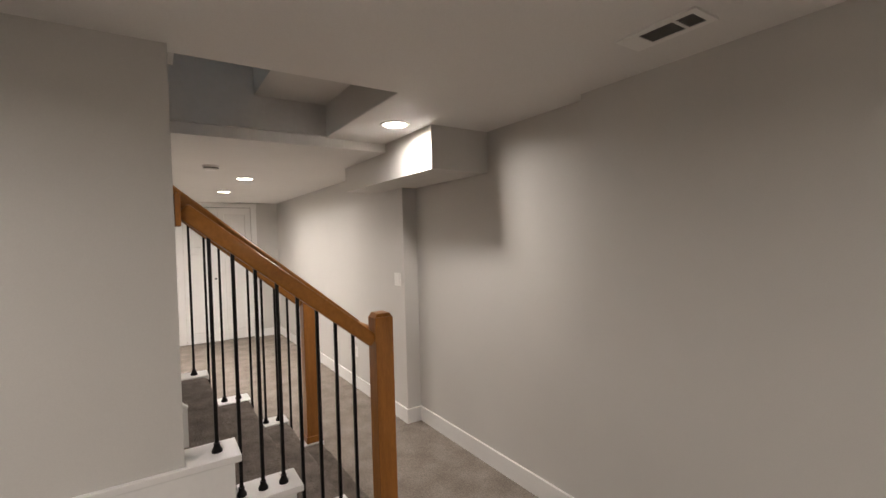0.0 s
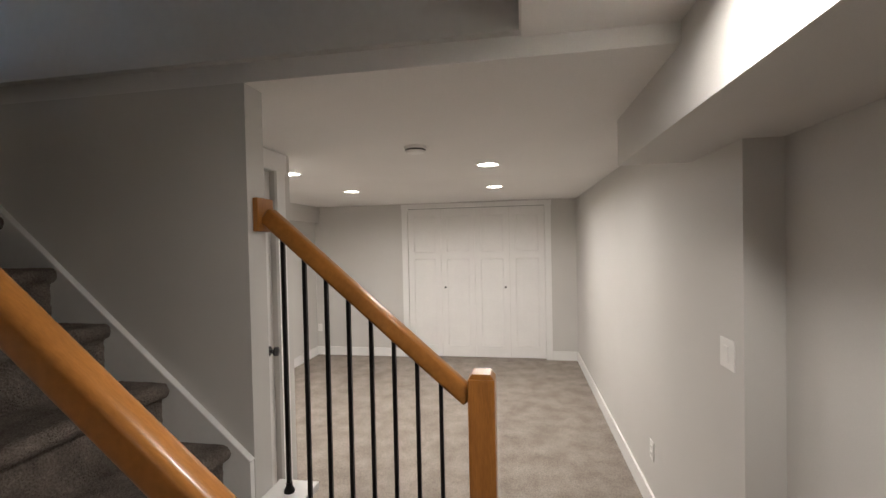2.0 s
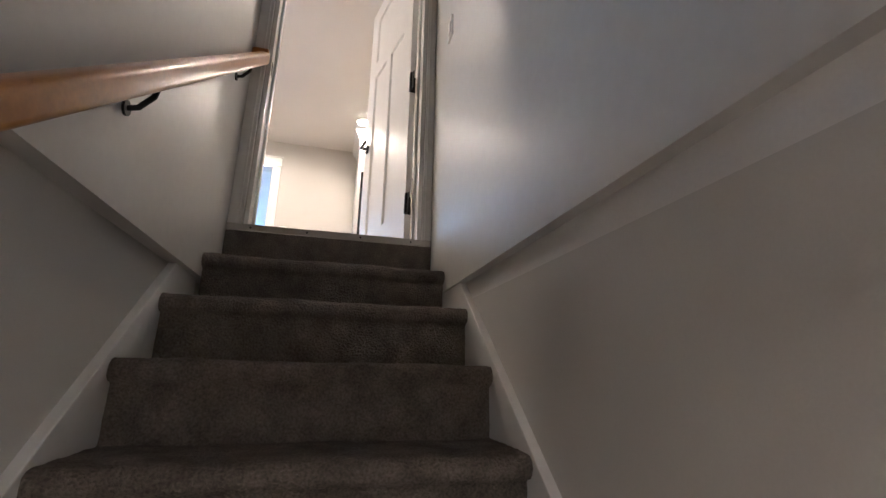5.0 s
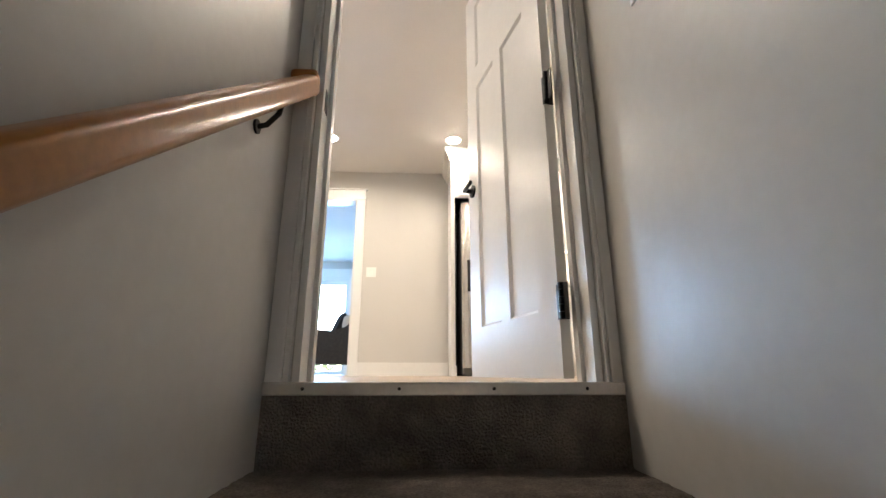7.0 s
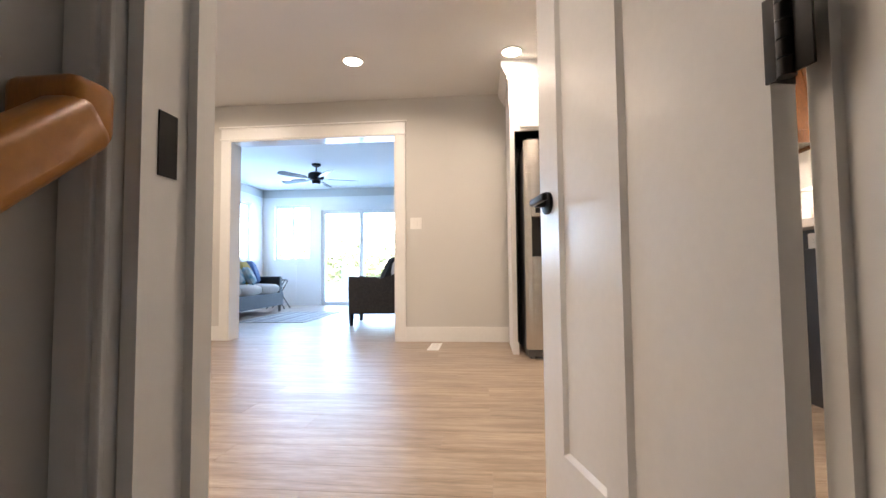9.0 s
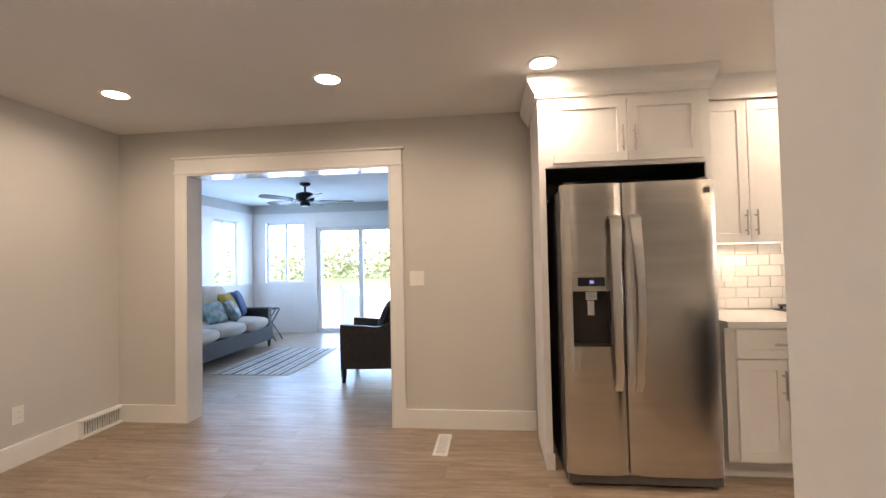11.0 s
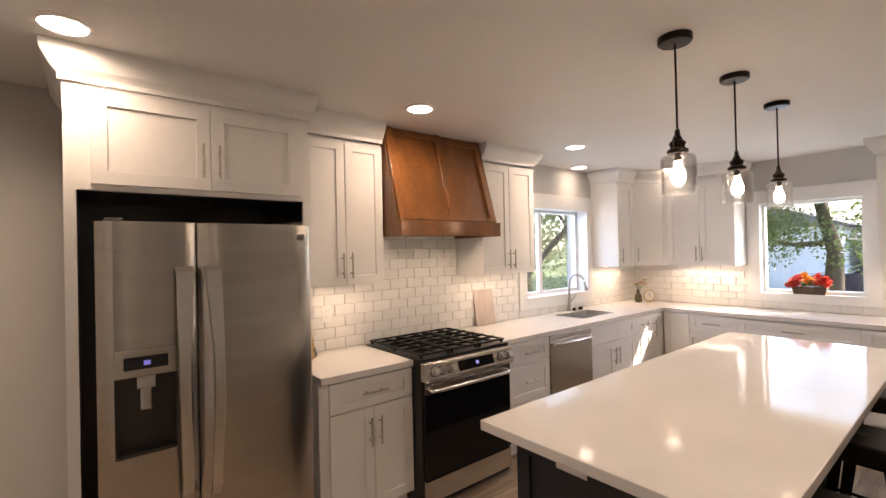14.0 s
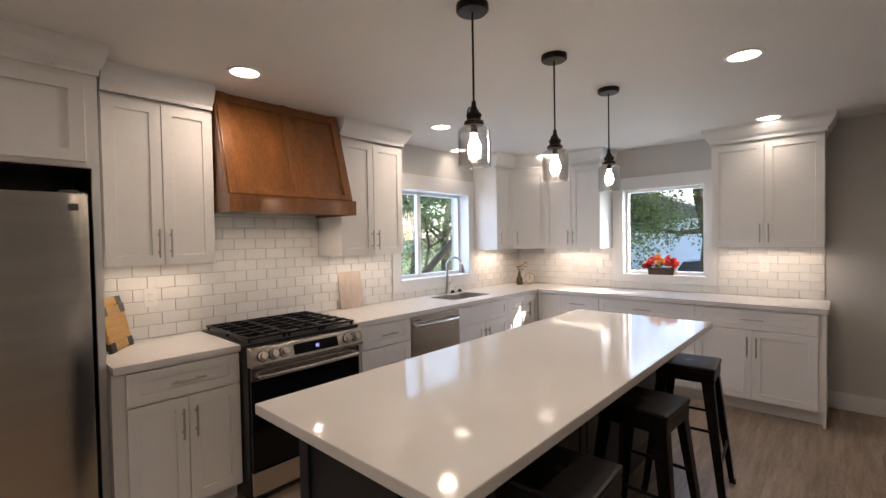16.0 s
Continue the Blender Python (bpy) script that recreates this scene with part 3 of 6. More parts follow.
# ---- fittings used on both floors ----
def downlight(x, y, z, watts, group, spread=165):
    t = thing("recessed_light", pose(x, y, z), "round white recessed ceiling light, switched on", "ceiling light", group)
    bm = bmesh.new()
    lathe(bm, [(0.072, -0.001), (0.074, -0.007), (0.090, -0.006), (0.094, 0.0), (0.072, 0.0)], seg=28)
    part("trim_ring", bm, WHITEPL, t, "white trim ring", True)
    bm = bmesh.new()
    bmesh.ops.create_circle(bm, cap_ends=True, segments=28, radius=0.073, matrix=Matrix.Translation((0, 0, -0.004)))
    part("lens", bm, LENS, t, "glowing white lens")
    area_lamp("downlight_lamp", pose(x, y, z - 0.012), 0.13, 0.13, watts, WARM if z > 0 else WARM_LOW, spread, "DISK")
    return t


def wall_plate(name, m, w, h, label, kind):
    """A cover plate in x, z that faces -y."""
    t = thing(name, m, label, "switch" if kind else "outlet")
    part("cover", boxes((-w / 2, -0.006, -h / 2, w / 2, 0.0, h / 2), bevel=0.002), WHITEPL, t)
    n = max(1, round(w / 0.05) - 1) if kind else 0
    for k in range(n):
        c = (k - (n - 1) / 2) * 0.046
        part("rocker", boxes((c - 0.016, -0.011, -0.032, c + 0.016, -0.006, 0.032), bevel=0.002), WHITEPL, t)
    if not kind:
        for z in (-0.02, 0.02):
            s = part("socket", boxes((-0.016, -0.009, z - 0.013, 0.016, -0.006, z + 0.013), bevel=0.002), WHITEPL, t)
            part("slot", boxes((-0.008, -0.0095, z - 0.004, -0.006, -0.0088, z + 0.006), (0.006, -0.0095, z - 0.004, 0.008, -0.0088, z + 0.006)), BLACK, s)
    return t


for x, y, k in ((2.80, -2.85, 1.0), (4.15, -2.82, 1.45), (4.07, -1.295, 1.5), (2.77, -1.30, 1.2)):
    downlight(x, y, CEIL_FAR, CAN_WATTS_LOW * k, "basement ceiling lights")
downlight(0.392, -3.335, CEIL_NEAR, CAN_WATTS_LOW * 0.78, "basement ceiling lights")
# three more lights, unseen and added to brighten the near basement walls
for x, y, k in ((-2.9, -2.9, 0.75), (-1.5, -1.0, 1.1), (-3.2, -0.6, 1.1)):
    downlight(x, y, CEIL_NEAR, CAN_WATTS_LOW * k, "basement ceiling lights")
smoke = thing("smoke_detector", pose(2.087, -2.475, CEIL_FAR), "round white smoke detector on the basement ceiling", "smoke detector")
bm = bmesh.new()
lathe(bm, [(0.0, -0.038), (0.05, -0.037), (0.058, -0.028), (0.058, -0.016), (0.066, -0.014), (0.066, 0.0), (0.0, 0.0)], seg=28)
part("body", bm, WHITEPL, smoke, "", True)
bm = bmesh.new()
lathe(bm, [(0.0585, -0.027), (0.0595, -0.026), (0.0595, -0.018), (0.0585, -0.017)], seg=28)
part("grille", bm, GREYPL, smoke, "grey vent ring", True)
grille = thing("ceiling_register", pose(-1.19, -3.583, CEIL_NEAR), "white metal ceiling air register with open louvres", "air vent")
part("frame", boxes((-0.145, -0.074, -0.008, 0.145, -0.047, 0), (-0.145, 0.047, -0.008, 0.145, 0.074, 0), (-0.145, -0.047, -0.008, -0.122, 0.047, 0), (-0.066, -0.047, -0.008, -0.054, 0.047, 0), (0.068, -0.047, -0.008, 0.145, 0.047, 0)), WHITEPL, grille)
part("duct", boxes((-0.122, -0.047, -0.003, 0.068, 0.047, -0.001)), GREYPL, grille, "dark duct behind the louvres")
for k in range(6):
    for x0, x1 in ((-0.122, -0.066), (-0.054, 0.068)):
        bm = bmesh.new()
        beam(bm, (x0, -0.038 + 0.0152 * k, -0.006), (x1, -0.038 + 0.0152 * k, -0.006), 0.007, 0.0015)
        part("louvre", bm, GREYPL, grille)
wall_plate("light_switch", pose(1.41, -3.85, -1.365, 0, 0, 180), 0.115, 0.115, "white double light switch on the basement wall", 1)
wall_plate("outlet", pose(2.42, -3.85, -2.22, 0, 0, 180), 0.07, 0.115, "white wall outlet above the baseboard", 0)
wall_plate("outlet", pose(5.885, -0.02, -2.20, 0, 0, -90), 0.07, 0.115, "white wall outlet near the corner", 0)

# ---- main floor structure ----
bm = boxes((XW - 0.1, -0.12, -0.2, XE + 0.1, 3.9, -0.012), (1.03, -1.9, -0.2, XE + 0.1, -0.12, -0.012), (SR_X0 - 0.1, 3.9, -0.2, SR_X1, SR_Y + 0.1, -0.012))
floor = structure("floor", bm, PLANK, "light greyed oak vinyl plank floor", "floor")
structure("ceiling_main", boxes((XW - 0.1, 0.0, H, XE + 0.1, 3.9, H + 0.12), (1.03, -1.9, H, XE + 0.1, 0.0, H + 0.12)), CEIL, "white painted flat ceiling", "ceiling")
structure("ceiling_sunroom", boxes((SR_X0 - 0.1, 3.9, H, SR_X1, SR_Y + 0.1, H + 0.12)), CEIL, "white painted sunroom ceiling", "ceiling")
OP = (-2.165, -0.415, -0.15, 2.065)
bm = bmesh.new()
pierced(bm, "y", YN, 3.9, XW - 0.1, 1.0, -0.15, H, [OP])
structure("wall_north", bm, WALL, "greige painted wall with a wide cased opening", "wall")
WN = (4.10, 5.16, 1.095, 2.00)
bm = bmesh.new()
pierced(bm, "y", YK, 3.9, 1.0, XE + 0.15, -0.15, H, [WN])
structure("wall_north_kitchen", bm, WALL, "greige painted kitchen wall with a sliding window", "wall")
WE = (1.475, 2.285, 1.075, 2.005)
bm = bmesh.new()
pierced(bm, "x", XE, XE + 0.15, -1.9, YK, -0.15, H, [WE])
structure("wall_east", bm, WALL, "greige painted kitchen wall with a picture window", "wall")
structure("wall_west", boxes((XW - 0.1, 0.0, -0.15, XW, YN, H)), WALL, "greige painted wall", "wall")
DO = (0.066, 0.862, 0.0, 2.05)
bm = bmesh.new()
pierced(bm, "y", -0.12, 0.0, XW - 0.1, 1.03, 0.0, H, [DO])
structure("wall_south", bm, WALL, "greige painted wall with the stair door", "wall")
structure("wall_south_kitchen", boxes((1.03, -1.9, -0.15, XE, -1.8, H), (1.03, -1.8, -0.15, 1.13, -0.12, H)), WALL, "greige painted kitchen wall", "wall")
# sunroom walls: windows to the west and north, a sliding door to the north
SW = [(4.55, 5.32, 0.95, 2.09), (5.87, 6.64, 0.95, 2.09), (7.13, 7.90, 0.95, 2.09)]
SN = (-3.97, -3.18, 0.945, 2.10)
SD = (-2.94, -1.24, 0.004, 1.985)
bm = bmesh.new()
pierced(bm, "x", SR_X0 - 0.14, SR_X0, 3.9, SR_Y + 0.1, -0.15, H, SW)
structure("wall_west_sunroom", bm, WALL, "pale grey sunroom wall above white panelling", "wall")
bm = bmesh.new()
pierced(bm, "y", SR_Y, SR_Y + 0.14, SR_X0, SR_X1, -0.15, H, [SN, SD])
structure("wall_north_sunroom", bm, WALL, "pale grey sunroom wall with a window and a sliding door", "wall")
structure("wall_east_sunroom", boxes((SR_X1, 3.9, -0.15, SR_X1 + 0.1, SR_Y + 0.14, H)), WALL, "pale grey sunroom wall", "wall")
structure("wall_south_sunroom", boxes((SR_X0 - 0.14, 3.8, -0.15, XW - 0.1, 3.9, H)), WALL, "pale grey sunroom wall", "wall")

# trim of the wide opening
bm = bmesh.new()
x0, x1, _, zt = OP
for a, b in ((x0 - 0.095, x0), (x1, x1 + 0.095)):
    box(bm, a, YN - 0.02, 0, b, YN, zt)
    box(bm, a, 3.9, 0, b, 3.918, zt)
box(bm, x0 - 0.108, YN - 0.028, zt, x1 + 0.108, YN, zt + 0.018, bevel=0.004)
box(bm, x0 - 0.095, YN - 0.022, zt + 0.018, x1 + 0.095, YN, zt + 0.125)
box(bm, x0 - 0.115, YN - 0.038, zt + 0.125, x1 + 0.115, YN, zt + 0.143, bevel=0.004)
box(bm, x0 - 0.095, 3.9, zt, x1 + 0.095, 3.918, zt + 0.1)
structure("trim_opening", bm, TRIM, "white cased opening with a capped head", "trim")
bm = bmesh.new()
for a, b in ((x0 - 0.002, x0 + 0.014), (x1 - 0.014, x1 + 0.002)):
    box(bm, a, YN - 0.021, 0, b, 3.919, zt)
box(bm, x0 + 0.014, YN - 0.021, zt - 0.014, x1 - 0.014, 3.919, zt + 0.002)
structure("trim_opening_lining", bm, GLOSS, "white gloss lining of the wide opening", "trim")
# baseboards
bm = bmesh.new()
b0 = 0.135
for a in ((XW, YN - 0.016, 0, x0 - 0.096, YN, b0), (x1 + 0.096, YN - 0.016, 0, 0.682, YN, b0), (XW, 0.0, 0, XW + 0.016, YN - 0.017, b0),
          (XW, 0, 0, -0.02, 0.016, b0), (0.96, 0, 0, 1.03, 0.016, b0), (XE - 0.016, -1.8, 0, XE, 0.57, b0), (1.13, -1.8, 0, XE - 0.017, -1.784, b0)):
    box(bm, *a)
    q = list(a)
    q[2], q[5] = b0, b0 + 0.008
    box(bm, *q)
structure("baseboard", bm, TRIM, "white painted flat baseboard", "baseboard")

# stair door: frame, trim, threshold and leaf
bm = bmesh.new()
xa, xb, _, zt = DO
for s, e in ((xa, -1), (xb, 1)):
    box(bm, s, -0.124, 0, s - e * 0.018, 0.004, zt - 0.002)
    box(bm, s - e * 0.018, -0.05, 0, s - e * 0.030, -0.015, zt - 0.002)
    for y, t in ((0.0, 0.018), (-0.12, -0.018)):
        edge = s + e * 0.088
        if y < 0:
            edge = 0.002 if e < 0 else 0.910
        w = edge - s
        box(bm, s + e * 0.004, y, 0, edge, y + t, zt + 0.07, bevel=0.002)
        box(bm, s + w * 0.30, y + t * 0.9, 0, s + w * 0.44, y + t * 1.35, zt + 0.07, bevel=0.002)
        box(bm, s + w * 0.06, y + t * 0.9, 0, s + w * 0.16, y + t * 1.25, zt + 0.07, bevel=0.002)
box(bm, xa, -0.124, zt - 0.018, xb, 0.004, zt)
box(bm, xa - 0.088, 0.0, zt + 0.004, xb + 0.088, 0.018, zt + 0.09)
box(bm, 0.002, -0.138, zt + 0.004, 0.910, -0.12, zt + 0.09)
structure("trim_stair_door", bm, TRIM, "white moulded door frame at the head of the stairs", "trim")
sill = structure("threshold", boxes((0.001, -0.146, -0.026, 0.911, -0.085, 0.006), bevel=0.004), NICKEL, "brushed metal threshold strip with screws at the top step", "threshold")
for k in range(4):
    bm = bmesh.new()
    lathe(bm, [(0.0, 0.002), (0.003, 0.0018), (0.0045, 0.0)], seg=10)
    bmesh.ops.rotate(bm, verts=bm.verts, matrix=Matrix.Rotation(radians(90), 3, "X"))
    bmesh.ops.translate(bm, verts=bm.verts, vec=(0.10 + 0.237 * k, -0.146, -0.010))
    part("screw", bm, IRON, sill, "small screw head", True)
part("strike_plate", boxes((xa + 0.0175, -0.10, 0.80, xa + 0.0195, -0.07, 0.875)), IRON, None)
tagged(bpy.data.objects["strike_plate"], "black metal strike plate on the door jamb", "strike plate")
dv = Vector((-0.242, 0.970, 0)).normalized()
leafm = pose(0.797, -0.004, 0.012, 0, 0, math.degrees(math.atan2(dv.y, dv.x)))
door = thing("stair_door", leafm, "white three-panel interior door standing open", "door")
bm = bmesh.new()
panel_leaf(bm, 0.75, 2.02, 0.035, [(0.125, 0.335, 0.205, 1.40), (0.415, 0.625, 0.205, 1.40), (0.125, 0.625, 1.52, 1.90)], 0.011)
bmesh.ops.transform(bm, matrix=Matrix.Diagonal((1, -1, 1, 1)), verts=bm.verts)
leaf = part("leaf", bm, DOORP, door)
for y, sgn in ((0.0, 1), (-0.035, -1)):
    bm = bmesh.new()
    lathe(bm, [(0.0, 0.0), (0.031, 0.0), (0.031, 0.009), (0.012, 0.013), (0.012, 0.038), (0.0, 0.04)], seg=18)
    bmesh.ops.rotate(bm, verts=bm.verts, matrix=Matrix.Rotation(radians(-90 * sgn), 3, "X"))
    bmesh.ops.translate(bm, verts=bm.verts, vec=(0.69, y, 0.86))
    beam(bm, (0.70, y + sgn * 0.045, 0.86), (0.59, y + sgn * 0.05, 0.862), 0.016, 0.02, 0.006)
    part("lever_handle", bm, IRON, leaf, "black lever handle", True)
for z in (0.22, 0.95, 1.75):
    bm = boxes((-0.002, -0.034, z - 0.05, 0.0, -0.002, z + 0.05), )
    for j in range(5):
        rod(bm, (-0.026, 0.004, z - 0.054 + 0.022 * j), (-0.026, 0.004, z - 0.0335 + 0.022 * j), 0.0095)
    box(bm, -0.058, 0.0, z - 0.052, -0.024, 0.004, z + 0.052, bevel=0.0015)
    box(bm, -0.024, -0.002, z - 0.052, 0.004, 0.003, z + 0.052, bevel=0.001)
    part("hinge", bm, IRON, door, "black butt hinge", True)

# ---- windows ----
def window_unit(name, axis, p, u0, u1, z0, z1, label, bars_u=(), bars_z=(), f=0.045, grid_w=0.012, pane=True):
    """A sash in a wall across axis, its glass at p."""
    t = thing(name, pose(p, (u0 + u1) / 2, z0) if axis == "x" else pose((u0 + u1) / 2, p, z0), label, "window", world_space=True)

    def put(bm, a, b, c, d, h):
        box(bm, *((p - h, a, c, p + h, b, d) if axis == "x" else (a, p - h, c, b, p + h, d)))
    bm = bmesh.new()
    put(bm, u0, u0 + f, z0, z1, 0.03)
    put(bm, u1 - f, u1, z0, z1, 0.03)
    put(bm, u0 + f, u1 - f, z0, z0 + f, 0.03)
    put(bm, u0 + f, u1 - f, z1 - f, z1, 0.03)
    part("window_frame", bm, TRIM, t, "white vinyl frame")
    for k, (u, w) in enumerate(bars_u):
        bm = bmesh.new()
        put(bm, u - w / 2, u + w / 2, z0 + f, z1 - f, 0.022)
        part("mullion", bm, TRIM, t, "white upright bar")
    for z in bars_z:
        bm = bmesh.new()
        put(bm, u0 + f, u1 - f, z - grid_w / 2, z + grid_w / 2, 0.008)
        part("muntin", bm, TRIM, t, "thin white cross bar")
    bm = bmesh.new()
    put(bm, u0 + f * 0.8, u1 - f * 0.8, z0 + f * 0.8, z1 - f * 0.8, 0.0015)
    g = part("pane", bm, PANE, t, "clear window glass")
    g.visible_shadow = False
    return t


area_lamp("sky_light", pose((WN[0] + WN[1]) / 2, YK + 0.20, (WN[2] + WN[3]) / 2, -90, 0, 0), WN[1] - WN[0] - 0.02, WN[3] - WN[2] - 0.02, 3.4, DAY, 170)
area_lamp("sky_light", pose(XE + 0.148, (WE[0] + WE[1]) / 2, (WE[2] + WE[3]) / 2, 0, 90, 0), WE[3] - WE[2] - 0.02, WE[1] - WE[0] - 0.02, 2.4, DAY, 170)
window_unit("window_1", "y", YK + 0.15, *WN, "white two-pane sliding window above the sink", [(4.50, 0.05)], f=0.036)
window_unit("window_2", "x", XE + 0.10, *WE, "white picture window over the counter", f=0.035)
for k, (a, b, c, d) in enumerate(SW):
    window_unit(f"window_{3 + k}", "x", SR_X0 - 0.09, a, b, c, d, "white sunroom window with thin cross bars", [((a + b) / 2, 0.05)], [c + (d - c) * j / 4 for j in (1, 2, 3)])
for a, b, c, d in SW:
    area_lamp("sky_light", pose(SR_X0 - 0.135, (a + b) / 2, (c + d) / 2, 0, -90, 0), d - c - 0.02, b - a - 0.02, 6.0, NORTH, 170)
a, b, c, d = SN
area_lamp("sky_light", pose((a + b) / 2, SR_Y + 0.135, (c + d) / 2, -90, 0, 0), b - a - 0.02, d - c - 0.02, 9.0, NORTH, 170)
window_unit("window_6", "y", SR_Y + 0.09, a, b, c, d, "white sunroom window with thin cross bars", [((a + b) / 2, 0.05)], [c + (d - c) * j / 4 for j in (1, 2, 3)])
a, b, c, d = SD
area_lamp("sky_light", pose((a + b) / 2, SR_Y + 0.135, (c + d) / 2, -90, 0, 0), b - a - 0.02, d - c - 0.02, 14.0, NORTH, 170)
window_unit("sliding_door", "y", SR_Y + 0.07, a, b, c, d, "white sliding patio door with two glass leaves", [((a + b) / 2, 0.085)], f=0.07)

# casings of the kitchen windows
bm = bmesh.new()
a, b, c, d = WN
for r in ((a - 0.105, YK - 0.018, c - 0.115, a, YK, d), (b, YK - 0.018, c - 0.115, b + 0.088, YK, d), (a, YK - 0.018, c - 0.115, b, YK, c), (a - 0.115, YK - 0.024, d, b + 0.095, YK, d + 0.145)):
    box(bm, *r)
box(bm, a - 0.004, YK - 0.03, c - 0.014, b + 0.004, YK + 0.12, c + 0.002)
box(bm, a - 0.004, YK - 0.017, c, a + 0.008, YK + 0.12, d)
box(bm, b - 0.008, YK - 0.017, c, b + 0.004, YK + 0.12, d)
box(bm, a, YK - 0.017, d - 0.008, b, YK + 0.12, d + 0.004)
structure("trim_window_north", bm, TRIM, "white flat window casing and sill", "trim")
bm = bmesh.new()
a, b, c, d = WE
for r in ((XE - 0.018, a - 0.10, c - 0.085, XE, a, d), (XE - 0.018, b, c - 0.085, XE, b + 0.105, d), (XE - 0.018, a, c - 0.085, XE, b, c), (XE - 0.024, a - 0.105, d, XE, b + 0.11, d + 0.125)):
    box(bm, *r)
box(bm, XE - 0.03, a - 0.004, c - 0.014, XE + 0.09, b + 0.004, c + 0.002)
box(bm, XE - 0.017, a - 0.004, c, XE + 0.09, a + 0.008, d)
box(bm, XE - 0.017, b - 0.008, c, XE + 0.09, b + 0.004, d)
box(bm, XE - 0.017, a, d - 0.008, XE + 0.09, b, d + 0.004)
structure("trim_window_east", bm, TRIM, "white flat window casing and sill", "trim")

# sunroom panelling: white up to the sill, white band above the windows
bm = bmesh.new()
zc = 0.925
ys = SR_Y - 0.012
box(bm, SR_X0, ys, 0, SD[0] - 0.01, SR_Y, zc)
box(bm, SR_X0, ys - 0.028, zc, SD[0] - 0.01, SR_Y, zc + 0.024)
for u in (SR_X0 + 0.02, -3.56, SD[0] - 0.10):
    box(bm, u, ys - 0.012, 0.13, u + 0.09, ys, zc - 0.10)
box(bm, SR_X0, ys - 0.012, 0, SD[0] - 0.01, ys, 0.13)
box(bm, SR_X0, ys - 0.012, zc - 0.10, SD[0] - 0.01, ys, zc)
for a, b in ((SR_X0, SN[0]), (SN[1], SD[0] - 0.09)):
    box(bm, a, ys, zc + 0.024, b, SR_Y, 2.10)
for u in (SD[0] - 0.09, SD[1]):
    box(bm, u, ys - 0.012, 0.0, u + 0.09, SR_Y, 2.10)
box(bm, SR_X0, ys - 0.012, 2.10, SR_X1, SR_Y, 2.27)
box(bm, SD[0], ys, SD[3], SD[1], SR_Y, 2.10)
xs = SR_X0 + 0.012
box(bm, SR_X0, 3.9, 0, xs, SR_Y, zc)
box(bm, SR_X0, 3.9, zc, xs + 0.028, SR_Y - 0.04, zc + 0.024)
us = [3.9, *(v for w in SW for v in w[:2]), SR_Y - 0.04]
for a, b in zip(us[::2], us[1::2]):
    box(bm, SR_X0, a, zc + 0.024, xs, b, 2.10)
box(bm, SR_X0, 3.9, 2.10, xs + 0.012, SR_Y - 0.03, 2.27)
for a, b, c, d in SW:
    for u in (a, b - 0.012):
        box(bm, SR_X0 - 0.06, u, c, xs, u + 0.012, d)
a, b, c, d = SN
for u in (a, b - 0.012):
    box(bm, u, ys, c, u + 0.012, SR_Y + 0.06, d)
structure("trim_sunroom", bm, TRIM, "white wainscot panels, sill cap and window band", "trim")


# ---- kitchen ----
def shaker(parent, name, x0, x1, z0, z1, y, mat=CABINET, rail=0.057, handle=None, label=""):
    """A framed front in x, z that faces -y: its back at y. handle: ('v' or 'h', x, z)."""
    bm = bmesh.new()
    g = 0.0018
    x0, x1, z0, z1 = x0 + g, x1 - g, z0 + g, z1 - g
    r = min(rail, (z1 - z0) * 0.30)
    rings = []
    for ix, iz, d in ((0, 0, 0.0), (0, 0, 0.0185), (0.0015, 0.0015, 0.020), (rail - 0.001, r - 0.001, 0.020), (rail, r, 0.019), (rail + 0.001, r + 0.001, 0.010)):
        rings.append([bm.verts.new(v) for v in ((x0 + ix, y - d, z0 + iz), (x1 - ix, y - d, z0 + iz), (x1 - ix, y - d, z1 - iz), (x0 + ix, y - d, z1 - iz))])
    for p, q in zip(rings, rings[1:]):
        for i in range(4):
            bm.faces.new((p[i], p[(i + 1) % 4], q[(i + 1) % 4], q[i]))
    bm.faces.new(rings[-1])
    bm.faces.new(rings[0][::-1])
    f = part(name, bm, mat, parent, label)
    if handle:
        way, hx, hz = handle
        L = 0.080
        bm = bmesh.new()
        d = Vector((0, 0, L)) if way == "v" else Vector((L, 0, 0))
        c = Vector((hx, y - 0.052, hz))
        rod(bm, c - d, c + d, 0.0058, seg=12)
        for s in (-0.6, 0.6):
            q = c + d * s
            rod(bm, q, (q.x, y - 0.020, q.z), 0.0045, seg=10)
        part("handle", bm, NICKEL, f, "brushed nickel bar pull", True)
    return f


CROWN = [(0.0, 0.0), (-0.014, 0.0), (-0.014, 0.022), (-0.02, 0.03), (-0.036, 0.048), (-0.062, 0.095), (-0.066, 0.112), (-0.066, 0.138), (0.0, 0.138)]


def base_cabinet(m, w, fronts, label, depth=0.60, filler=0.0):
    """fronts: rows of (name, x0, x1, z0, z1, handle)."""
    t = thing("base_cabinet", m, label, "cabinet", "kitchen base cabinets")
    part("body", boxes((-filler, 0.0, 0.105, w, depth, 0.876)), CABINET, t)
    part("toe_kick", boxes((-filler, 0.065, 0.0, w, depth, 0.105)), CABINET, t)
    for name, x0, x1, z0, z1, h in fronts:
        shaker(t, name, x0, x1, z0, z1, 0.0, handle=h)
    return t


def door_pair(w, z0, z1, up):
    c = w / 2
    z = z1 - 0.135 if up else z0 + 0.135
    return [("door", 0.0, c, z0, z1, ("v", c - 0.032, z)), ("door", c, w, z0, z1, ("v", c + 0.032, z))]


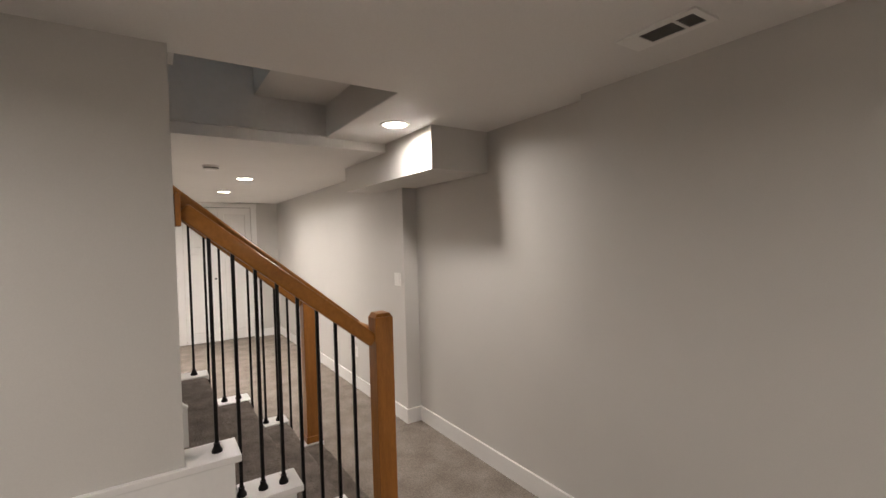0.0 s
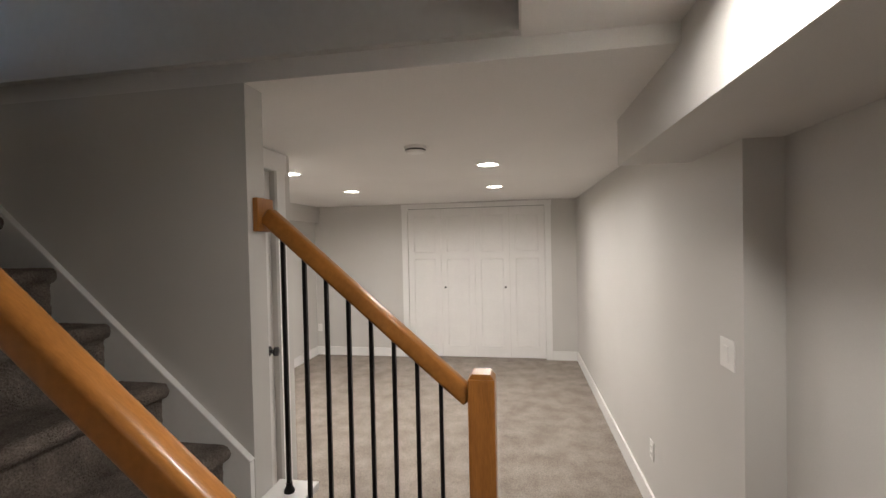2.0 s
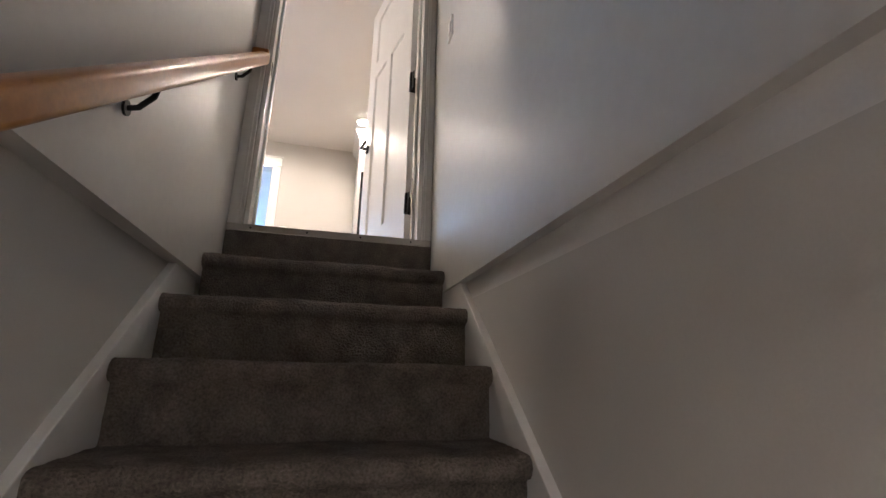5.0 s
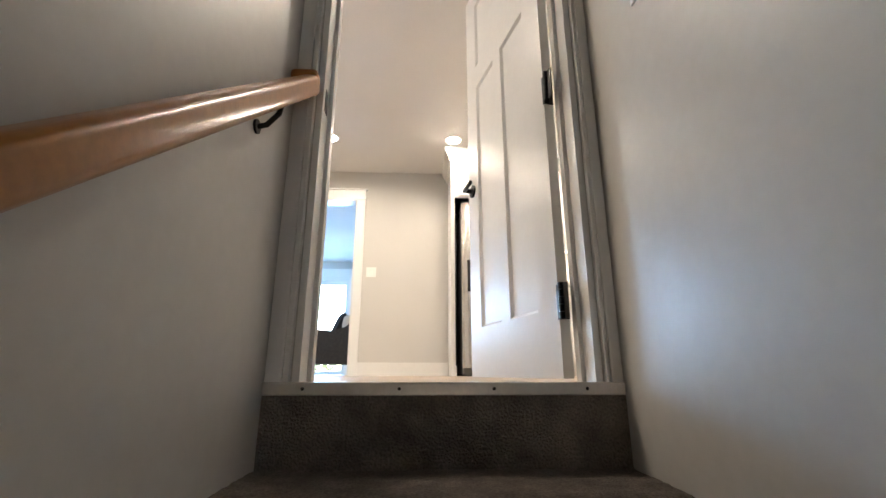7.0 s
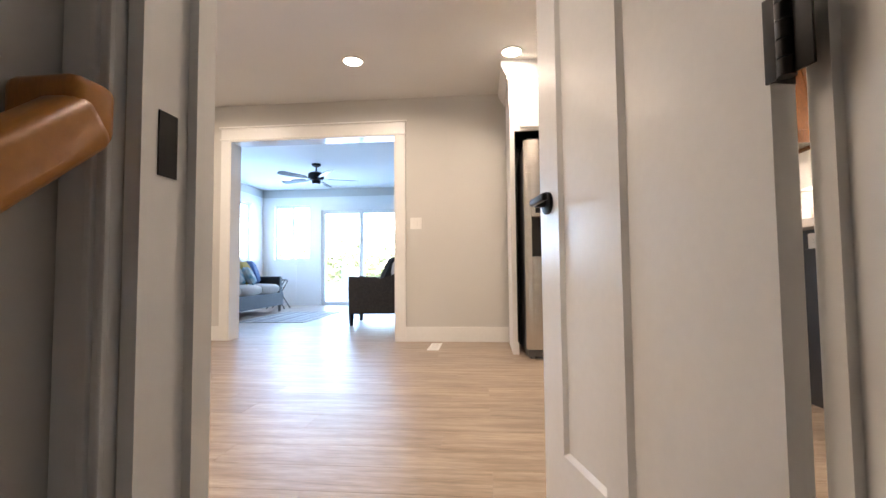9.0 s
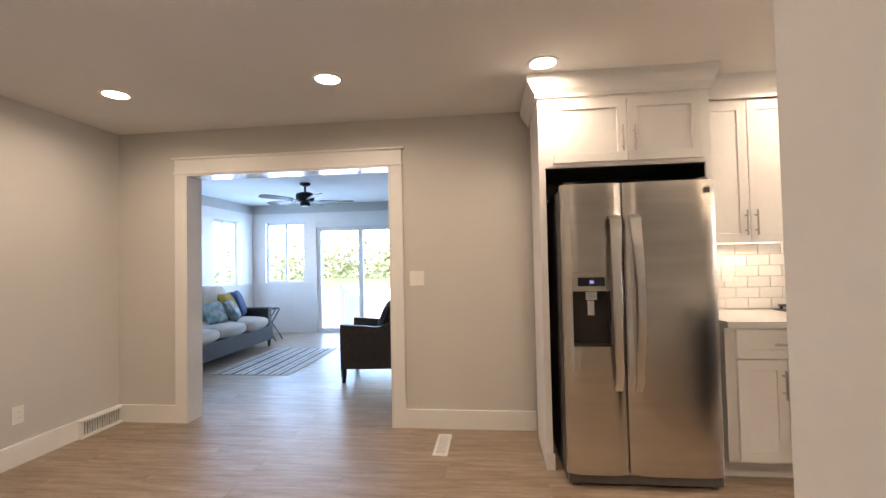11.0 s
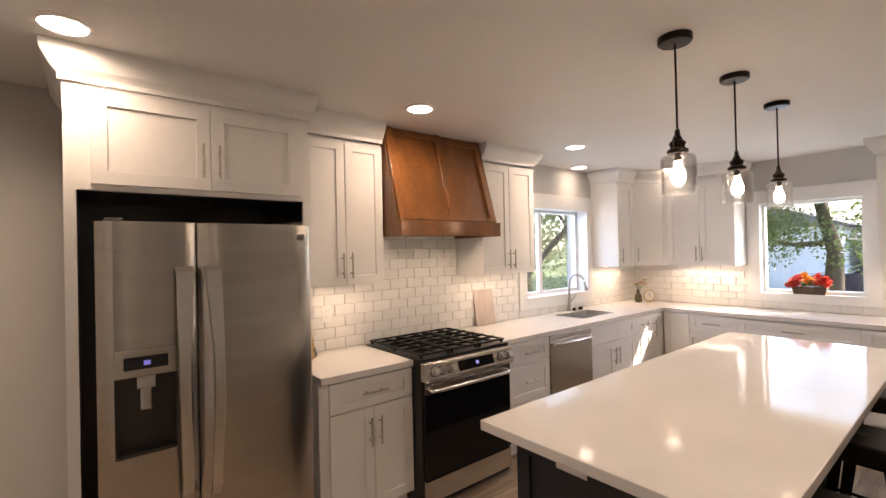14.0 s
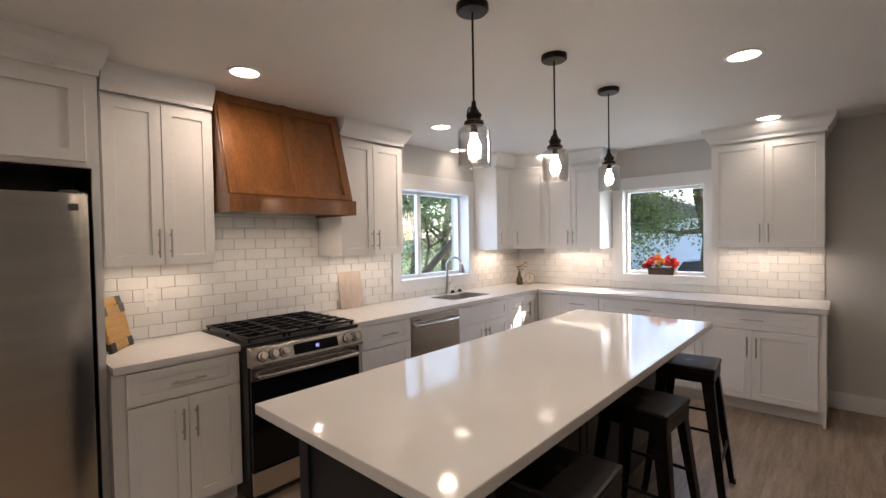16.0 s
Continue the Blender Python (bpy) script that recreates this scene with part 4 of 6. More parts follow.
def upper_cabinet(m, w, z0, label, fronts, depth=0.305, ends=(0, 0), top=2.302):
    """ends: 1 where the crown turns the corner, at the low and the high end of x."""
    t = thing("wall_cabinet", m, label, "cabinet", "kitchen wall cabinets")
    part("body", boxes((0.0, 0.0, z0, w, depth, top)), CABINET, t)
    for name, x0, x1, a, b, h in fronts:
        shaker(t, name, x0, x1, a, b, 0.0, handle=h)
    bm = bmesh.new()
    cut = lambda x0, x1, e0, e1: [  # noqa: E731
        (bm.verts.new((x0 + e0 * min(y + 0.0, 0), y - 0.018, top + z)), bm.verts.new((x1 - e1 * min(y, 0), y - 0.018, top + z))) for y, z in CROWN]
    pr = cut(0.0, w, ends[0], ends[1])
    for (a, b), (c, d) in zip(pr, pr[1:]):
        bm.faces.new((a, b, d, c))
    for side, e in enumerate(ends):
        if not e:
            bm.faces.new([q[side] for q in pr])
    for e, x, s in ((ends[0], 0.0, -1), (ends[1], w, 1)):
        if e:
            rows = [(bm.verts.new((x - s * y, y - 0.018, top + z)), bm.verts.new((x - s * y, depth, top + z))) for y, z in CROWN]
            for (a, b), (c, d) in zip(rows, rows[1:]):
                bm.faces.new((a, b, d, c))
    part("crown", bm, CABINET, t, "white crown moulding up to the ceiling")
    return t


N0 = 3.045


def north(x, z=0.0, y=N0):
    return pose(x, y, z)


def east(y, x=5.64, z=0.0):
    return pose(x, y, z, 0, 0, -90)


# fridge surround
sur = thing("fridge_cabinet", north(0.682, 0, 3.12), "tall white cabinet surround above and beside the refrigerator", "cabinet")
WS = 1.70 - 0.682
part("side_panel", boxes((0.0, 0.0, 0.0, 0.04, 0.52, 2.302)), CABINET, sur)
part("side_panel", boxes((WS - 0.03, 0.0, 0.0, WS, 0.52, 2.302)), CABINET, sur)
part("body", boxes((0.04, 0.0, 1.862, WS - 0.03, 0.52, 2.302)), CABINET, sur)
# black sheets paint the shade in the gap round the refrigerator
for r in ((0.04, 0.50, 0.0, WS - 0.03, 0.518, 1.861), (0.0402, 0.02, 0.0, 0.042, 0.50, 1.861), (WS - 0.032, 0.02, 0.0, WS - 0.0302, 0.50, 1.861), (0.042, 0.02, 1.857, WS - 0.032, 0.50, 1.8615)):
    part("lining", boxes(r), BLACK, sur, "black sheet that paints the shade inside the niche")
part("foot", boxes((-0.002, -0.012, 0.0, 0.05, 0.0, 0.10), bevel=0.002), CABINET, sur)
shaker(sur, "door", 0.085, 0.535, 1.885, 2.275, 0.0, handle=("v", 0.50, 2.02))
shaker(sur, "door", 0.535, WS - 0.05, 1.885, 2.275, 0.0, handle=("v", 0.57, 2.02))
bm = bmesh.new()
for x0, x1 in ((0.0, WS),):
    pr = [(bm.verts.new((y, y, 2.302 + z)), bm.verts.new((x1 - y * 0.6, y, 2.302 + z))) for y, z in CROWN]
    for (a, b), (c, d) in zip(pr, pr[1:]):
        bm.faces.new((a, b, d, c))
    pr = [(bm.verts.new((y, y, 2.302 + z)), bm.verts.new((y, 0.62, 2.302 + z))) for y, z in CROWN]
    for (a, b), (c, d) in zip(pr, pr[1:]):
        bm.faces.new((a, b, d, c))
part("crown", bm, CABINET, sur, "white crown moulding up to the ceiling")

# base units, north run
base_cabinet(north(1.755), 0.54, [("drawer", 0, 0.54, 0.70, 0.868, ("h", 0.27, 0.785)), *door_pair(0.54, 0.115, 0.695, True)], "white shaker base cabinet with a drawer and two doors", filler=0.054)
base_cabinet(north(3.155), 0.485, [("drawer", 0, 0.485, 0.70, 0.868, ("h", 0.2425, 0.785)), ("drawer", 0, 0.485, 0.415, 0.695, ("h", 0.2425, 0.565)), ("drawer", 0, 0.485, 0.115, 0.41, ("h", 0.2425, 0.27))], "white shaker base cabinet with three drawers", filler=0.09)
base_cabinet(north(4.245), 0.775, [("drawer", 0, 0.775, 0.70, 0.868, None), *door_pair(0.775, 0.115, 0.695, True)], "white shaker sink cabinet with two doors", depth=0.12)
base_cabinet(north(5.02), 0.34, [("drawer", 0, 0.34, 0.70, 0.868, ("h", 0.17, 0.785)), ("door", 0, 0.34, 0.115, 0.695, ("v", 0.04, 0.56))], "narrow white base cabinet with a drawer and a door")
base_cabinet(north(5.36), 0.265, [("door", 0, 0.262, 0.115, 0.868, ("v", 0.045, 0.72))], "narrow white corner cabinet with one full door")
# base units, east run
base_cabinet(east(3.02), 0.26, [("door", 0.003, 0.26, 0.115, 0.868, None)], "narrow white corner cabinet with one full door", depth=0.57)
base_cabinet(east(2.76), 0.44, [("drawer", 0, 0.44, 0.70, 0.868, ("h", 0.22, 0.785)), ("door", 0, 0.44, 0.115, 0.695, ("v", 0.045, 0.56))], "white shaker base cabinet with a drawer and a door", depth=0.57)
base_cabinet(east(2.32), 0.875, [("drawer", 0, 0.875, 0.70, 0.868, ("h", 0.4375, 0.785)), *door_pair(0.875, 0.115, 0.695, True)], "wide white base cabinet with a drawer and two doors", depth=0.57)
end = base_cabinet(east(1.445), 0.865, [("drawer", 0, 0.84, 0.70, 0.868, ("h", 0.42, 0.785)), *door_pair(0.84, 0.115, 0.695, True)], "wide white end cabinet with a drawer and two doors", depth=0.57)
part("end_panel", boxes((0.865, -0.02, 0.0, 0.885, 0.57, 0.876)), CABINET, end, "white finished end panel")

# worktop
top = thing("worktop", pose(4.0, 3.3, 0.876), "white quartz worktop along two walls", "worktop", world_space=True)
part("slab", boxes((1.704, 3.012, 0.876, 2.298, YK, 0.914), bevel=0.003), QUARTZ, top)
for r in ((3.062, 3.012, 4.375, YK), (4.375, 3.012, 4.945, 3.19), (4.375, 3.53, 4.945, YK), (4.945, 3.012, XE, YK), (5.603, 0.545, XE, 3.012)):
    part("slab", boxes((r[0], r[1], 0.876, r[2], r[3], 0.914)), QUARTZ, top)
sink = thing("sink", pose(4.66, 3.36, 0.72), "double bowl stainless steel undermount sink", "sink", world_space=True)
for a, b in ((4.378, 4.655), (4.668, 4.942)):
    z = 0.70
    bm = boxes((a, 3.193, z, b, 3.527, z + 0.004), (a, 3.193, z, a + 0.003, 3.527, 0.905), (b - 0.003, 3.193, z, b, 3.527, 0.905), (a, 3.193, z, b, 3.196, 0.905), (a, 3.524, z, b, 3.527, 0.905))
    bowl = part("bowl", bm, SATIN, sink)
    bm = bmesh.new()
    lathe(bm, [(0.0, 0.005), (0.03, 0.006), (0.042, 0.005)], ((a + b) / 2, 3.36, z), 18)
    part("drain", bm, STEEL, bowl, "round steel drain", True)
part("divider", boxes((4.655, 3.193, 0.72, 4.668, 3.527, 0.90), bevel=0.003), CHROME, sink)
tap = thing("faucet", pose(4.72, 3.585, 0.914), "brushed nickel gooseneck kitchen faucet with side lever", "faucet")
bm = bmesh.new()
lathe(bm, [(0.0, 0.0), (0.028, 0.0), (0.027, 0.012), (0.02, 0.03), (0.016, 0.13), (0.0, 0.135)], seg=18)
arc = [(0.0, 0.0, 0.12), (0, 0, 0.30)] + [(0, -0.075 + 0.075 * math.cos(radians(a)), 0.30 + 0.085 * math.sin(radians(a))) for a in range(20, 170, 15)]
tube(bm, [(x + 0.4 * -y, y, z) for x, y, z in arc], 0.0125)
part("spout", bm, NICKEL, tap, "", True)
bm = bmesh.new()
rod(bm, (0.058, -0.147, 0.315), (0.068, -0.165, 0.225), 0.014, 0.019)
part("spray_head", bm, NICKEL, tap, "pull-down spray head", True)
bm = bmesh.new()
rod(bm, (0.016, 0, 0.09), (0.075, -0.02, 0.165), 0.010, 0.008)
part("lever", bm, NICKEL, tap, "", True)
for x, r in ((4.80, 0.017), (4.92, 0.02)):
    t = thing("sink_button", pose(x, 3.585, 0.914), "small dark cap behind the sink", "sink fitting")
    bm = bmesh.new()
    lathe(bm, [(0.0, 0.03), (r * 0.8, 0.03), (r, 0.022), (r, 0.012), (r * 1.3, 0.008), (r * 1.3, 0.0), (0.0, 0.0)], seg=18)
    part("cap", bm, BRONZE, t, "", True)

# wall cabinets
def uppers(w, z0=1.375, z1=2.285):
    c = w / 2
    return [("door", 0.0, c, z0, z1, ("v", c - 0.03, z0 + 0.125)), ("door", c, w, z0, z1, ("v", c + 0.03, z0 + 0.125))]


upper_cabinet(pose(1.745, 3.345, 0), 0.55, 1.375, "white shaker wall cabinet with two doors beside the hood", uppers(0.55))
upper_cabinet(pose(3.215, 3.345, 0), 0.64, 1.375, "white shaker wall cabinet with two doors beside the hood", uppers(0.64), ends=(0, 1))
upper_cabinet(pose(5.27, 3.345, 0), 0.34, 1.365, "narrow white wall cabinet with one door", [("door", 0.0, 0.335, 1.365, 2.285, ("v", 0.045, 1.49))], ends=(1, 0))
dg = math.hypot(0.28, 0.28)
upper_cabinet(pose(5.61, 3.345, 0, 0, 0, -45), dg, 1.365, "white corner wall cabinet with one angled door", [("door", 0.005, dg - 0.005, 1.365, 2.285, ("v", 0.05, 1.49))], depth=0.20)
upper_cabinet(pose(5.89, 3.065, 0, 0, 0, -90), 0.665, 1.365, "white shaker wall cabinet with two doors beside the window", uppers(0.665, 1.365), ends=(0, 1), depth=0.32)
upper_cabinet(pose(5.89, 1.36, 0, 0, 0, -90), 0.785, 1.375, "white shaker wall cabinet with two doors near the room's end", uppers(0.785), ends=(1, 1), depth=0.32)

# range hood
hood = thing("range_hood", pose(2.755, 3.4, 1.68), "stained wooden range hood with a sloped panelled front", "range hood", world_space=True)
hx0, hx1 = 2.305, 3.208
part("band", boxes((hx0, 3.122, 1.682, hx1, 3.145, 1.785), (hx0, 3.145, 1.682, hx0 + 0.022, YK, 1.785), (hx1 - 0.022, 3.145, 1.682, hx1, YK, 1.785), bevel=0.002), STAIN, hood, "plain wooden lower band")
bm = bmesh.new()
prism(bm, [(3.165, 1.785), (3.350, 2.437), (YK, 2.437), (YK, 1.785)], hx0 + 0.002, hx1 - 0.002)
part("body", bm, STAIN, hood, "sloped wooden hood body")
sl = Vector((0, 0.18, 0.635)).normalized()
nrm = Vector((0, -sl.z, sl.y))
for x, w in ((hx0 + 0.042, 0.06), (hx1 - 0.042, 0.06), ((hx0 + hx1) / 2 + 0.01, 0.045)):
    bm = bmesh.new()
    a = Vector((x, 3.165, 1.787)) + nrm * 0.008
    beam(bm, a, a + sl * 0.672, w, 0.018, 0.002, up=nrm)
    part("stile", bm, STAIN, hood, "upright wooden strip")
for s, w in ((0.018, 0.036), (0.635, 0.045)):
    bm = bmesh.new()
    c = Vector((0, 3.165, 1.787)) + sl * s + nrm * 0.0075
    beam(bm, (hx0 + 0.07, c.y, c.z), (hx1 - 0.07, c.y, c.z), w, 0.018, 0.002, up=nrm)
    part("rail", bm, STAIN, hood, "level wooden strip")
part("insert", boxes((hx0 + 0.022, 3.145, 1.70, hx1 - 0.022, YK, 1.72)), STEEL, hood, "steel fan insert under the hood")
for x in (2.55, 2.96):
    bm = bmesh.new()
    bmesh.ops.create_circle(bm, cap_ends=True, segments=18, radius=0.03, matrix=Matrix.Translation((x, 3.30, 1.698)))
    part("lamp", bm, LENS, hood, "small round hood lamp")
    area_lamp("hood_lamp", pose(x, 3.30, 1.69), 0.06, 0.06, 0.45, WARM, 150, "DISK")
# strips under the wall cabinets
for x0, x1, z in ((1.80, 2.26, 1.375), (3.25, 3.82, 1.375), (5.30, 5.80, 1.365)):
    t = thing("cabinet_light", pose((x0 + x1) / 2, 3.50, z), "slim light strip under the wall cabinet, switched on", "cabinet light", "strips under the cabinets", True)
    part("strip", boxes((x0, 3.49, z - 0.004, x1, 3.52, z - 0.0005)), STRIPL, t)
    area_lamp("strip_lamp", pose((x0 + x1) / 2, 3.505, z - 0.018), x1 - x0, 0.03, (0.85 if x0 > 5 else 0.38) * (x1 - x0) / 0.5, WARM, 170)
for y0, y1, z in ((2.45, 3.10, 1.365), (0.62, 1.32, 1.375)):
    t = thing("cabinet_light", pose(6.06, (y0 + y1) / 2, z), "slim light strip under the wall cabinet, switched on", "cabinet light", "strips under the cabinets", True)
    part("strip", boxes((6.045, y0, z - 0.004, 6.075, y1, z - 0.0005)), STRIPL, t)
    area_lamp("strip_lamp", pose(6.06, (y0 + y1) / 2, z - 0.018), 0.03, y1 - y0, 0.65 * (y1 - y0) / 0.5, WARM, 170)

# refrigerator
fr = thing("refrigerator", pose(1.195, 3.2, 0.0), "stainless side-by-side refrigerator with a water dispenser", "refrigerator", world_space=True)
fx0, fx1, fm, fy = 0.776, 1.622, 1.121, 2.905
part("body", boxes((fx0 + 0.004, 2.975, 0.02, fx1 - 0.004, 3.61, 1.70)), GREYPL, fr, "dark grey side casing")


def curved_front(x0, x1, z0, z1, holes=()):
    """A slightly crowned steel skin with rounded upright edges, facing -y."""
    bm = bmesh.new()
    n = 12
    xs = [x0 + (x1 - x0) * k / n for k in range(n + 1)]
    xs = sorted({*xs, *(h[0] for h in holes), *(h[1] for h in holes)})
    dep = lambda x: fy + 0.030 * abs(2 * (x - x0) / (x1 - x0) - 1) ** 6  # noqa: E731
    for a, b in zip(xs, xs[1:]):
        gaps = sorted((h[2], h[3]) for h in holes if h[0] <= a + 1e-6 and h[1] >= b - 1e-6)
        z = z0
        for g0, g1 in [*gaps, (z1, z1)]:
            vs = [bm.verts.new(p) for p in ((a, dep(a), z), (b, dep(b), z), (b, dep(b), g0), (a, dep(a), g0))]
            bm.faces.new(vs)
            z = g1
    bmesh.ops.remove_doubles(bm, verts=bm.verts, dist=1e-5)
    r = bmesh.ops.extrude_face_region(bm, geom=bm.faces[:])
    for v in r["geom"]:
        if isinstance(v, bmesh.types.BMVert):
            v.co.y = 2.972
    return bm


DISP = (0.828, 1.036, 0.795, 1.215)
ld = part("freezer_door", curved_front(fx0, fm - 0.003, 0.075, 1.72, [DISP]), STEEL, fr, "brushed steel freezer door", True)
rd = part("fridge_door", curved_front(fm + 0.003, fx1, 0.075, 1.72), STEEL, fr, "brushed steel refrigerator door", True)
for d, x in ((ld, 1.068), (rd, 1.174)):
    bm = bmesh.new()
    lean = -0.012 if x < fm else 0.012
    pts = [(x, fy + 0.004, 0.545), (x + lean * 0.2, fy - 0.03, 0.60)] + [(x + lean * math.sin(math.pi * k / 8), fy - 0.040 - 0.030 * math.sin(math.pi * k / 8), 0.66 + 0.80 * k / 8) for k in range(9)] + [(x, fy - 0.035, 1.515), (x, fy + 0.004, 1.535)]
    prev = None
    for px, py, pz in pts:
        hw = 0.022 + 0.012 * max(0.0, (pz - 1.15) / 0.38)
        ring = [bm.verts.new(v) for v in ((px - hw, py + 0.006, pz), (px - hw + 0.003, py - 0.006, pz), (px + hw - 0.003, py - 0.006, pz), (px + hw, py + 0.006, pz), (px, py + 0.010, pz))]
        if prev:
            for i in range(5):
                bm.faces.new((prev[i], prev[(i + 1) % 5], ring[(i + 1) % 5], ring[i]))
        else:
            bm.faces.new(ring[::-1])
        prev = ring
    bm.faces.new(prev)
    part("handle", bm, SATIN, d, "long bowed steel handle")
dx0, dx1, dz0, dz1 = DISP
part("control_panel", boxes((dx0, fy - 0.004, 1.105, dx1, 2.95, dz1), bevel=0.003), STEEL, ld, "steel dispenser control panel")
part("display", boxes((dx0 + 0.03, fy - 0.006, 1.135, dx1 - 0.03, fy - 0.003, 1.185)), BLACK, ld, "black glass display")
part("indicator", boxes((dx0 + 0.095, fy - 0.0075, 1.150, dx0 + 0.118, fy - 0.006, 1.168)), LED, ld, "small blue lit symbol")
part("recess", boxes((dx0, 2.962, dz0, dx1, 2.971, 1.105), (dx0, fy + 0.002, dz0, dx0 + 0.006, 2.962, 1.105), (dx1 - 0.006, fy + 0.002, dz0, dx1, 2.962, 1.105), (dx0, fy - 0.003, dz0, dx1, 2.962, dz0 + 0.012)), DARKPL, ld, "dark dispenser recess")
bm = bmesh.new()
box(bm, 0.90, fy + 0.005, 1.055, 0.965, 2.955, 1.105, bevel=0.004)
box(bm, 0.912, fy + 0.02, 0.965, 0.952, 2.945, 1.055, bevel=0.006)
part("spout", bm, CHROME, ld, "steel water spout")
part("badge", boxes((1.555, fy - 0.001, 1.645, 1.585, fy + 0.006, 1.675)), GREYPL, rd, "small square dark badge")
part("toe_grille", boxes((fx0 + 0.01, 2.93, 0.02, fx1 - 0.01, 2.97, 0.07)), GREYPL, fr, "grey grille under the doors")
for x in (fx0 + 0.05, fx1 - 0.05):
    bm = bmesh.new()
    rod(bm, (x, 2.96, 0.0), (x, 2.96, 0.022), 0.022)
    part("foot", bm, GREYPL, fr)
for x in (fx0 + 0.06, fx1 - 0.06):
    part("hinge_cover", boxes((x - 0.03, 2.93, 1.70, x + 0.03, 3.02, 1.735), bevel=0.006), GREYPL, fr)

# gas range
rg = thing("gas_range", pose(2.68, 3.3, 0.0), "stainless slide-in gas range with black oven door", "range", world_space=True)
rx0, rx1, ry = 2.303, 3.056, 2.915
part("body", boxes((rx0, 2.945, 0.03, rx1, 3.62, 0.905)), BLACK, rg, "black enamel sides")
bm = bmesh.new()
prism(bm, [(2.955, 0.912), (2.905, 0.895), (2.875, 0.812), (2.885, 0.795), (2.955, 0.795)], rx0, rx1)
cp = part("control_panel", bm, STEEL, rg, "sloped steel control panel")
fn = Vector((0, -0.083, 0.03)).normalized()
for x in (2.365, 2.430, 2.495, 2.935, 3.0):
    c = Vector((x, 2.888, 0.853))
    bm = bmesh.new()
    rod(bm, c, c + fn * 0.012, 0.027, seg=20)
    rod(bm, c + fn * 0.012, c + fn * 0.036, 0.022, 0.019, seg=20)
    k = part("knob", bm, NICKEL, cp, "round steel burner knob", True)
    bm = bmesh.new()
    rod(bm, c - fn * 0.001, c + fn * 0.003, 0.030, seg=20)
    part("ring", bm, BLACK, k)
bm = bmesh.new()
beam(bm, Vector((2.56, 2.886, 0.853)), Vector((2.86, 2.886, 0.853)), 0.062, 0.006, 0.0, up=fn)
part("display", bm, DARKGLASS, cp, "black glass display")
bm = bmesh.new()
beam(bm, Vector((2.70, 2.8825, 0.854)), Vector((2.722, 2.8825, 0.854)), 0.02, 0.003, up=fn)
part("clock", bm, LED, cp, "small blue lit clock")
od = part("oven_door", boxes((rx0 + 0.006, ry, 0.205, rx1 - 0.006, 2.945, 0.785), bevel=0.003), DARKGLASS, rg, "black glass oven door")
part("door_trim", boxes((rx0 + 0.006, ry - 0.004, 0.715, rx1 - 0.006, ry, 0.785), bevel=0.002), STEEL, od, "steel band across the door")
bm = bmesh.new()
tube(bm, [(rx0 + 0.04, ry, 0.742), (rx0 + 0.045, ry - 0.035, 0.742), (rx0 + 0.09, ry - 0.048, 0.742), (2.68, ry - 0.055, 0.742), (rx1 - 0.09, ry - 0.048, 0.742), (rx1 - 0.045, ry - 0.035, 0.742), (rx1 - 0.04, ry, 0.742)], 0.0125)
part("door_handle", bm, CHROME, od, "bowed steel oven handle", True)
part("drawer", boxes((rx0 + 0.006, ry + 0.002, 0.06, rx1 - 0.006, 2.945, 0.195), bevel=0.003), STEEL, rg, "steel warming drawer")
part("badge", boxes((rx1 - 0.075, ry - 0.0052, 0.738, rx1 - 0.045, ry - 0.004, 0.748), (rx1 - 0.04, ry - 0.0052, 0.736, rx1 - 0.03, ry - 0.004, 0.750)), CHROME, od)
ck = part("cooktop", boxes((rx0 - 0.008, 2.935, 0.906, rx1 + 0.008, 3.60, 0.922), bevel=0.004), BLACK, rg, "black enamel cooktop")
for k in range(3):
    a = rx0 + 0.012 + k * 0.245
    b = a + 0.238
    bm = bmesh.new()
    for y in (2.965, 3.575):
        beam(bm, (a, y, 0.947), (b, y, 0.947), 0.014, 0.012)
    for x in (a + 0.007, b - 0.007):
        beam(bm, (x, 2.965, 0.947), (x, 3.575, 0.947), 0.014, 0.012)
    for j in range(1, 6):
        y = 2.965 + 0.61 * j / 6
        beam(bm, (a, y, 0.949), (b, y, 0.949), 0.009, 0.016)
    beam(bm, ((a + b) / 2, 2.965, 0.949), ((a + b) / 2, 3.575, 0.949), 0.009, 0.016)
    for x in (a + 0.012, b - 0.012):
        for y in (2.972, 3.27, 3.568):
            box(bm, x - 0.007, y - 0.007, 0.922, x + 0.007, y + 0.007, 0.945)
    part("grate", bm, IRON, ck, "cast iron pan grate")
for x, y in ((2.43, 3.12), (2.43, 3.43), (2.68, 3.27), (2.93, 3.12), (2.93, 3.43)):
    bm = bmesh.new()
    lathe(bm, [(0.0, 0.016), (0.032, 0.016), (0.036, 0.010), (0.045, 0.008), (0.05, 0.0)], (x, y, 0.922), 20)
    part("burner", bm, IRON, ck, "round gas burner", True)

# dishwasher
dw = thing("dishwasher", pose(3.94, 3.3, 0), "stainless dishwasher with a bar handle", "dishwasher", world_space=True)
part("body", boxes((3.644, 3.05, 0.10, 4.240, 3.60, 0.868)), GREYPL, dw)
d = part("door", boxes((3.646, 3.020, 0.115, 4.238, 3.049, 0.868), bevel=0.003), STEEL, dw, "brushed steel door")
bm = bmesh.new()
tube(bm, [(3.68, 3.02, 0.80), (3.685, 2.985, 0.80), (3.72, 2.975, 0.80), (4.165, 2.975, 0.80), (4.20, 2.985, 0.80), (4.205, 3.02, 0.80)], 0.011)
part("handle", bm, CHROME, d, "steel bar handle", True)
part("badge", boxes((3.68, 3.0185, 0.835, 3.75, 3.0198, 0.845)), GREYPL, d)
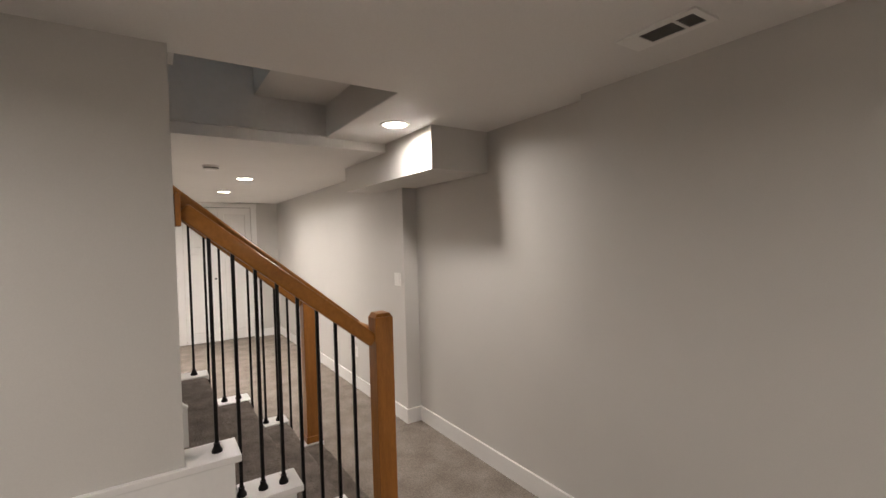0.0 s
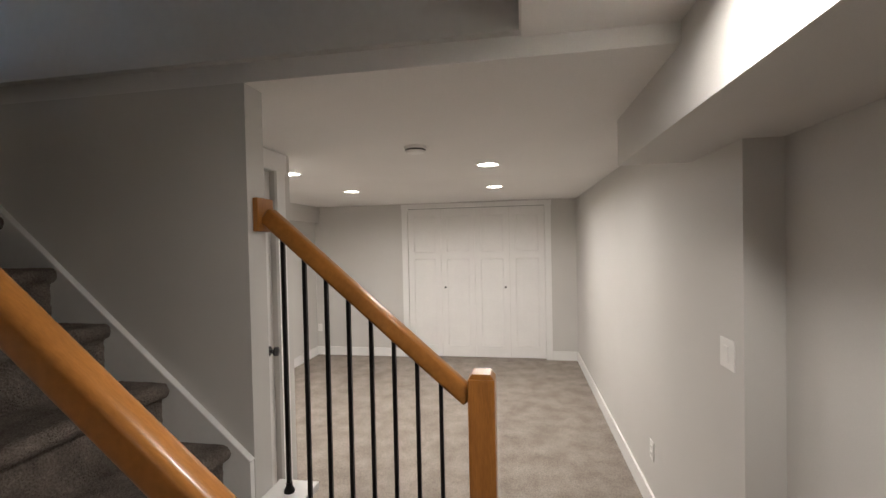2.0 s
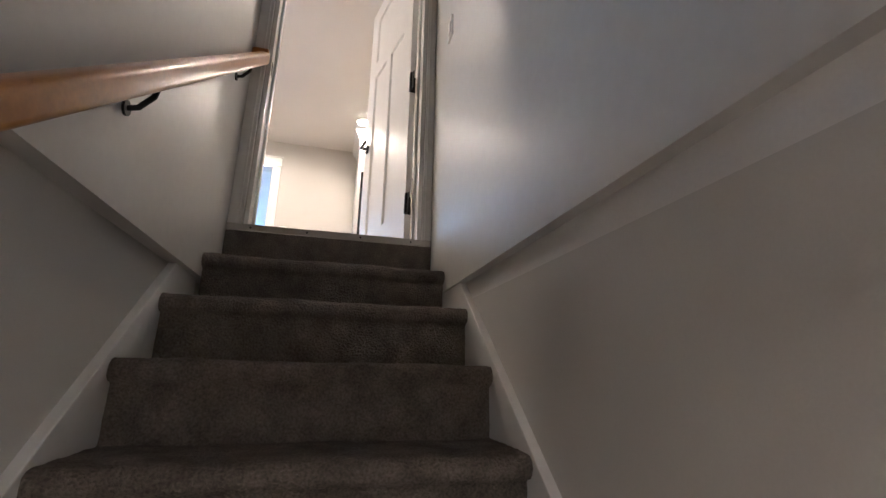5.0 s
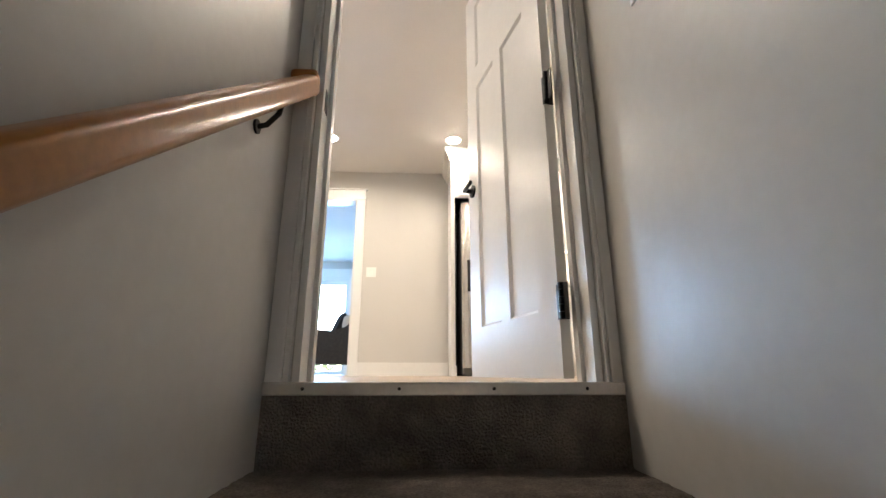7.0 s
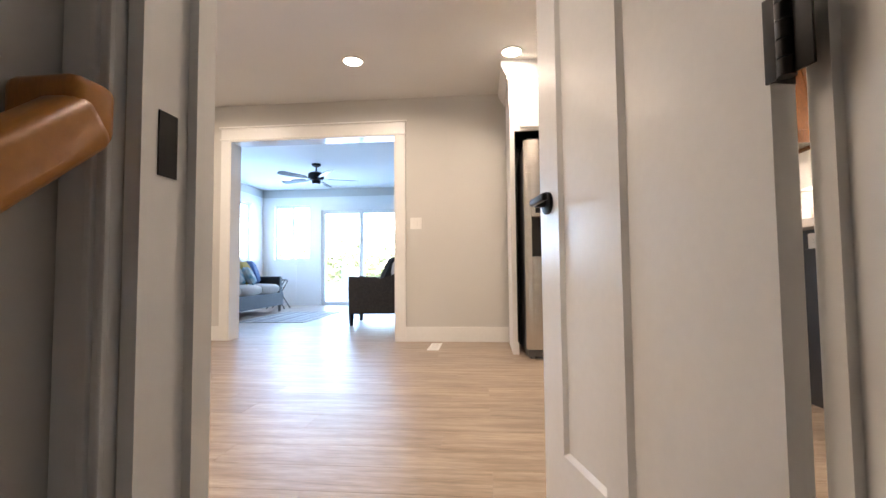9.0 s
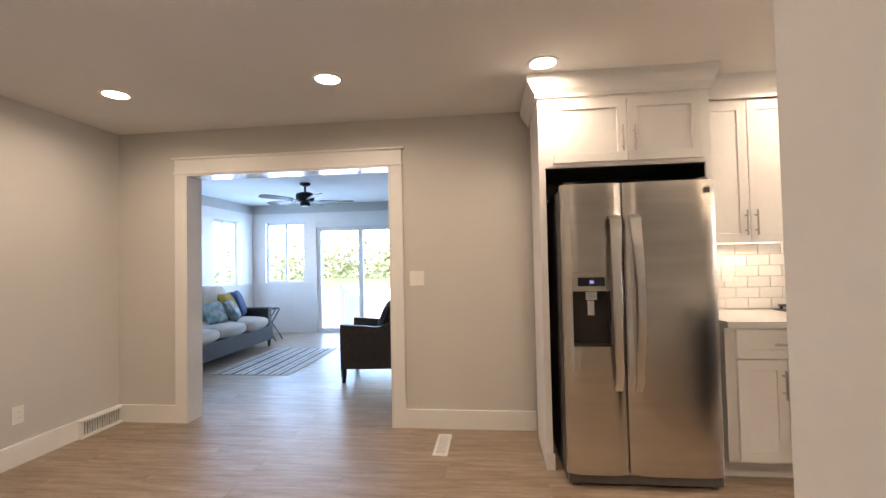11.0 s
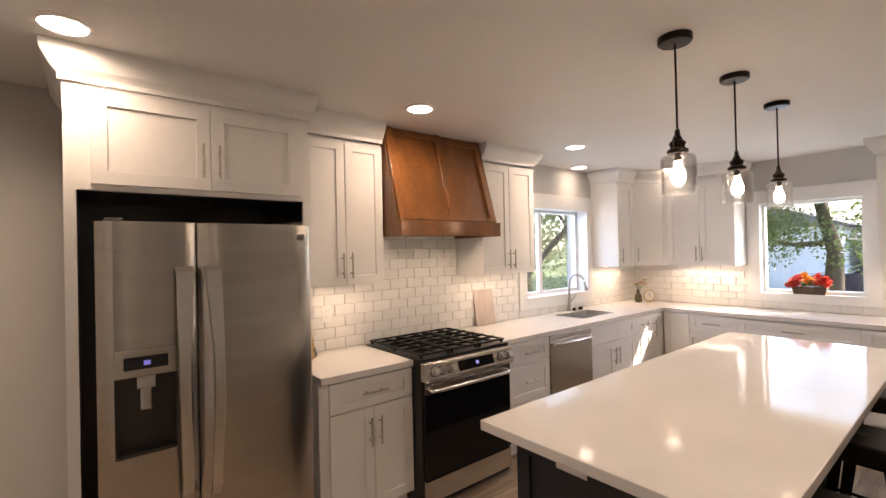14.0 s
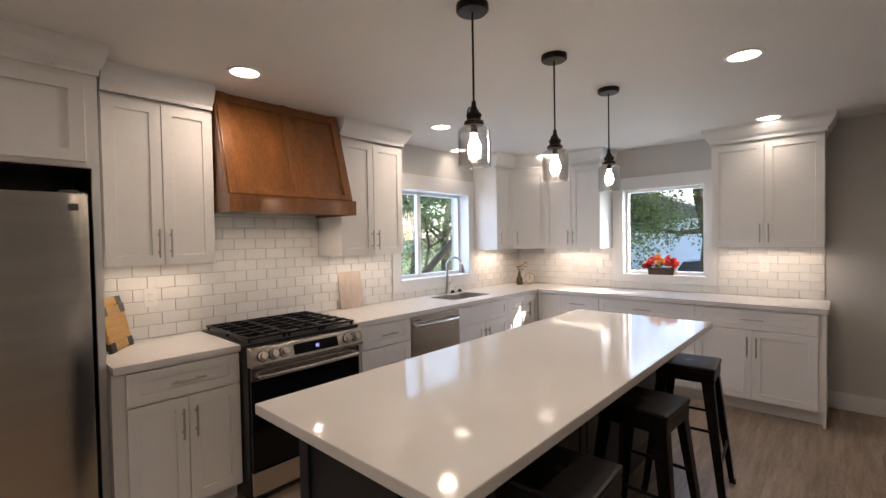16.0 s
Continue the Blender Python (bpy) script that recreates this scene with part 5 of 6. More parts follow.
part("toe_kick", boxes((3.644, 3.11, 0.0, 4.240, 3.14, 0.10)), BLACK, dw, "black toe panel")

# island
isl = thing("kitchen_island", pose(3.25, 1.57, 0), "dark island with a white quartz top and seating overhang", "island", world_space=True)
bm = boxes((1.938, 1.107, 0.876, 4.572, 2.045, 0.914), bevel=0.004)
part("top", bm, QUARTZ, isl, "polished white quartz top")
part("body", boxes((2.085, 1.43, 0.10, 4.53, 1.98, 0.876)), NAVY, isl, "dark navy painted body")
part("plinth", boxes((2.09, 1.45, 0.0, 4.52, 1.95, 0.10)), NAVY, isl)
for y0, y1 in ((1.43, 1.49), (1.92, 1.98)):
    part("corner_post", boxes((2.072, y0, 0.0, 2.085, y1, 0.876)), NAVY, isl)
part("rail", boxes((2.072, 1.49, 0.78, 2.085, 1.92, 0.876)), NAVY, isl)
for k in range(4):
    a = 2.095 + k * 0.605
    shaker(isl, "back_panel", a, a + 0.595, 0.12, 0.86, 1.43, mat=NAVY)
wall_plate("outlet", pose(2.071, 1.725, 0.82, 0, 0, -90) @ pose(0, 0, 0, 0, 90, 0), 0.075, 0.125, "white outlet on the end of the island", 0)


def stool(m):
    t = thing("bar_stool", m, "black metal counter stool with a square seat", "stool", "stools at the island")
    bm = bmesh.new()
    box(bm, -0.152, -0.152, 0.732, 0.152, 0.152, 0.76, bevel=0.012)
    box(bm, -0.147, -0.147, 0.675, 0.147, 0.147, 0.734, bevel=0.006)
    s = part("seat", bm, GUNMETAL, t, "square pressed steel seat")
    bm = bmesh.new()
    lathe(bm, [(0.0, 0.761), (0.020, 0.7615), (0.022, 0.761)], seg=18)
    part("grip_hole", bm, BLACK, s, "round grip hole in the seat")
    for sx in (-1, 1):
        for sy in (-1, 1):
            bm = bmesh.new()
            a, b = Vector((sx * 0.138, sy * 0.138, 0.725)), Vector((sx * 0.212, sy * 0.212, 0.0))
            n = 8
            for ux, uy, w in ((1, 0, 1), (0, 1, 1)):
                q = []
                for k, p in enumerate((a, b)):
                    wd = 0.060 if k == 0 else 0.030
                    q += [p, p - Vector((sx * ux * wd, sy * uy * wd, 0))]
                vs = [bm.verts.new(v) for v in q]
                th = Vector((-sx * 0.006 * uy, -sy * 0.006 * ux, 0))
                ws = [bm.verts.new(v + th) for v in q]
                for f in ((0, 1, 3, 2), ):
                    bm.faces.new([vs[i] for i in f])
                    bm.faces.new([ws[i] for i in f][::-1])
                for i, j in ((0, 1), (1, 3), (3, 2), (2, 0)):
                    bm.faces.new((vs[i], vs[j], ws[j], ws[i]))
            leg = part("leg", bm, GUNMETAL, t, "tapered folded steel leg")
            bm = bmesh.new()
            box(bm, b.x - 0.016 - sx * 0.012, b.y - 0.016 - sy * 0.012, 0.0, b.x + 0.016 - sx * 0.012, b.y + 0.016 - sy * 0.012, 0.022, bevel=0.004)
            part("foot", bm, RUBBER, leg)
    for z, w in ((0.26, 0.178), (0.42, 0.163)):
        for k in range(4):
            if (k % 2 == 0) == (z < 0.3):
                bm = bmesh.new()
                c = Matrix.Rotation(radians(90 * k), 3, "Z")
                rod(bm, c @ Vector((-w, w, z)), c @ Vector((w, w, z)), 0.008, seg=10)
                part("foot_rail", bm, GUNMETAL, t, "", True)
    return t


st = stool(pose(4.11, 1.145, 0, 0, 0, 4))
copy_thing(st, pose(3.30, 1.14, 0, 0, 0, -3))
copy_thing(st, pose(2.50, 1.14, 0, 0, 0, 2))


def pendant(x, y):
    t = thing("pendant_lamp", pose(x, y, H), "black pendant with a clear glass jar shade, lit", "pendant lamp", "pendants over the island")
    bm = bmesh.new()
    lathe(bm, [(0.0, 0.0), (0.066, 0.0), (0.066, -0.022), (0.060, -0.028), (0.0, -0.030)], seg=28)
    part("canopy", bm, BRONZE, t, "round black ceiling canopy", True)
    bm = bmesh.new()
    rod(bm, (0, 0, -0.03), (0, 0, -0.395), 0.0045, seg=8)
    part("cord", bm, BRONZE, t, "", True)
    bm = bmesh.new()
    lathe(bm, [(0.0, -0.385), (0.009, -0.385), (0.011, -0.408), (0.016, -0.418), (0.021, -0.430), (0.030, -0.436), (0.033, -0.444), (0.028, -0.452), (0.028, -0.462), (0.040, -0.468), (0.042, -0.478), (0.038, -0.484), (0.0, -0.485)], seg=28)
    cap = part("cap", bm, BRONZE, t, "ribbed dark metal cap", True)
    bm = bmesh.new()
    tube(bm, [(0.041, 0, -0.474), (0.041, 0, -0.442), (0.037, 0, -0.425), (0.026, 0, -0.416), (0.0, 0, -0.413), (-0.026, 0, -0.416), (-0.037, 0, -0.425), (-0.041, 0, -0.442), (-0.041, 0, -0.474)], 0.0030, 8)
    part("bail", bm, BRONZE, cap, "wire bail over the cap", True)
    bm = bmesh.new()
    prof = [(0.038, -0.482), (0.039, -0.490), (0.057, -0.494), (0.065, -0.501), (0.0675, -0.514), (0.0675, -0.634), (0.070, -0.640), (0.070, -0.646), (0.067, -0.650), (0.063, -0.646), (0.063, -0.515), (0.060, -0.505), (0.055, -0.499), (0.035, -0.495)]
    lathe(bm, prof, seg=40)
    g = part("shade", bm, JARGL, t, "clear glass jar shade", True)
    g.visible_shadow = False
    bm = bmesh.new()
    rod(bm, (0, 0, -0.48), (0, 0, -0.515), 0.014, seg=14)
    part("socket", bm, BRONZE, t, "", True)
    bm = bmesh.new()
    lathe(bm, [(0.0, -0.615), (0.012, -0.612), (0.023, -0.600), (0.029, -0.580), (0.024, -0.555), (0.013, -0.530), (0.012, -0.515)], seg=18)
    part("bulb", bm, BULB, t, "glowing filament bulb", True)


for x in (2.662, 3.345, 4.065):
    pendant(x, 1.588)

for x, y in ((-2.065, 2.94), (-0.61, 2.925), (0.698, 2.91), (2.325, 2.925), (3.99, 2.975), (4.83, 3.50), (5.80, 3.02), (4.05, 0.862), (5.70, 0.92), (2.33, 0.862), (0.75, 0.86), (-0.61, 0.87), (-2.06, 0.87)):
    downlight(x, y, H, CAN_WATTS * (0.12 if y > 3.3 else 0.15 if x > 5.5 else 0.3 if x > 4.5 else 0.88 if 2 < x < 3 else 1.1 if x > 3 else 0.72 if 0 < x < 1 else 0.84), "main floor ceiling lights", 115 if x > 4.5 else 165)
downlight(-3.2, 7.32, H, 1.6, "sunroom ceiling lights")

# wall plates, registers
wall_plate("light_switch", pose(-0.215, YN, 1.165), 0.115, 0.115, "white double light switch beside the wide opening", 1)
wall_plate("outlet", pose(XW, 2.95, 0.33, 0, 0, 90), 0.07, 0.115, "white wall outlet above the baseboard", 0)
wall_plate("outlet", pose(2.02, YK - 0.009, 1.165), 0.07, 0.115, "white outlet on the tiled wall", 0)
wall_plate("outlet", pose(XE - 0.009, 1.0, 1.195, 0, 0, -90), 0.07, 0.115, "white outlet on the tiled wall", 0)
wall_plate("outlet", pose(XE - 0.009, 2.55, 1.195, 0, 0, -90), 0.07, 0.115, "white outlet on the tiled wall", 0)
wall_plate("light_switch", pose(0.912, -0.45, 0.975, 0, 0, -90), 0.07, 0.115, "white light switch on the stair wall", 1)
reg = thing("floor_register", pose(0.0, 3.44, 0.0), "white slotted floor air register", "air vent")
part("frame", boxes((-0.05, -0.18, 0.0, 0.05, -0.155, 0.006), (-0.05, 0.155, 0.0, 0.05, 0.18, 0.006), (-0.05, -0.155, 0, -0.032, 0.155, 0.006), (0.032, -0.155, 0, 0.05, 0.155, 0.006)), WHITEPL, reg)
for k in range(15):
    part("slat", boxes((-0.032, -0.152 + 0.021 * k, 0.0, 0.032, -0.140 + 0.021 * k, 0.004)), WHITEPL, reg)
part("opening", boxes((-0.032, -0.155, 0.0005, 0.032, 0.155, 0.0015)), BLACK, reg, "dark duct opening")
reg = thing("baseboard_register", pose(XW + 0.016, 3.56, 0.0, 0, 0, 90), "white baseboard air register with slanted louvres", "air vent")
part("body", boxes((-0.20, -0.032, 0.0, 0.20, 0.0, 0.018), (-0.20, -0.022, 0.118, 0.20, 0.0, 0.14), (-0.20, -0.03, 0.018, -0.175, 0.0, 0.118), (0.175, -0.03, 0.018, 0.20, 0.0, 0.118), bevel=0.003), WHITEPL, reg)
part("opening", boxes((-0.175, -0.004, 0.018, 0.175, -0.002, 0.118)), GREYPL, reg, "dark duct opening")
for k in range(16):
    bm = bmesh.new()
    x = -0.165 + 0.022 * k
    beam(bm, (x, -0.014, 0.02), (x, -0.010, 0.116), 0.003, 0.014, up=(0, 1, 0))
    part("louvre", bm, WHITEPL, reg)

# things on the worktop
cb = thing("marble_board", pose(3.50, 3.60, 0.915, -9, 0, 0), "pale veined rectangular board leaning on the tiles", "cutting board")
part("slab", boxes((-0.118, -0.010, 0.0, 0.118, 0.010, 0.335), bevel=0.004), BOARD, cb)
for bx, by, lean, bh in ((1.83, 3.45, -12, 0.25), (1.835, 3.515, -12, 0.285)):
    cb = thing("wooden_board", pose(bx, by, 0.915, lean, 0, 55), "honey-coloured wooden cutting board with dark corners", "cutting board", "boards leaning in the corner")
    bm = bmesh.new()
    box(bm, -0.12, -0.009, 0.0, 0.12, 0.009, bh, bevel=0.008)
    part("slab", bm, ACACIA, cb)
    for x, z in ((-0.095, 0.025), (0.095, 0.025), (0.095, bh - 0.025), (-0.095, bh - 0.025)):
        part("corner", boxes((x - 0.027, -0.0105, z - 0.027, x + 0.027, 0.0105, z + 0.027), bevel=0.002), BLACK, cb, "dark corner cap")
vase = thing("vase_of_flowers", pose(5.90, 3.44, 0.914), "small dark vase with yellow flowers and dried leaves", "vase")
bm = bmesh.new()
lathe(bm, [(0.0, 0.0), (0.034, 0.0), (0.04, 0.02), (0.038, 0.08), (0.018, 0.115), (0.018, 0.145), (0.022, 0.15), (0.014, 0.148), (0.0, 0.10)], seg=22)
part("vessel", bm, VASEM, vase, "olive glass bottle vase", True)
rnd = random.Random(4)
bm = bmesh.new()
tips = []
for k in range(7):
    a = rnd.uniform(0, 6.28)
    q = (0.055 * math.cos(a) + 0.02, 0.055 * math.sin(a) - 0.02, rnd.uniform(0.20, 0.275))
    tips.append(q)
    tube(bm, [(0, 0, 0.10), (q[0] * 0.4, q[1] * 0.4, 0.18), q], 0.0022, 5)
part("stems", bm, LEAFD, vase)
for k, q in enumerate(tips):
    bm = bmesh.new()
    for j in range(9):
        a = 6.28 * j / 9
        p = Vector(q)
        d = Vector((math.cos(a), math.sin(a), 0.35)) * 0.042
        s = Vector((-math.sin(a), math.cos(a), 0)) * 0.015
        bm.faces.new([bm.verts.new(v) for v in (p, p + d * 0.6 + s, p + d, p + d * 0.6 - s)])
    part("bloom", bm, MUSTARD if k % 2 else ORANGE, vase, "yellow bloom" if k % 2 else "orange dried leaf")
clk = thing("desk_clock", pose(6.02, 3.37, 0.914, 0, 0, -52), "small round clock with a brass rim on the worktop", "clock")
bm = bmesh.new()
lathe(bm, [(0.0, 0.0), (0.066, 0.0), (0.070, 0.012), (0.066, 0.028), (0.058, 0.026), (0.058, 0.022)], seg=32)
bmesh.ops.rotate(bm, verts=bm.verts, matrix=Matrix.Rotation(radians(90), 3, "X"))
bmesh.ops.translate(bm, verts=bm.verts, vec=(0, 0, 0.076))
part("rim", bm, BRASS, clk, "brass rim", True)
bm = bmesh.new()
bmesh.ops.create_circle(bm, cap_ends=True, segments=32, radius=0.058, matrix=Matrix.Translation((0, -0.022, 0.076)) @ Matrix.Rotation(radians(90), 4, "X"))
part("face", bm, CLOCKF, clk, "cream clock face")
bm = boxes((-0.002, -0.0245, 0.076, 0.002, -0.023, 0.115))
beam(bm, (0, -0.024, 0.076), (0.026, -0.024, 0.062), 0.002, 0.004)
part("pointer", bm, BLACK, clk)
part("base", boxes((-0.03, -0.026, 0.0, 0.03, 0.0, 0.01), bevel=0.002), BRASS, clk)
pl = thing("flower_box", pose(XE + 0.015, 1.885, WE[2] + 0.003), "brown wooden box of red and orange flowers on the sill", "planter")
bm = bmesh.new()
prism(bm, [(-0.135, 0.075), (0.135, 0.075), (0.12, 0.0), (-0.12, 0.0)], -0.045, 0.045)
part("box", bm, PLANTER, pl, "rectangular brown wooden box")
rnd = random.Random(8)
for k in range(52):
    bm = bmesh.new()
    y = rnd.uniform(-0.16, 0.16)
    p = Vector((rnd.uniform(-0.06, 0.045), y, 0.085 + rnd.uniform(0.0, 0.115) * (1 - (abs(y) / 0.19) ** 2)))
    n = Vector((rnd.uniform(-1, 0.3), rnd.uniform(-0.6, 0.6), rnd.uniform(0.3, 1))).normalized()
    u = n.orthogonal().normalized()
    v = n.cross(u)
    r = rnd.uniform(0.028, 0.044)
    for ring, lift in ((1.0, 0.25), (0.6, 0.55)):
        for j in range(8):
            a = 6.28 * (j + ring * 0.5) / 8
            d = (math.cos(a) * u + math.sin(a) * v) * r * ring + n * r * lift
            s = (-math.sin(a) * u + math.cos(a) * v) * r * 0.33 * ring
            bm.faces.new([bm.verts.new(w) for w in (p, p + d * 0.65 + s, p + d, p + d * 0.65 - s)])
    part("bloom", bm, ORANGE if abs(y) < 0.055 else RED, pl, "orange bloom" if abs(y) < 0.055 else "red bloom")
bm = bmesh.new()
for k in range(40):
    p = Vector((rnd.uniform(-0.05, 0.05), rnd.uniform(-0.17, 0.17), rnd.uniform(0.07, 0.12)))
    d = Vector((rnd.uniform(-1, 1), rnd.uniform(-1, 1), rnd.uniform(-0.2, 0.6))).normalized() * 0.05
    s = d.orthogonal().normalized() * 0.012
    bm.faces.new([bm.verts.new(w) for w in (p, p + d * 0.5 + s, p + d, p + d * 0.5 - s)])
part("foliage", bm, LEAF, pl, "green leaves between the blooms")

# ---- sunroom furniture ----
sofa = thing("wicker_sofa", pose(-3.72, 6.0, 0), "dark wicker sofa with oatmeal cushions and bright pillows", "sofa", world_space=True)
sx0, sx1, sy0, sy1 = -4.10, -3.13, 4.95, 7.04
part("base", boxes((sx0, sy0, 0.115, sx1, sy1, 0.335), bevel=0.012), WICKER, sofa, "dark woven base")
part("backrest", boxes((sx0, sy0, 0.33, sx0 + 0.10, sy1, 0.80), bevel=0.02), WICKER, sofa)
for a in (sy0, sy1 - 0.11):
    bm = bmesh.new()
    box(bm, sx0, a, 0.33, sx1 - 0.02, a + 0.11, 0.62, bevel=0.02)
    part("armrest", bm, WICKER, sofa, "dark woven arm")
for x in (sx0 + 0.05, sx1 - 0.05):
    for y in (sy0 + 0.05, sy1 - 0.05):
        bm = bmesh.new()
        rod(bm, (x, y, 0.0), (x, y, 0.15), 0.022, 0.034, seg=4)
        part("leg", bm, BLACK, sofa, "tapered dark leg")
for k in range(3):
    a = sy0 + 0.12 + k * (sy1 - sy0 - 0.24) / 3
    b = a + (sy1 - sy0 - 0.24) / 3 - 0.008
    bm = bmesh.new()
    soft_box(bm, sx0 + 0.12, a, 0.33, sx1 + 0.02, b, 0.49, 0.015)
    part("seat_cushion", bm, CUSHION, sofa, "oatmeal seat cushion", True)
    bm = bmesh.new()
    soft_box(bm, sx0 + 0.09, a, 0.47, sx0 + 0.33, b, 0.97, 0.02)
    bmesh.ops.rotate(bm, verts=bm.verts, cent=(sx0 + 0.15, 0, 0.47), matrix=Matrix.Rotation(radians(-9), 3, "Y"))
    part("back_cushion", bm, CUSHION, sofa, "oatmeal back cushion", True)


def pillow(x, y, z, s, turn, lean, mat, label):
    t = thing("throw_pillow", pose(x, y, z, 0, 0, turn) @ pose(0, 0, 0, 0, lean, 0), label, "pillow")
    bm = bmesh.new()
    n = 10
    for side in (1, -1):
        g = {}
        for i in range(n + 1):
            for j in range(n + 1):
                u, v = 2 * i / n - 1, 2 * j / n - 1
                e = (1 - u ** 4) * (1 - v ** 4)
                pin = 1 - 0.08 * (1 - u * u) * (abs(v) > 0.99) - 0.08 * (1 - v * v) * (abs(u) > 0.99)
                g[i, j] = bm.verts.new((side * 0.075 * e ** 0.6, u * s / 2 * pin, (v * pin + 1) * s / 2))
        for i in range(n):
            for j in range(n):
                bm.faces.new((g[i, j], g[i + 1, j], g[i + 1, j + 1], g[i, j + 1]))
    bmesh.ops.remove_doubles(bm, verts=bm.verts, dist=1e-4)
    part("cover", bm, mat, t, "", True)


pillow(-3.50, 6.82, 0.49, 0.44, 20, -20, BLUE, "navy blue square throw pillow")
pillow(-3.46, 6.55, 0.49, 0.44, 8, -24, MUSTARD, "mustard yellow square throw pillow")
pillow(-3.34, 6.42, 0.49, 0.34, 25, -30, PRINT, "pale printed throw pillow with leaves")
pillow(-3.40, 6.05, 0.49, 0.34, -10, -28, PRINT, "pale printed throw pillow with leaves")
pillow(-3.42, 5.42, 0.49, 0.42, -6, -26, TEAL, "bright teal square throw pillow")

chair = thing("wicker_armchair", pose(-0.90, 5.3, 0, 0, 0, 4), "dark wicker armchair with a black cushion", "armchair")
part("base", boxes((-0.40, -0.34, 0.15, 0.36, 0.34, 0.36), bevel=0.012), WICKER, chair)
for y in (-0.34, 0.28):
    bm = bmesh.new()
    prof = [(-0.40, 0.34), (-0.40, 0.63), (0.02, 0.60), (0.20, 0.66), (0.33, 0.80), (0.36, 0.84), (0.40, 0.34)]
    a = [bm.verts.new((x, y, z)) for x, z in prof]
    b = [bm.verts.new((x, y + 0.07, z)) for x, z in prof]
    bm.faces.new(a)
    bm.faces.new(b[::-1])
    for i in range(len(prof)):
        bm.faces.new((a[i], b[i], b[(i + 1) % len(prof)], a[(i + 1) % len(prof)]))
    part("armrest", bm, WICKER, chair, "dark woven sloping arm")
bm = boxes((0.30, -0.27, 0.34, 0.38, 0.28, 0.86), bevel=0.02)
part("backrest", bm, WICKER, chair)
for x, y in ((-0.37, -0.31), (-0.37, 0.31), (0.33, -0.31), (0.33, 0.31)):
    bm = bmesh.new()
    rod(bm, (x, y, 0.0), (x, y, 0.16), 0.022, 0.036, seg=4)
    part("leg", bm, BLACK, chair, "tapered dark leg")
bm = bmesh.new()
soft_box(bm, -0.41, -0.26, 0.36, 0.28, 0.27, 0.49, 0.015)
part("seat_cushion", bm, CUSHION, chair, "oatmeal seat cushion", True)
bm = bmesh.new()
soft_box(bm, 0.14, -0.26, 0.47, 0.31, 0.27, 0.83, 0.02)
part("back_cushion", bm, CUSHION, chair, "oatmeal back cushion", True)
pillow(-0.90, 5.29, 0.49, 0.43, 0, 24, SLATE, "black square throw pillow on the armchair")

tbl = thing("side_table", pose(-3.47, 7.55, 0), "small black folding side table with crossed legs", "side table")
bm = bmesh.new()
lathe(bm, [(0.0, 0.53), (0.16, 0.53), (0.17, 0.545), (0.16, 0.56), (0.0, 0.56)], seg=26)
part("tabletop", bm, BLACK, tbl, "", True)
for s in (-1, 1):
    for y in (-0.12, 0.12):
        bm = bmesh.new()
        rod(bm, (-0.15 * s, y * 0.6, 0.53), (0.18 * s, y, 0.0), 0.010, seg=8)
        part("leg", bm, BLACK, tbl, "", True)
rug = thing("striped_rug", pose(-2.51, 6.1, 0.0), "flat ivory rug with slate stripes on the sunroom floor", "rug", world_space=True)
part("weave", boxes((-2.985, 5.25, 0.001, -2.01, 6.82, 0.008)), RUGW, rug)
for x, w in ((-2.93, 0.014), (-2.88, 0.03), (-2.80, 0.014), (-2.72, 0.05), (-2.64, 0.012), (-2.56, 0.03), (-2.49, 0.012), (-2.42, 0.05), (-2.34, 0.012), (-2.27, 0.03), (-2.19, 0.014), (-2.12, 0.03)):
    part("stripe", boxes((x - w / 2, 5.252, 0.008, x + w / 2, 6.818, 0.0095)), RUGB, rug, "slate woven stripe")
fan = thing("ceiling_fan", pose(-2.23, 6.26, H), "black five-blade ceiling fan at rest", "ceiling fan")
bm = bmesh.new()
lathe(bm, [(0.0, 0.0), (0.075, 0.0), (0.07, -0.03), (0.03, -0.05), (0.0, -0.05)], seg=24)
part("canopy", bm, IRON, fan, "", True)
bm = bmesh.new()
rod(bm, (0, 0, -0.04), (0, 0, -0.15), 0.013)
part("downrod", bm, IRON, fan, "", True)
bm = bmesh.new()
lathe(bm, [(0.0, -0.13), (0.08, -0.135), (0.125, -0.16), (0.13, -0.22), (0.11, -0.26), (0.07, -0.275), (0.07, -0.31), (0.06, -0.325), (0.0, -0.325)], seg=28)
part("motor", bm, IRON, fan, "black motor housing", True)
for k in range(5):
    a = Matrix.Rotation(radians(72 * k + 20), 4, "Z") @ Matrix.Rotation(radians(12), 4, "X")
    bm = bmesh.new()
    prof = [(0.20, -0.045), (0.40, -0.062), (0.60, -0.068), (0.66, -0.05), (0.675, 0.0), (0.66, 0.05), (0.60, 0.068), (0.40, 0.062), (0.20, 0.045)]
    lo = [bm.verts.new((x, y, -0.004)) for x, y in prof]
    hi = [bm.verts.new((x, y, 0.004)) for x, y in prof]
    bm.faces.new(lo)
    bm.faces.new(hi[::-1])
    for i in range(len(prof)):
        bm.faces.new((lo[i], hi[i], hi[(i + 1) % len(prof)], lo[(i + 1) % len(prof)]))
    box(bm, 0.10, -0.02, -0.008, 0.24, 0.02, -0.003)
    bmesh.ops.transform(bm, matrix=Matrix.Translation((0, 0, -0.245)) @ a, verts=bm.verts)
    part("blade", bm, BLACK, fan, "dark fan blade")
bm = bmesh.new()
bmesh.ops.create_circle(bm, cap_ends=True, segments=24, radius=0.055, matrix=Matrix.Translation((0, 0, -0.327)))
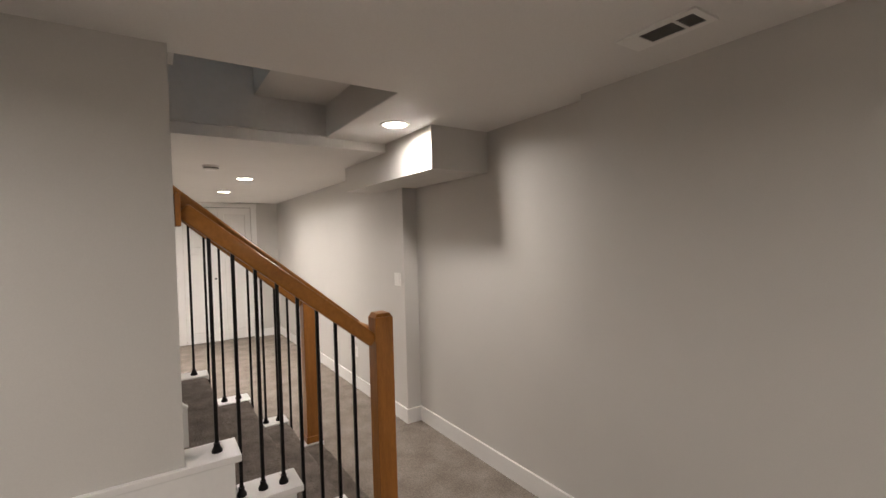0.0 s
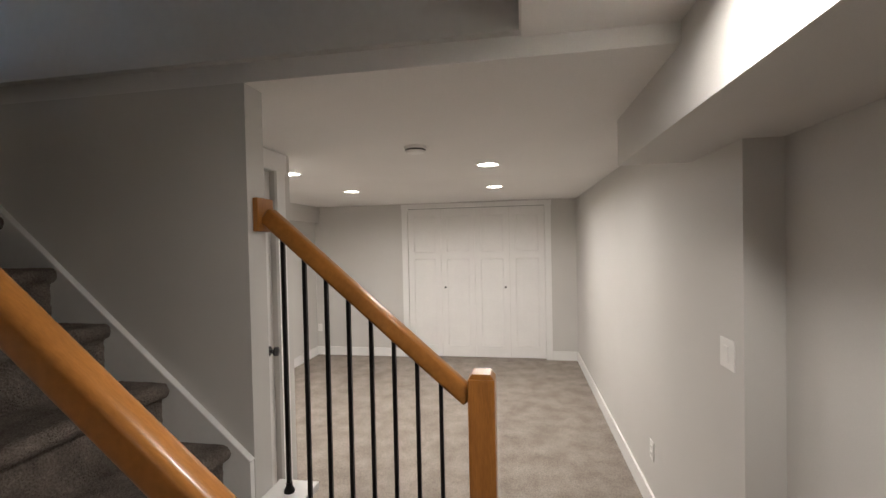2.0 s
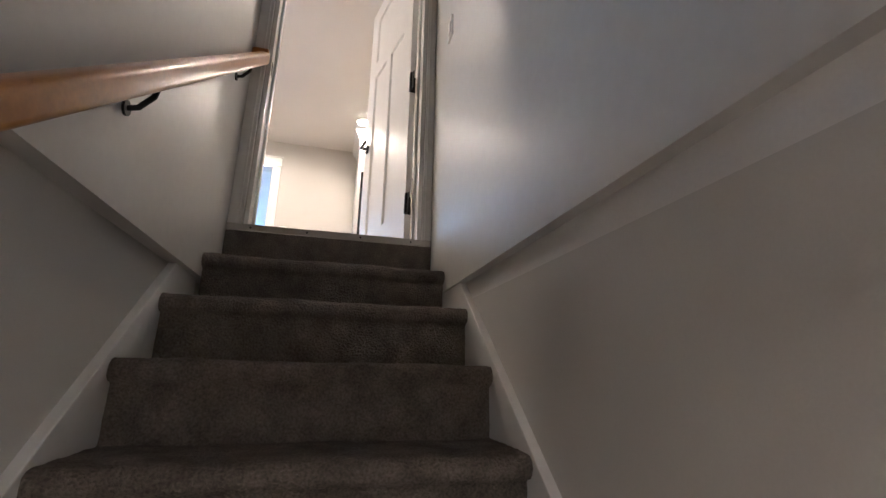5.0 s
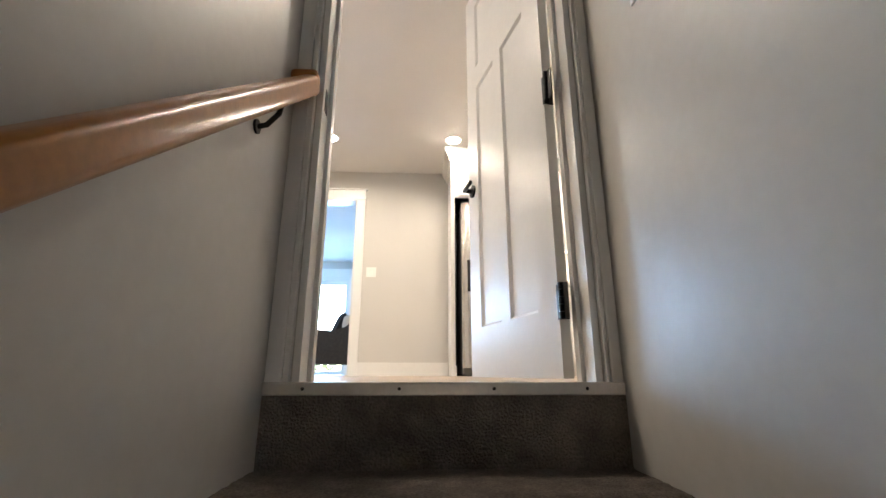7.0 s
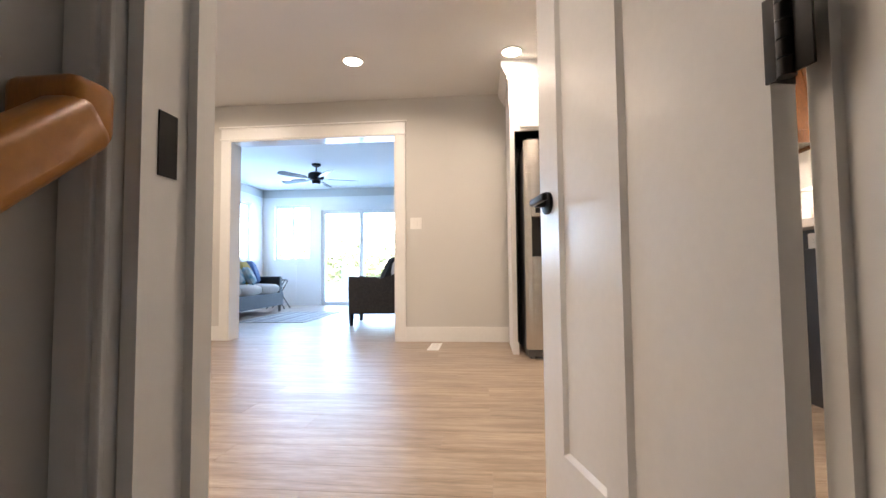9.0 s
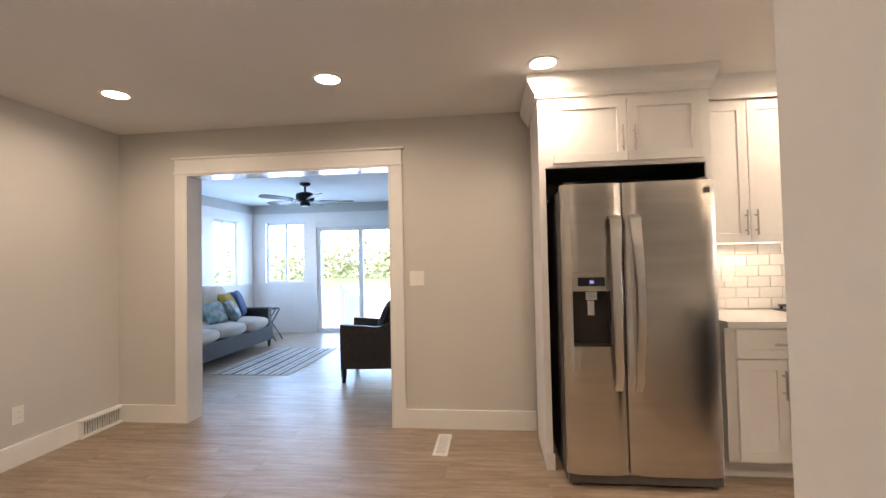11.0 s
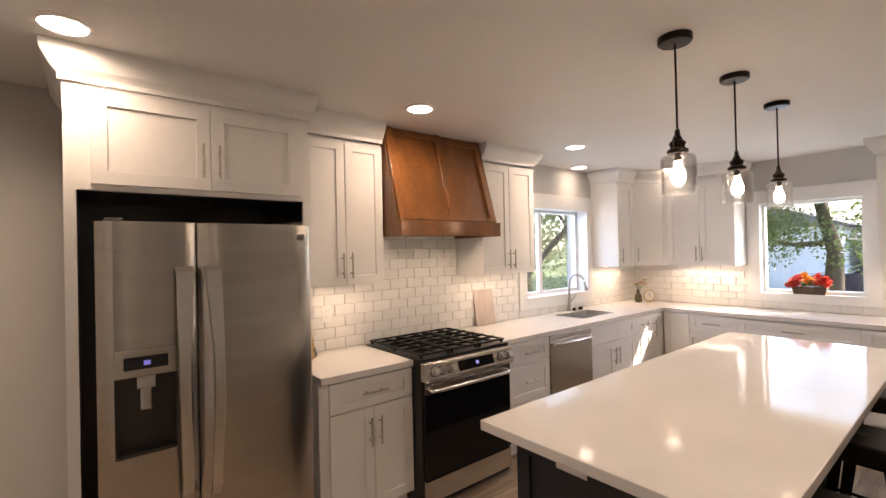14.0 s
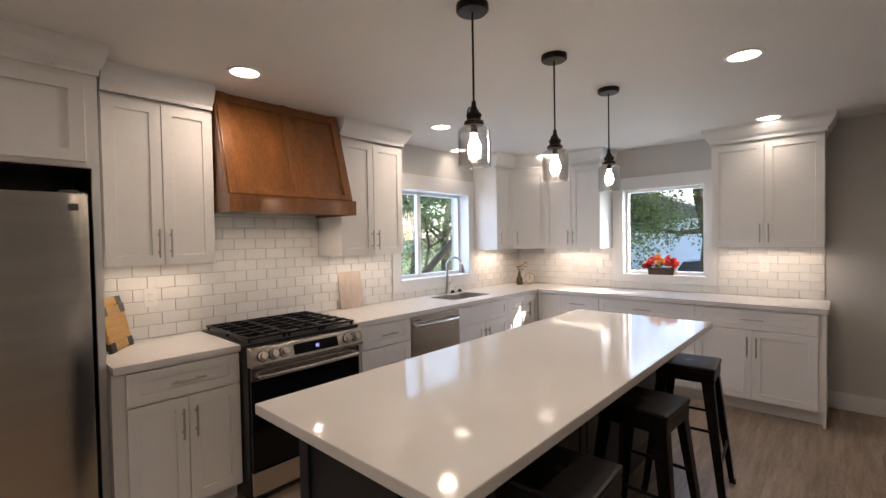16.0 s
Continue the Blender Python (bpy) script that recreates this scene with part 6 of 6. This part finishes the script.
part("lens", bm, WHITEPL, fan, "white fan lamp glass")


# ---- outdoors ----
GZ = -0.45
bm = bmesh.new()
hole, far = (-4.4, -4.4, 6.45, 3.95), 900.0
grid_x, grid_y = (-far, hole[0], hole[2], far), (-far, hole[1], hole[3], far)
gv = {(i, j): bm.verts.new((x, y, GZ)) for i, x in enumerate(grid_x) for j, y in enumerate(grid_y)}
for i in range(3):
    for j in range(3):
        if (i, j) != (1, 1):
            bm.faces.new((gv[i, j], gv[i + 1, j], gv[i + 1, j + 1], gv[i, j + 1]))
structure("ground", bm, GRASS, "sunlit mown lawn round the house", "lawn")
structure("foundation", boxes((-4.4, -4.4, -1.2, -4.36, 8.6, 0.0), (6.37, -4.4, -1.2, 6.45, 3.95, 0.0), (-4.36, 8.5, -1.2, 1.4, 8.6, 0.0), (1.4, 3.9, -1.2, 6.37, 3.95, 0.0), (-4.36, -4.4, -1.2, 6.37, -4.32, 0.0)), PAVE, "grey concrete foundation of the house", "foundation")
structure("roof", boxes((-4.8, -4.8, H + 0.14, 6.75, 4.3, H + 0.3), (-4.8, 4.3, H + 0.14, 1.7, 8.9, H + 0.3)), SHINGLE, "flat eaves of the house roof", "roof")
# an added pale slab gives the ground its overexposed white
structure("pale_ground_north", boxes((-14.0, 11.2, GZ - 0.05, 7.0, 30.0, GZ + 0.02)), PAVE, "pale slab added for the sun glare on the ground behind the house", "yard")
structure("driveway", boxes((15.5, -14.0, GZ - 0.05, 24.0, 9.0, GZ + 0.02)), PAVE, "pale concrete driveway", "driveway")


def leaves(bm, rnd, c, rad, n, size):
    """Loose leaves within a swollen ball, thinner towards its middle."""
    for _ in range(n):
        d = Vector((rnd.gauss(0, 1), rnd.gauss(0, 1), rnd.gauss(0, 1))).normalized() * rnd.uniform(0.35, 1.0) ** 0.6
        p = Vector(c) + Vector((d.x * rad[0], d.y * rad[1], d.z * rad[2]))
        a = Vector((rnd.uniform(-1, 1), rnd.uniform(-1, 1), rnd.uniform(-0.7, 0.4))).normalized() * size * rnd.uniform(0.6, 1.3)
        b = a.orthogonal().normalized()
        b = (b * math.cos(rnd.uniform(0, 6)) + a.normalized().cross(b) * math.sin(rnd.uniform(0, 6))) * size * 0.32
        bm.faces.new([bm.verts.new(q) for q in (p, p + a * 0.5 + b, p + a, p + a * 0.5 - b)])


def tree(x, y, h, crown, trunk_r, seed, lean=(0, 0), clumps=26, per=150, size=0.17, low=0.35, mat=LEAF, boughs=(), label="leafy tree with a rough brown trunk"):
    rnd = random.Random(seed)
    t = thing("tree", pose(x, y, GZ), label, "tree", "trees round the house")
    bm = bmesh.new()
    pts = [Vector((lean[0] * s * h, lean[1] * s * h, s * h * 0.8)) + Vector((rnd.uniform(-0.1, 0.1), rnd.uniform(-0.1, 0.1), 0)) for s in (0, 0.15, 0.3, 0.5, 0.7, 1.0)]
    for k, (a, b) in enumerate(zip(pts, pts[1:])):
        rod(bm, a, b, trunk_r * (1.15 - 0.19 * k), trunk_r * (0.96 - 0.19 * k), seg=12, caps=False)
    part("trunk", bm, BARK, t, "rough brown trunk", True)
    ends = []
    for k in range(9):
        s = rnd.uniform(low, 0.95)
        base = Vector((lean[0] * s * h, lean[1] * s * h, s * h * 0.8))
        a = rnd.uniform(0, 6.28)
        tip = base + Vector((math.cos(a), math.sin(a), rnd.uniform(0.1, 0.6))) * crown * rnd.uniform(0.6, 1.0)
        mid = (base + tip) / 2 + Vector((0, 0, 0.15 * crown))
        bm = bmesh.new()
        rod(bm, base, mid, trunk_r * 0.38, trunk_r * 0.24, seg=8, caps=False)
        rod(bm, mid, tip, trunk_r * 0.24, trunk_r * 0.06, seg=8, caps=False)
        part("limb", bm, BARK, t, "", True)
        ends += [mid, tip, (mid + tip) / 2]
    bm = bmesh.new()
    for k in range(clumps):
        c = ends[k % len(ends)] + Vector((rnd.gauss(0, 0.16), rnd.gauss(0, 0.16), rnd.gauss(-0.05, 0.14))) * crown
        r = crown * rnd.uniform(0.16, 0.34)
        leaves(bm, rnd, c, (r, r, r * 0.7), per, size)
    for c in boughs:
        leaves(bm, rnd, c, (0.55, 0.62, 0.42), 260, 0.078)
    part("crown", bm, mat, t, "loose green leaves with gaps")
    return t


rnd = random.Random(41)
near = [(rnd.uniform(-2.0, 0.2), rnd.uniform(-1.3, 2.5), rnd.uniform(1.95, 4.3)) for _ in range(78)] + [(-1.2, 1.6, 1.5), (-1.3, 1.9, 1.15), (-1.0, -0.4, 1.75), (-1.4, 1.1, 1.8), (-1.2, 2.1, 1.7)]
shade = tree(14.2, 2.95, 7.5, 4.6, 0.205, 3, lean=(0.0, 0.06), mat=LEAFD, clumps=26, per=190, size=0.15, low=0.25, boughs=near, label="old shade tree with a leaning trunk")
bm = bmesh.new()
rod(bm, (0.0, 0.12, 2.05), (-0.2, 0.75, 2.0), 0.075, 0.055, seg=8, caps=False)
rod(bm, (-0.2, 0.75, 2.0), (-0.4, 1.6, 2.25), 0.055, 0.02, seg=8, caps=False)
part("limb", bm, BARK, shade, "", True)
tree(11.2, 13.2, 6.5, 3.2, 0.07, 47, clumps=44, per=170, size=0.13, low=0.10)
tree(14.5, 13.4, 7.0, 3.4, 0.08, 49, clumps=44, per=170, size=0.13, low=0.10, mat=LEAFL)
tree(17.5, 7.6, 8.0, 3.6, 0.22, 5, clumps=30, mat=LEAFD)
tree(12.6, 12.4, 8.0, 3.8, 0.20, 7, lean=(0.06, -0.03), clumps=36, per=190, low=0.22)
tree(8.2, 8.7, 4.5, 2.1, 0.12, 43, lean=(0.47, -0.51), clumps=20, per=150, size=0.10, low=0.45, mat=LEAFL, label="small tree with a strongly leaning trunk")
tree(17.5, 15.0, 9.0, 4.4, 0.24, 9, clumps=34, low=0.2)
tree(22.0, 12.0, 9.0, 4.2, 0.24, 11, clumps=30, low=0.2)
tree(9.0, 17.0, 8.0, 3.8, 0.2, 13, clumps=30, low=0.25)
tree(5.0, 38.0, 10.0, 5.0, 0.25, 17, clumps=32, low=0.2, size=0.24, mat=LEAFL)
tree(-16.0, 16.0, 9.0, 4.6, 0.25, 19, clumps=32, low=0.15, size=0.22)
tree(-13.0, 8.5, 7.0, 3.6, 0.22, 21, clumps=28, low=0.15, size=0.2)
rnd = random.Random(31)
bm = bmesh.new()
for k in range(380):
    a = radians(-20 + 230 * k / 380)
    d = rnd.uniform(44, 56)
    leaves(bm, rnd, (1 + d * math.cos(a), 3 + d * math.sin(a), GZ + rnd.uniform(0.3, 3.4)), (3.2, 3.2, 2.0), 62, 0.60)
tagged(part("far_woods", bm, LEAFL), "distant line of green trees", "woods", kind="stuff")
rnd = random.Random(37)
bm = bmesh.new()
for k in range(40):
    leaves(bm, rnd, (8.0 + 0.22 * k, 10.2 - 0.02 * k + rnd.uniform(-0.2, 0.2), GZ + rnd.uniform(0.35, 1.25)), (0.5, 0.5, 0.5), 110, 0.075)
tagged(part("hedge", bm, LEAFD), "clipped green hedge along the garden", "hedge", kind="stuff")
# neighbour's house
nb = thing("neighbour_house", pose(27.0, 10.5, GZ), "single-storey house with pale blue lap siding", "house", world_space=True)
hx, hy0, hy1, ht = 25.0, 4.6, 18.0, 2.75
part("wall", boxes((hx, hy0, GZ, 33.0, hy1, GZ + ht)), SIDING, nb)
for k in range(18):
    z = GZ + 0.1 + 0.15 * k
    part("siding_board", boxes((hx - 0.022, hy0, z, hx, hy1, z + 0.14)), SIDING, nb)
bm = bmesh.new()
prism(bm, [(hy0 - 0.5, GZ + ht), (hy1 + 0.5, GZ + ht), ((hy0 + hy1) / 2, GZ + ht + 2.6)], hx - 0.5, 33.5)
part("roof", bm, SHINGLE, nb, "grey shingle roof")
for y in (12.0, 15.0):
    w = part("window", boxes((hx - 0.06, y - 0.75, GZ + 0.95, hx - 0.023, y + 0.75, GZ + 2.1)), TRIM, nb, "white framed window")
    part("glazing", boxes((hx - 0.07, y - 0.65, GZ + 1.05, hx - 0.061, y - 0.04, GZ + 2.0), (hx - 0.07, y + 0.04, GZ + 1.05, hx - 0.061, y + 0.65, GZ + 2.0)), DARKGLASS, w)
gar = thing("garage", pose(29.0, 0.5, GZ), "low white garage beyond the driveway", "garage", world_space=True)
part("wall", boxes((26.5, -3.2, GZ, 33.0, 4.0, GZ + 2.5)), TRIM, gar)
bm = bmesh.new()
prism(bm, [(-3.6, GZ + 2.5), (4.3, GZ + 2.5), (0.4, GZ + 4.0)], 26.1, 33.4)
part("roof", bm, SHINGLE, gar)
# parked pickup
tk = thing("pickup_truck", pose(19.0, 2.1, GZ + 0.02, 0, 0, 6), "dark blue pickup truck parked on the driveway", "truck")
bm = bmesh.new()
prof = [(-2.6, 0.45), (-2.6, 1.02), (-0.55, 1.05), (-0.45, 1.72), (0.75, 1.72), (1.25, 1.12), (2.5, 1.0), (2.65, 0.75), (2.65, 0.45)]
for side in (1,):
    lo = [bm.verts.new((-0.92 if z < 1.3 else -0.74, y, z)) for y, z in prof]
    hi = [bm.verts.new((0.92 if z < 1.3 else 0.74, y, z)) for y, z in prof]
    bm.faces.new(lo)
    bm.faces.new(hi[::-1])
    for i in range(len(prof)):
        bm.faces.new((lo[i], hi[i], hi[(i + 1) % len(prof)], lo[(i + 1) % len(prof)]))
part("body", bm, TRUCKP, tk)
for s in (-1, 1):
    bm = bmesh.new()
    vs = [bm.verts.new((s * x, y, z)) for x, y, z in ((0.905, -0.42, 1.12), (0.905, 1.05, 1.12), (0.765, 0.68, 1.66), (0.765, -0.38, 1.66))]
    bm.faces.new(vs)
    r = bmesh.ops.extrude_face_region(bm, geom=bm.faces[:])
    bmesh.ops.translate(bm, verts=[v for v in r["geom"] if isinstance(v, bmesh.types.BMVert)], vec=(s * 0.012, 0, 0))
    part("side_window", bm, DARKGLASS, tk)
    for y in (-1.65, 1.75):
        bm = bmesh.new()
        rod(bm, (s * 0.70, y, 0.38), (s * 0.95, y, 0.38), 0.38, seg=24)
        w = part("wheel", bm, RUBBER, tk, "black tyre", True)
        bm = bmesh.new()
        rod(bm, (s * 0.94, y, 0.38), (s * 0.965, y, 0.38), 0.23, seg=20)
        part("rim", bm, STEEL, w, "", True)
# deck and rail outside the sliding door
deck = thing("deck", pose(-2.0, 9.3, GZ), "weathered wooden deck outside the sliding door", "deck", world_space=True)
part("platform", boxes((-3.1, 8.51, -0.16, -0.6, 9.6, -0.06)), PAVE, deck)
for x in (-2.62, -1.0):
    bm = bmesh.new()
    beam(bm, (x, 8.75, 0.86), (x, 10.6, 0.42), 0.05, 0.07)
    part("rail", bm, TRIM, deck, "white sloping rail")
    for k in range(13):
        y = 8.80 + 0.14 * k
        part("picket", boxes((x - 0.02, y - 0.02, -0.10 if y < 9.6 else GZ, x + 0.02, y + 0.02, 0.84 - 0.238 * (y - 8.75))), TRIM, deck)

# ---- wall tiles ----
TILE_MESH = {}


def slab_mesh(kind, w, h, t, bevel, mat):
    """A thin piece in x, z with a chamfered face towards -y; shared between pieces of one size."""
    key = (kind, round(w, 3), round(h, 3))
    if key not in TILE_MESH:
        c = bevel
        v = [(0, 0, 0), (w, 0, 0), (w, 0, h), (0, 0, h)]
        v += [(x, -t + c, z) for x, _, z in v[:4]]
        v += [(c, -t, c), (w - c, -t, c), (w - c, -t, h - c), (c, -t, h - c)]
        f = [(8, 9, 10, 11)]
        for lo, hi in ((0, 4), (4, 8)):
            f += [(lo + i, lo + (i + 1) % 4, hi + (i + 1) % 4, hi + i) for i in range(4)]
        me = bpy.data.meshes.new(kind)
        me.from_pydata(v, [], f)
        me.materials.append(mat)
        TILE_MESH[key] = me
    return TILE_MESH[key]


def tiling(owner, place, u0, u1, z0, z1, holes=()):
    """Running-bond tiles over a rectangle; place(u, z) gives a tile's pose."""
    tw, th, g = 0.152, 0.076, 0.003
    row, z = 0, z0
    while z < z1 - 0.01:
        h = min(th, z1 - z)
        u = u0 - (0 if row % 2 == 0 else tw / 2)
        while u < u1 - 0.004:
            a, b = max(u, u0), min(u + tw, u1)
            bits = [(a, b, z, z + h)]
            for hu0, hu1, hz0, hz1 in holes:
                nxt = []
                for p, q, r, s in bits:
                    if q <= hu0 or p >= hu1 or s <= hz0 or r >= hz1:
                        nxt.append((p, q, r, s))
                        continue
                    if p < hu0:
                        nxt.append((p, hu0, r, s))
                    if q > hu1:
                        nxt.append((hu1, q, r, s))
                    m0, m1 = max(p, hu0), min(q, hu1)
                    if r < hz0:
                        nxt.append((m0, m1, r, hz0))
                    if s > hz1:
                        nxt.append((m0, m1, hz1, s))
                bits = nxt
            for p, q, r, s in bits:
                if q - p > 0.008 and s - r > 0.008:
                    ob = new("tile", slab_mesh("tile", q - p - g, s - r - g, 0.008, 0.0022, TILE))
                    ob.parent = owner
                    ob.matrix_basis = place(p + g / 2, r + g / 2)
            u += tw
        z += th
        row += 1


ZT = 0.916
bk = structure("backsplash_north", boxes((1.70, YK - 0.003, ZT, 3.99, YK + 0.002, 1.372), (2.30, YK - 0.003, 1.372, 3.21, YK + 0.002, 1.70), (3.99, YK - 0.003, ZT, 5.25, YK + 0.002, 0.982), (5.25, YK - 0.003, ZT, XE, YK + 0.002, 1.362)), GROUT, "white glazed subway tiles with grey joints", "backsplash")
pl_n = lambda u, z: pose(u, YK - 0.0025, z)  # noqa: E731
tiling(bk, pl_n, 1.70, 3.99, ZT, 1.372)
tiling(bk, pl_n, 2.305, 3.205, ZT + 0.456, 1.70)
tiling(bk, pl_n, 3.99, 5.25, ZT, 0.980)
tiling(bk, pl_n, 5.25, XE - 0.01, ZT, 1.362)
bk = structure("backsplash_east", boxes((XE - 0.003, 0.58, ZT, XE + 0.002, WE[0] - 0.10, 1.372), (XE - 0.003, WE[0] - 0.10, ZT, XE + 0.002, WE[1] + 0.105, 0.990), (XE - 0.003, WE[1] + 0.105, ZT, XE + 0.002, YK, 1.362)), GROUT, "white glazed subway tiles with grey joints", "backsplash")
pl_e = lambda u, z: pose(XE - 0.0025, -u, z, 0, 0, -90)  # noqa: E731
tiling(bk, pl_e, -YK + 0.01, -0.58, ZT, 1.366, [(-WE[1] - 0.105, -WE[0] + 0.10, 0.988, 2.0)])

# ---- floor planks ----
PW, PL = 0.18, 1.22
rnd = random.Random(12)


def plank_mesh(w):
    key = ("plank", round(w, 2))
    if key not in TILE_MESH:
        c, d, t = 0.0012, PW, 0.012
        v = [(0, 0, -t), (w, 0, -t), (w, d, -t), (0, d, -t), (0, 0, -c), (w, 0, -c), (w, d, -c), (0, d, -c), (c, c, 0), (w - c, c, 0), (w - c, d - c, 0), (c, d - c, 0)]
        f = [(8, 9, 10, 11)]
        for lo, hi in ((0, 4), (4, 8)):
            f += [(lo + i, lo + (i + 1) % 4, hi + (i + 1) % 4, hi + i) for i in range(4)]
        me = bpy.data.meshes.new("plank")
        me.from_pydata(v, [], f)
        me.materials.append(PLANK)
        TILE_MESH[key] = me
    return TILE_MESH[key]


def planking(x0, x1, y0, y1):
    y = y0
    while y < y1 - 0.02:
        x = x0 - rnd.choice((0.0, 0.2, 0.4, 0.6, 0.8, 1.0))
        while x < x1:
            a, b = max(x, x0), min(x + PL, x1)
            if b - a > 0.03:
                ob = new("plank", plank_mesh(b - a))
                ob.parent = floor
                ob.matrix_basis = pose(a, y, 0)
            x += PL
        y += PW


planking(XW, XE, -0.084, 3.876)
planking(SR_X0, SR_X1, 3.876, SR_Y)
bm = bmesh.new()
y = -0.264
while y > -1.8:
    x = 1.03 - rnd.uniform(0, 1)
    while x < XE:
        box(bm, max(x, 1.03) + 0.0006, y + 0.0006, -0.012, min(x + PL, XE) - 0.0006, y + PW - 0.0006, 0.0)
        x += PL
    y -= PW
tagged(part("planks_behind", bm, PLANK, floor), kind="stuff")
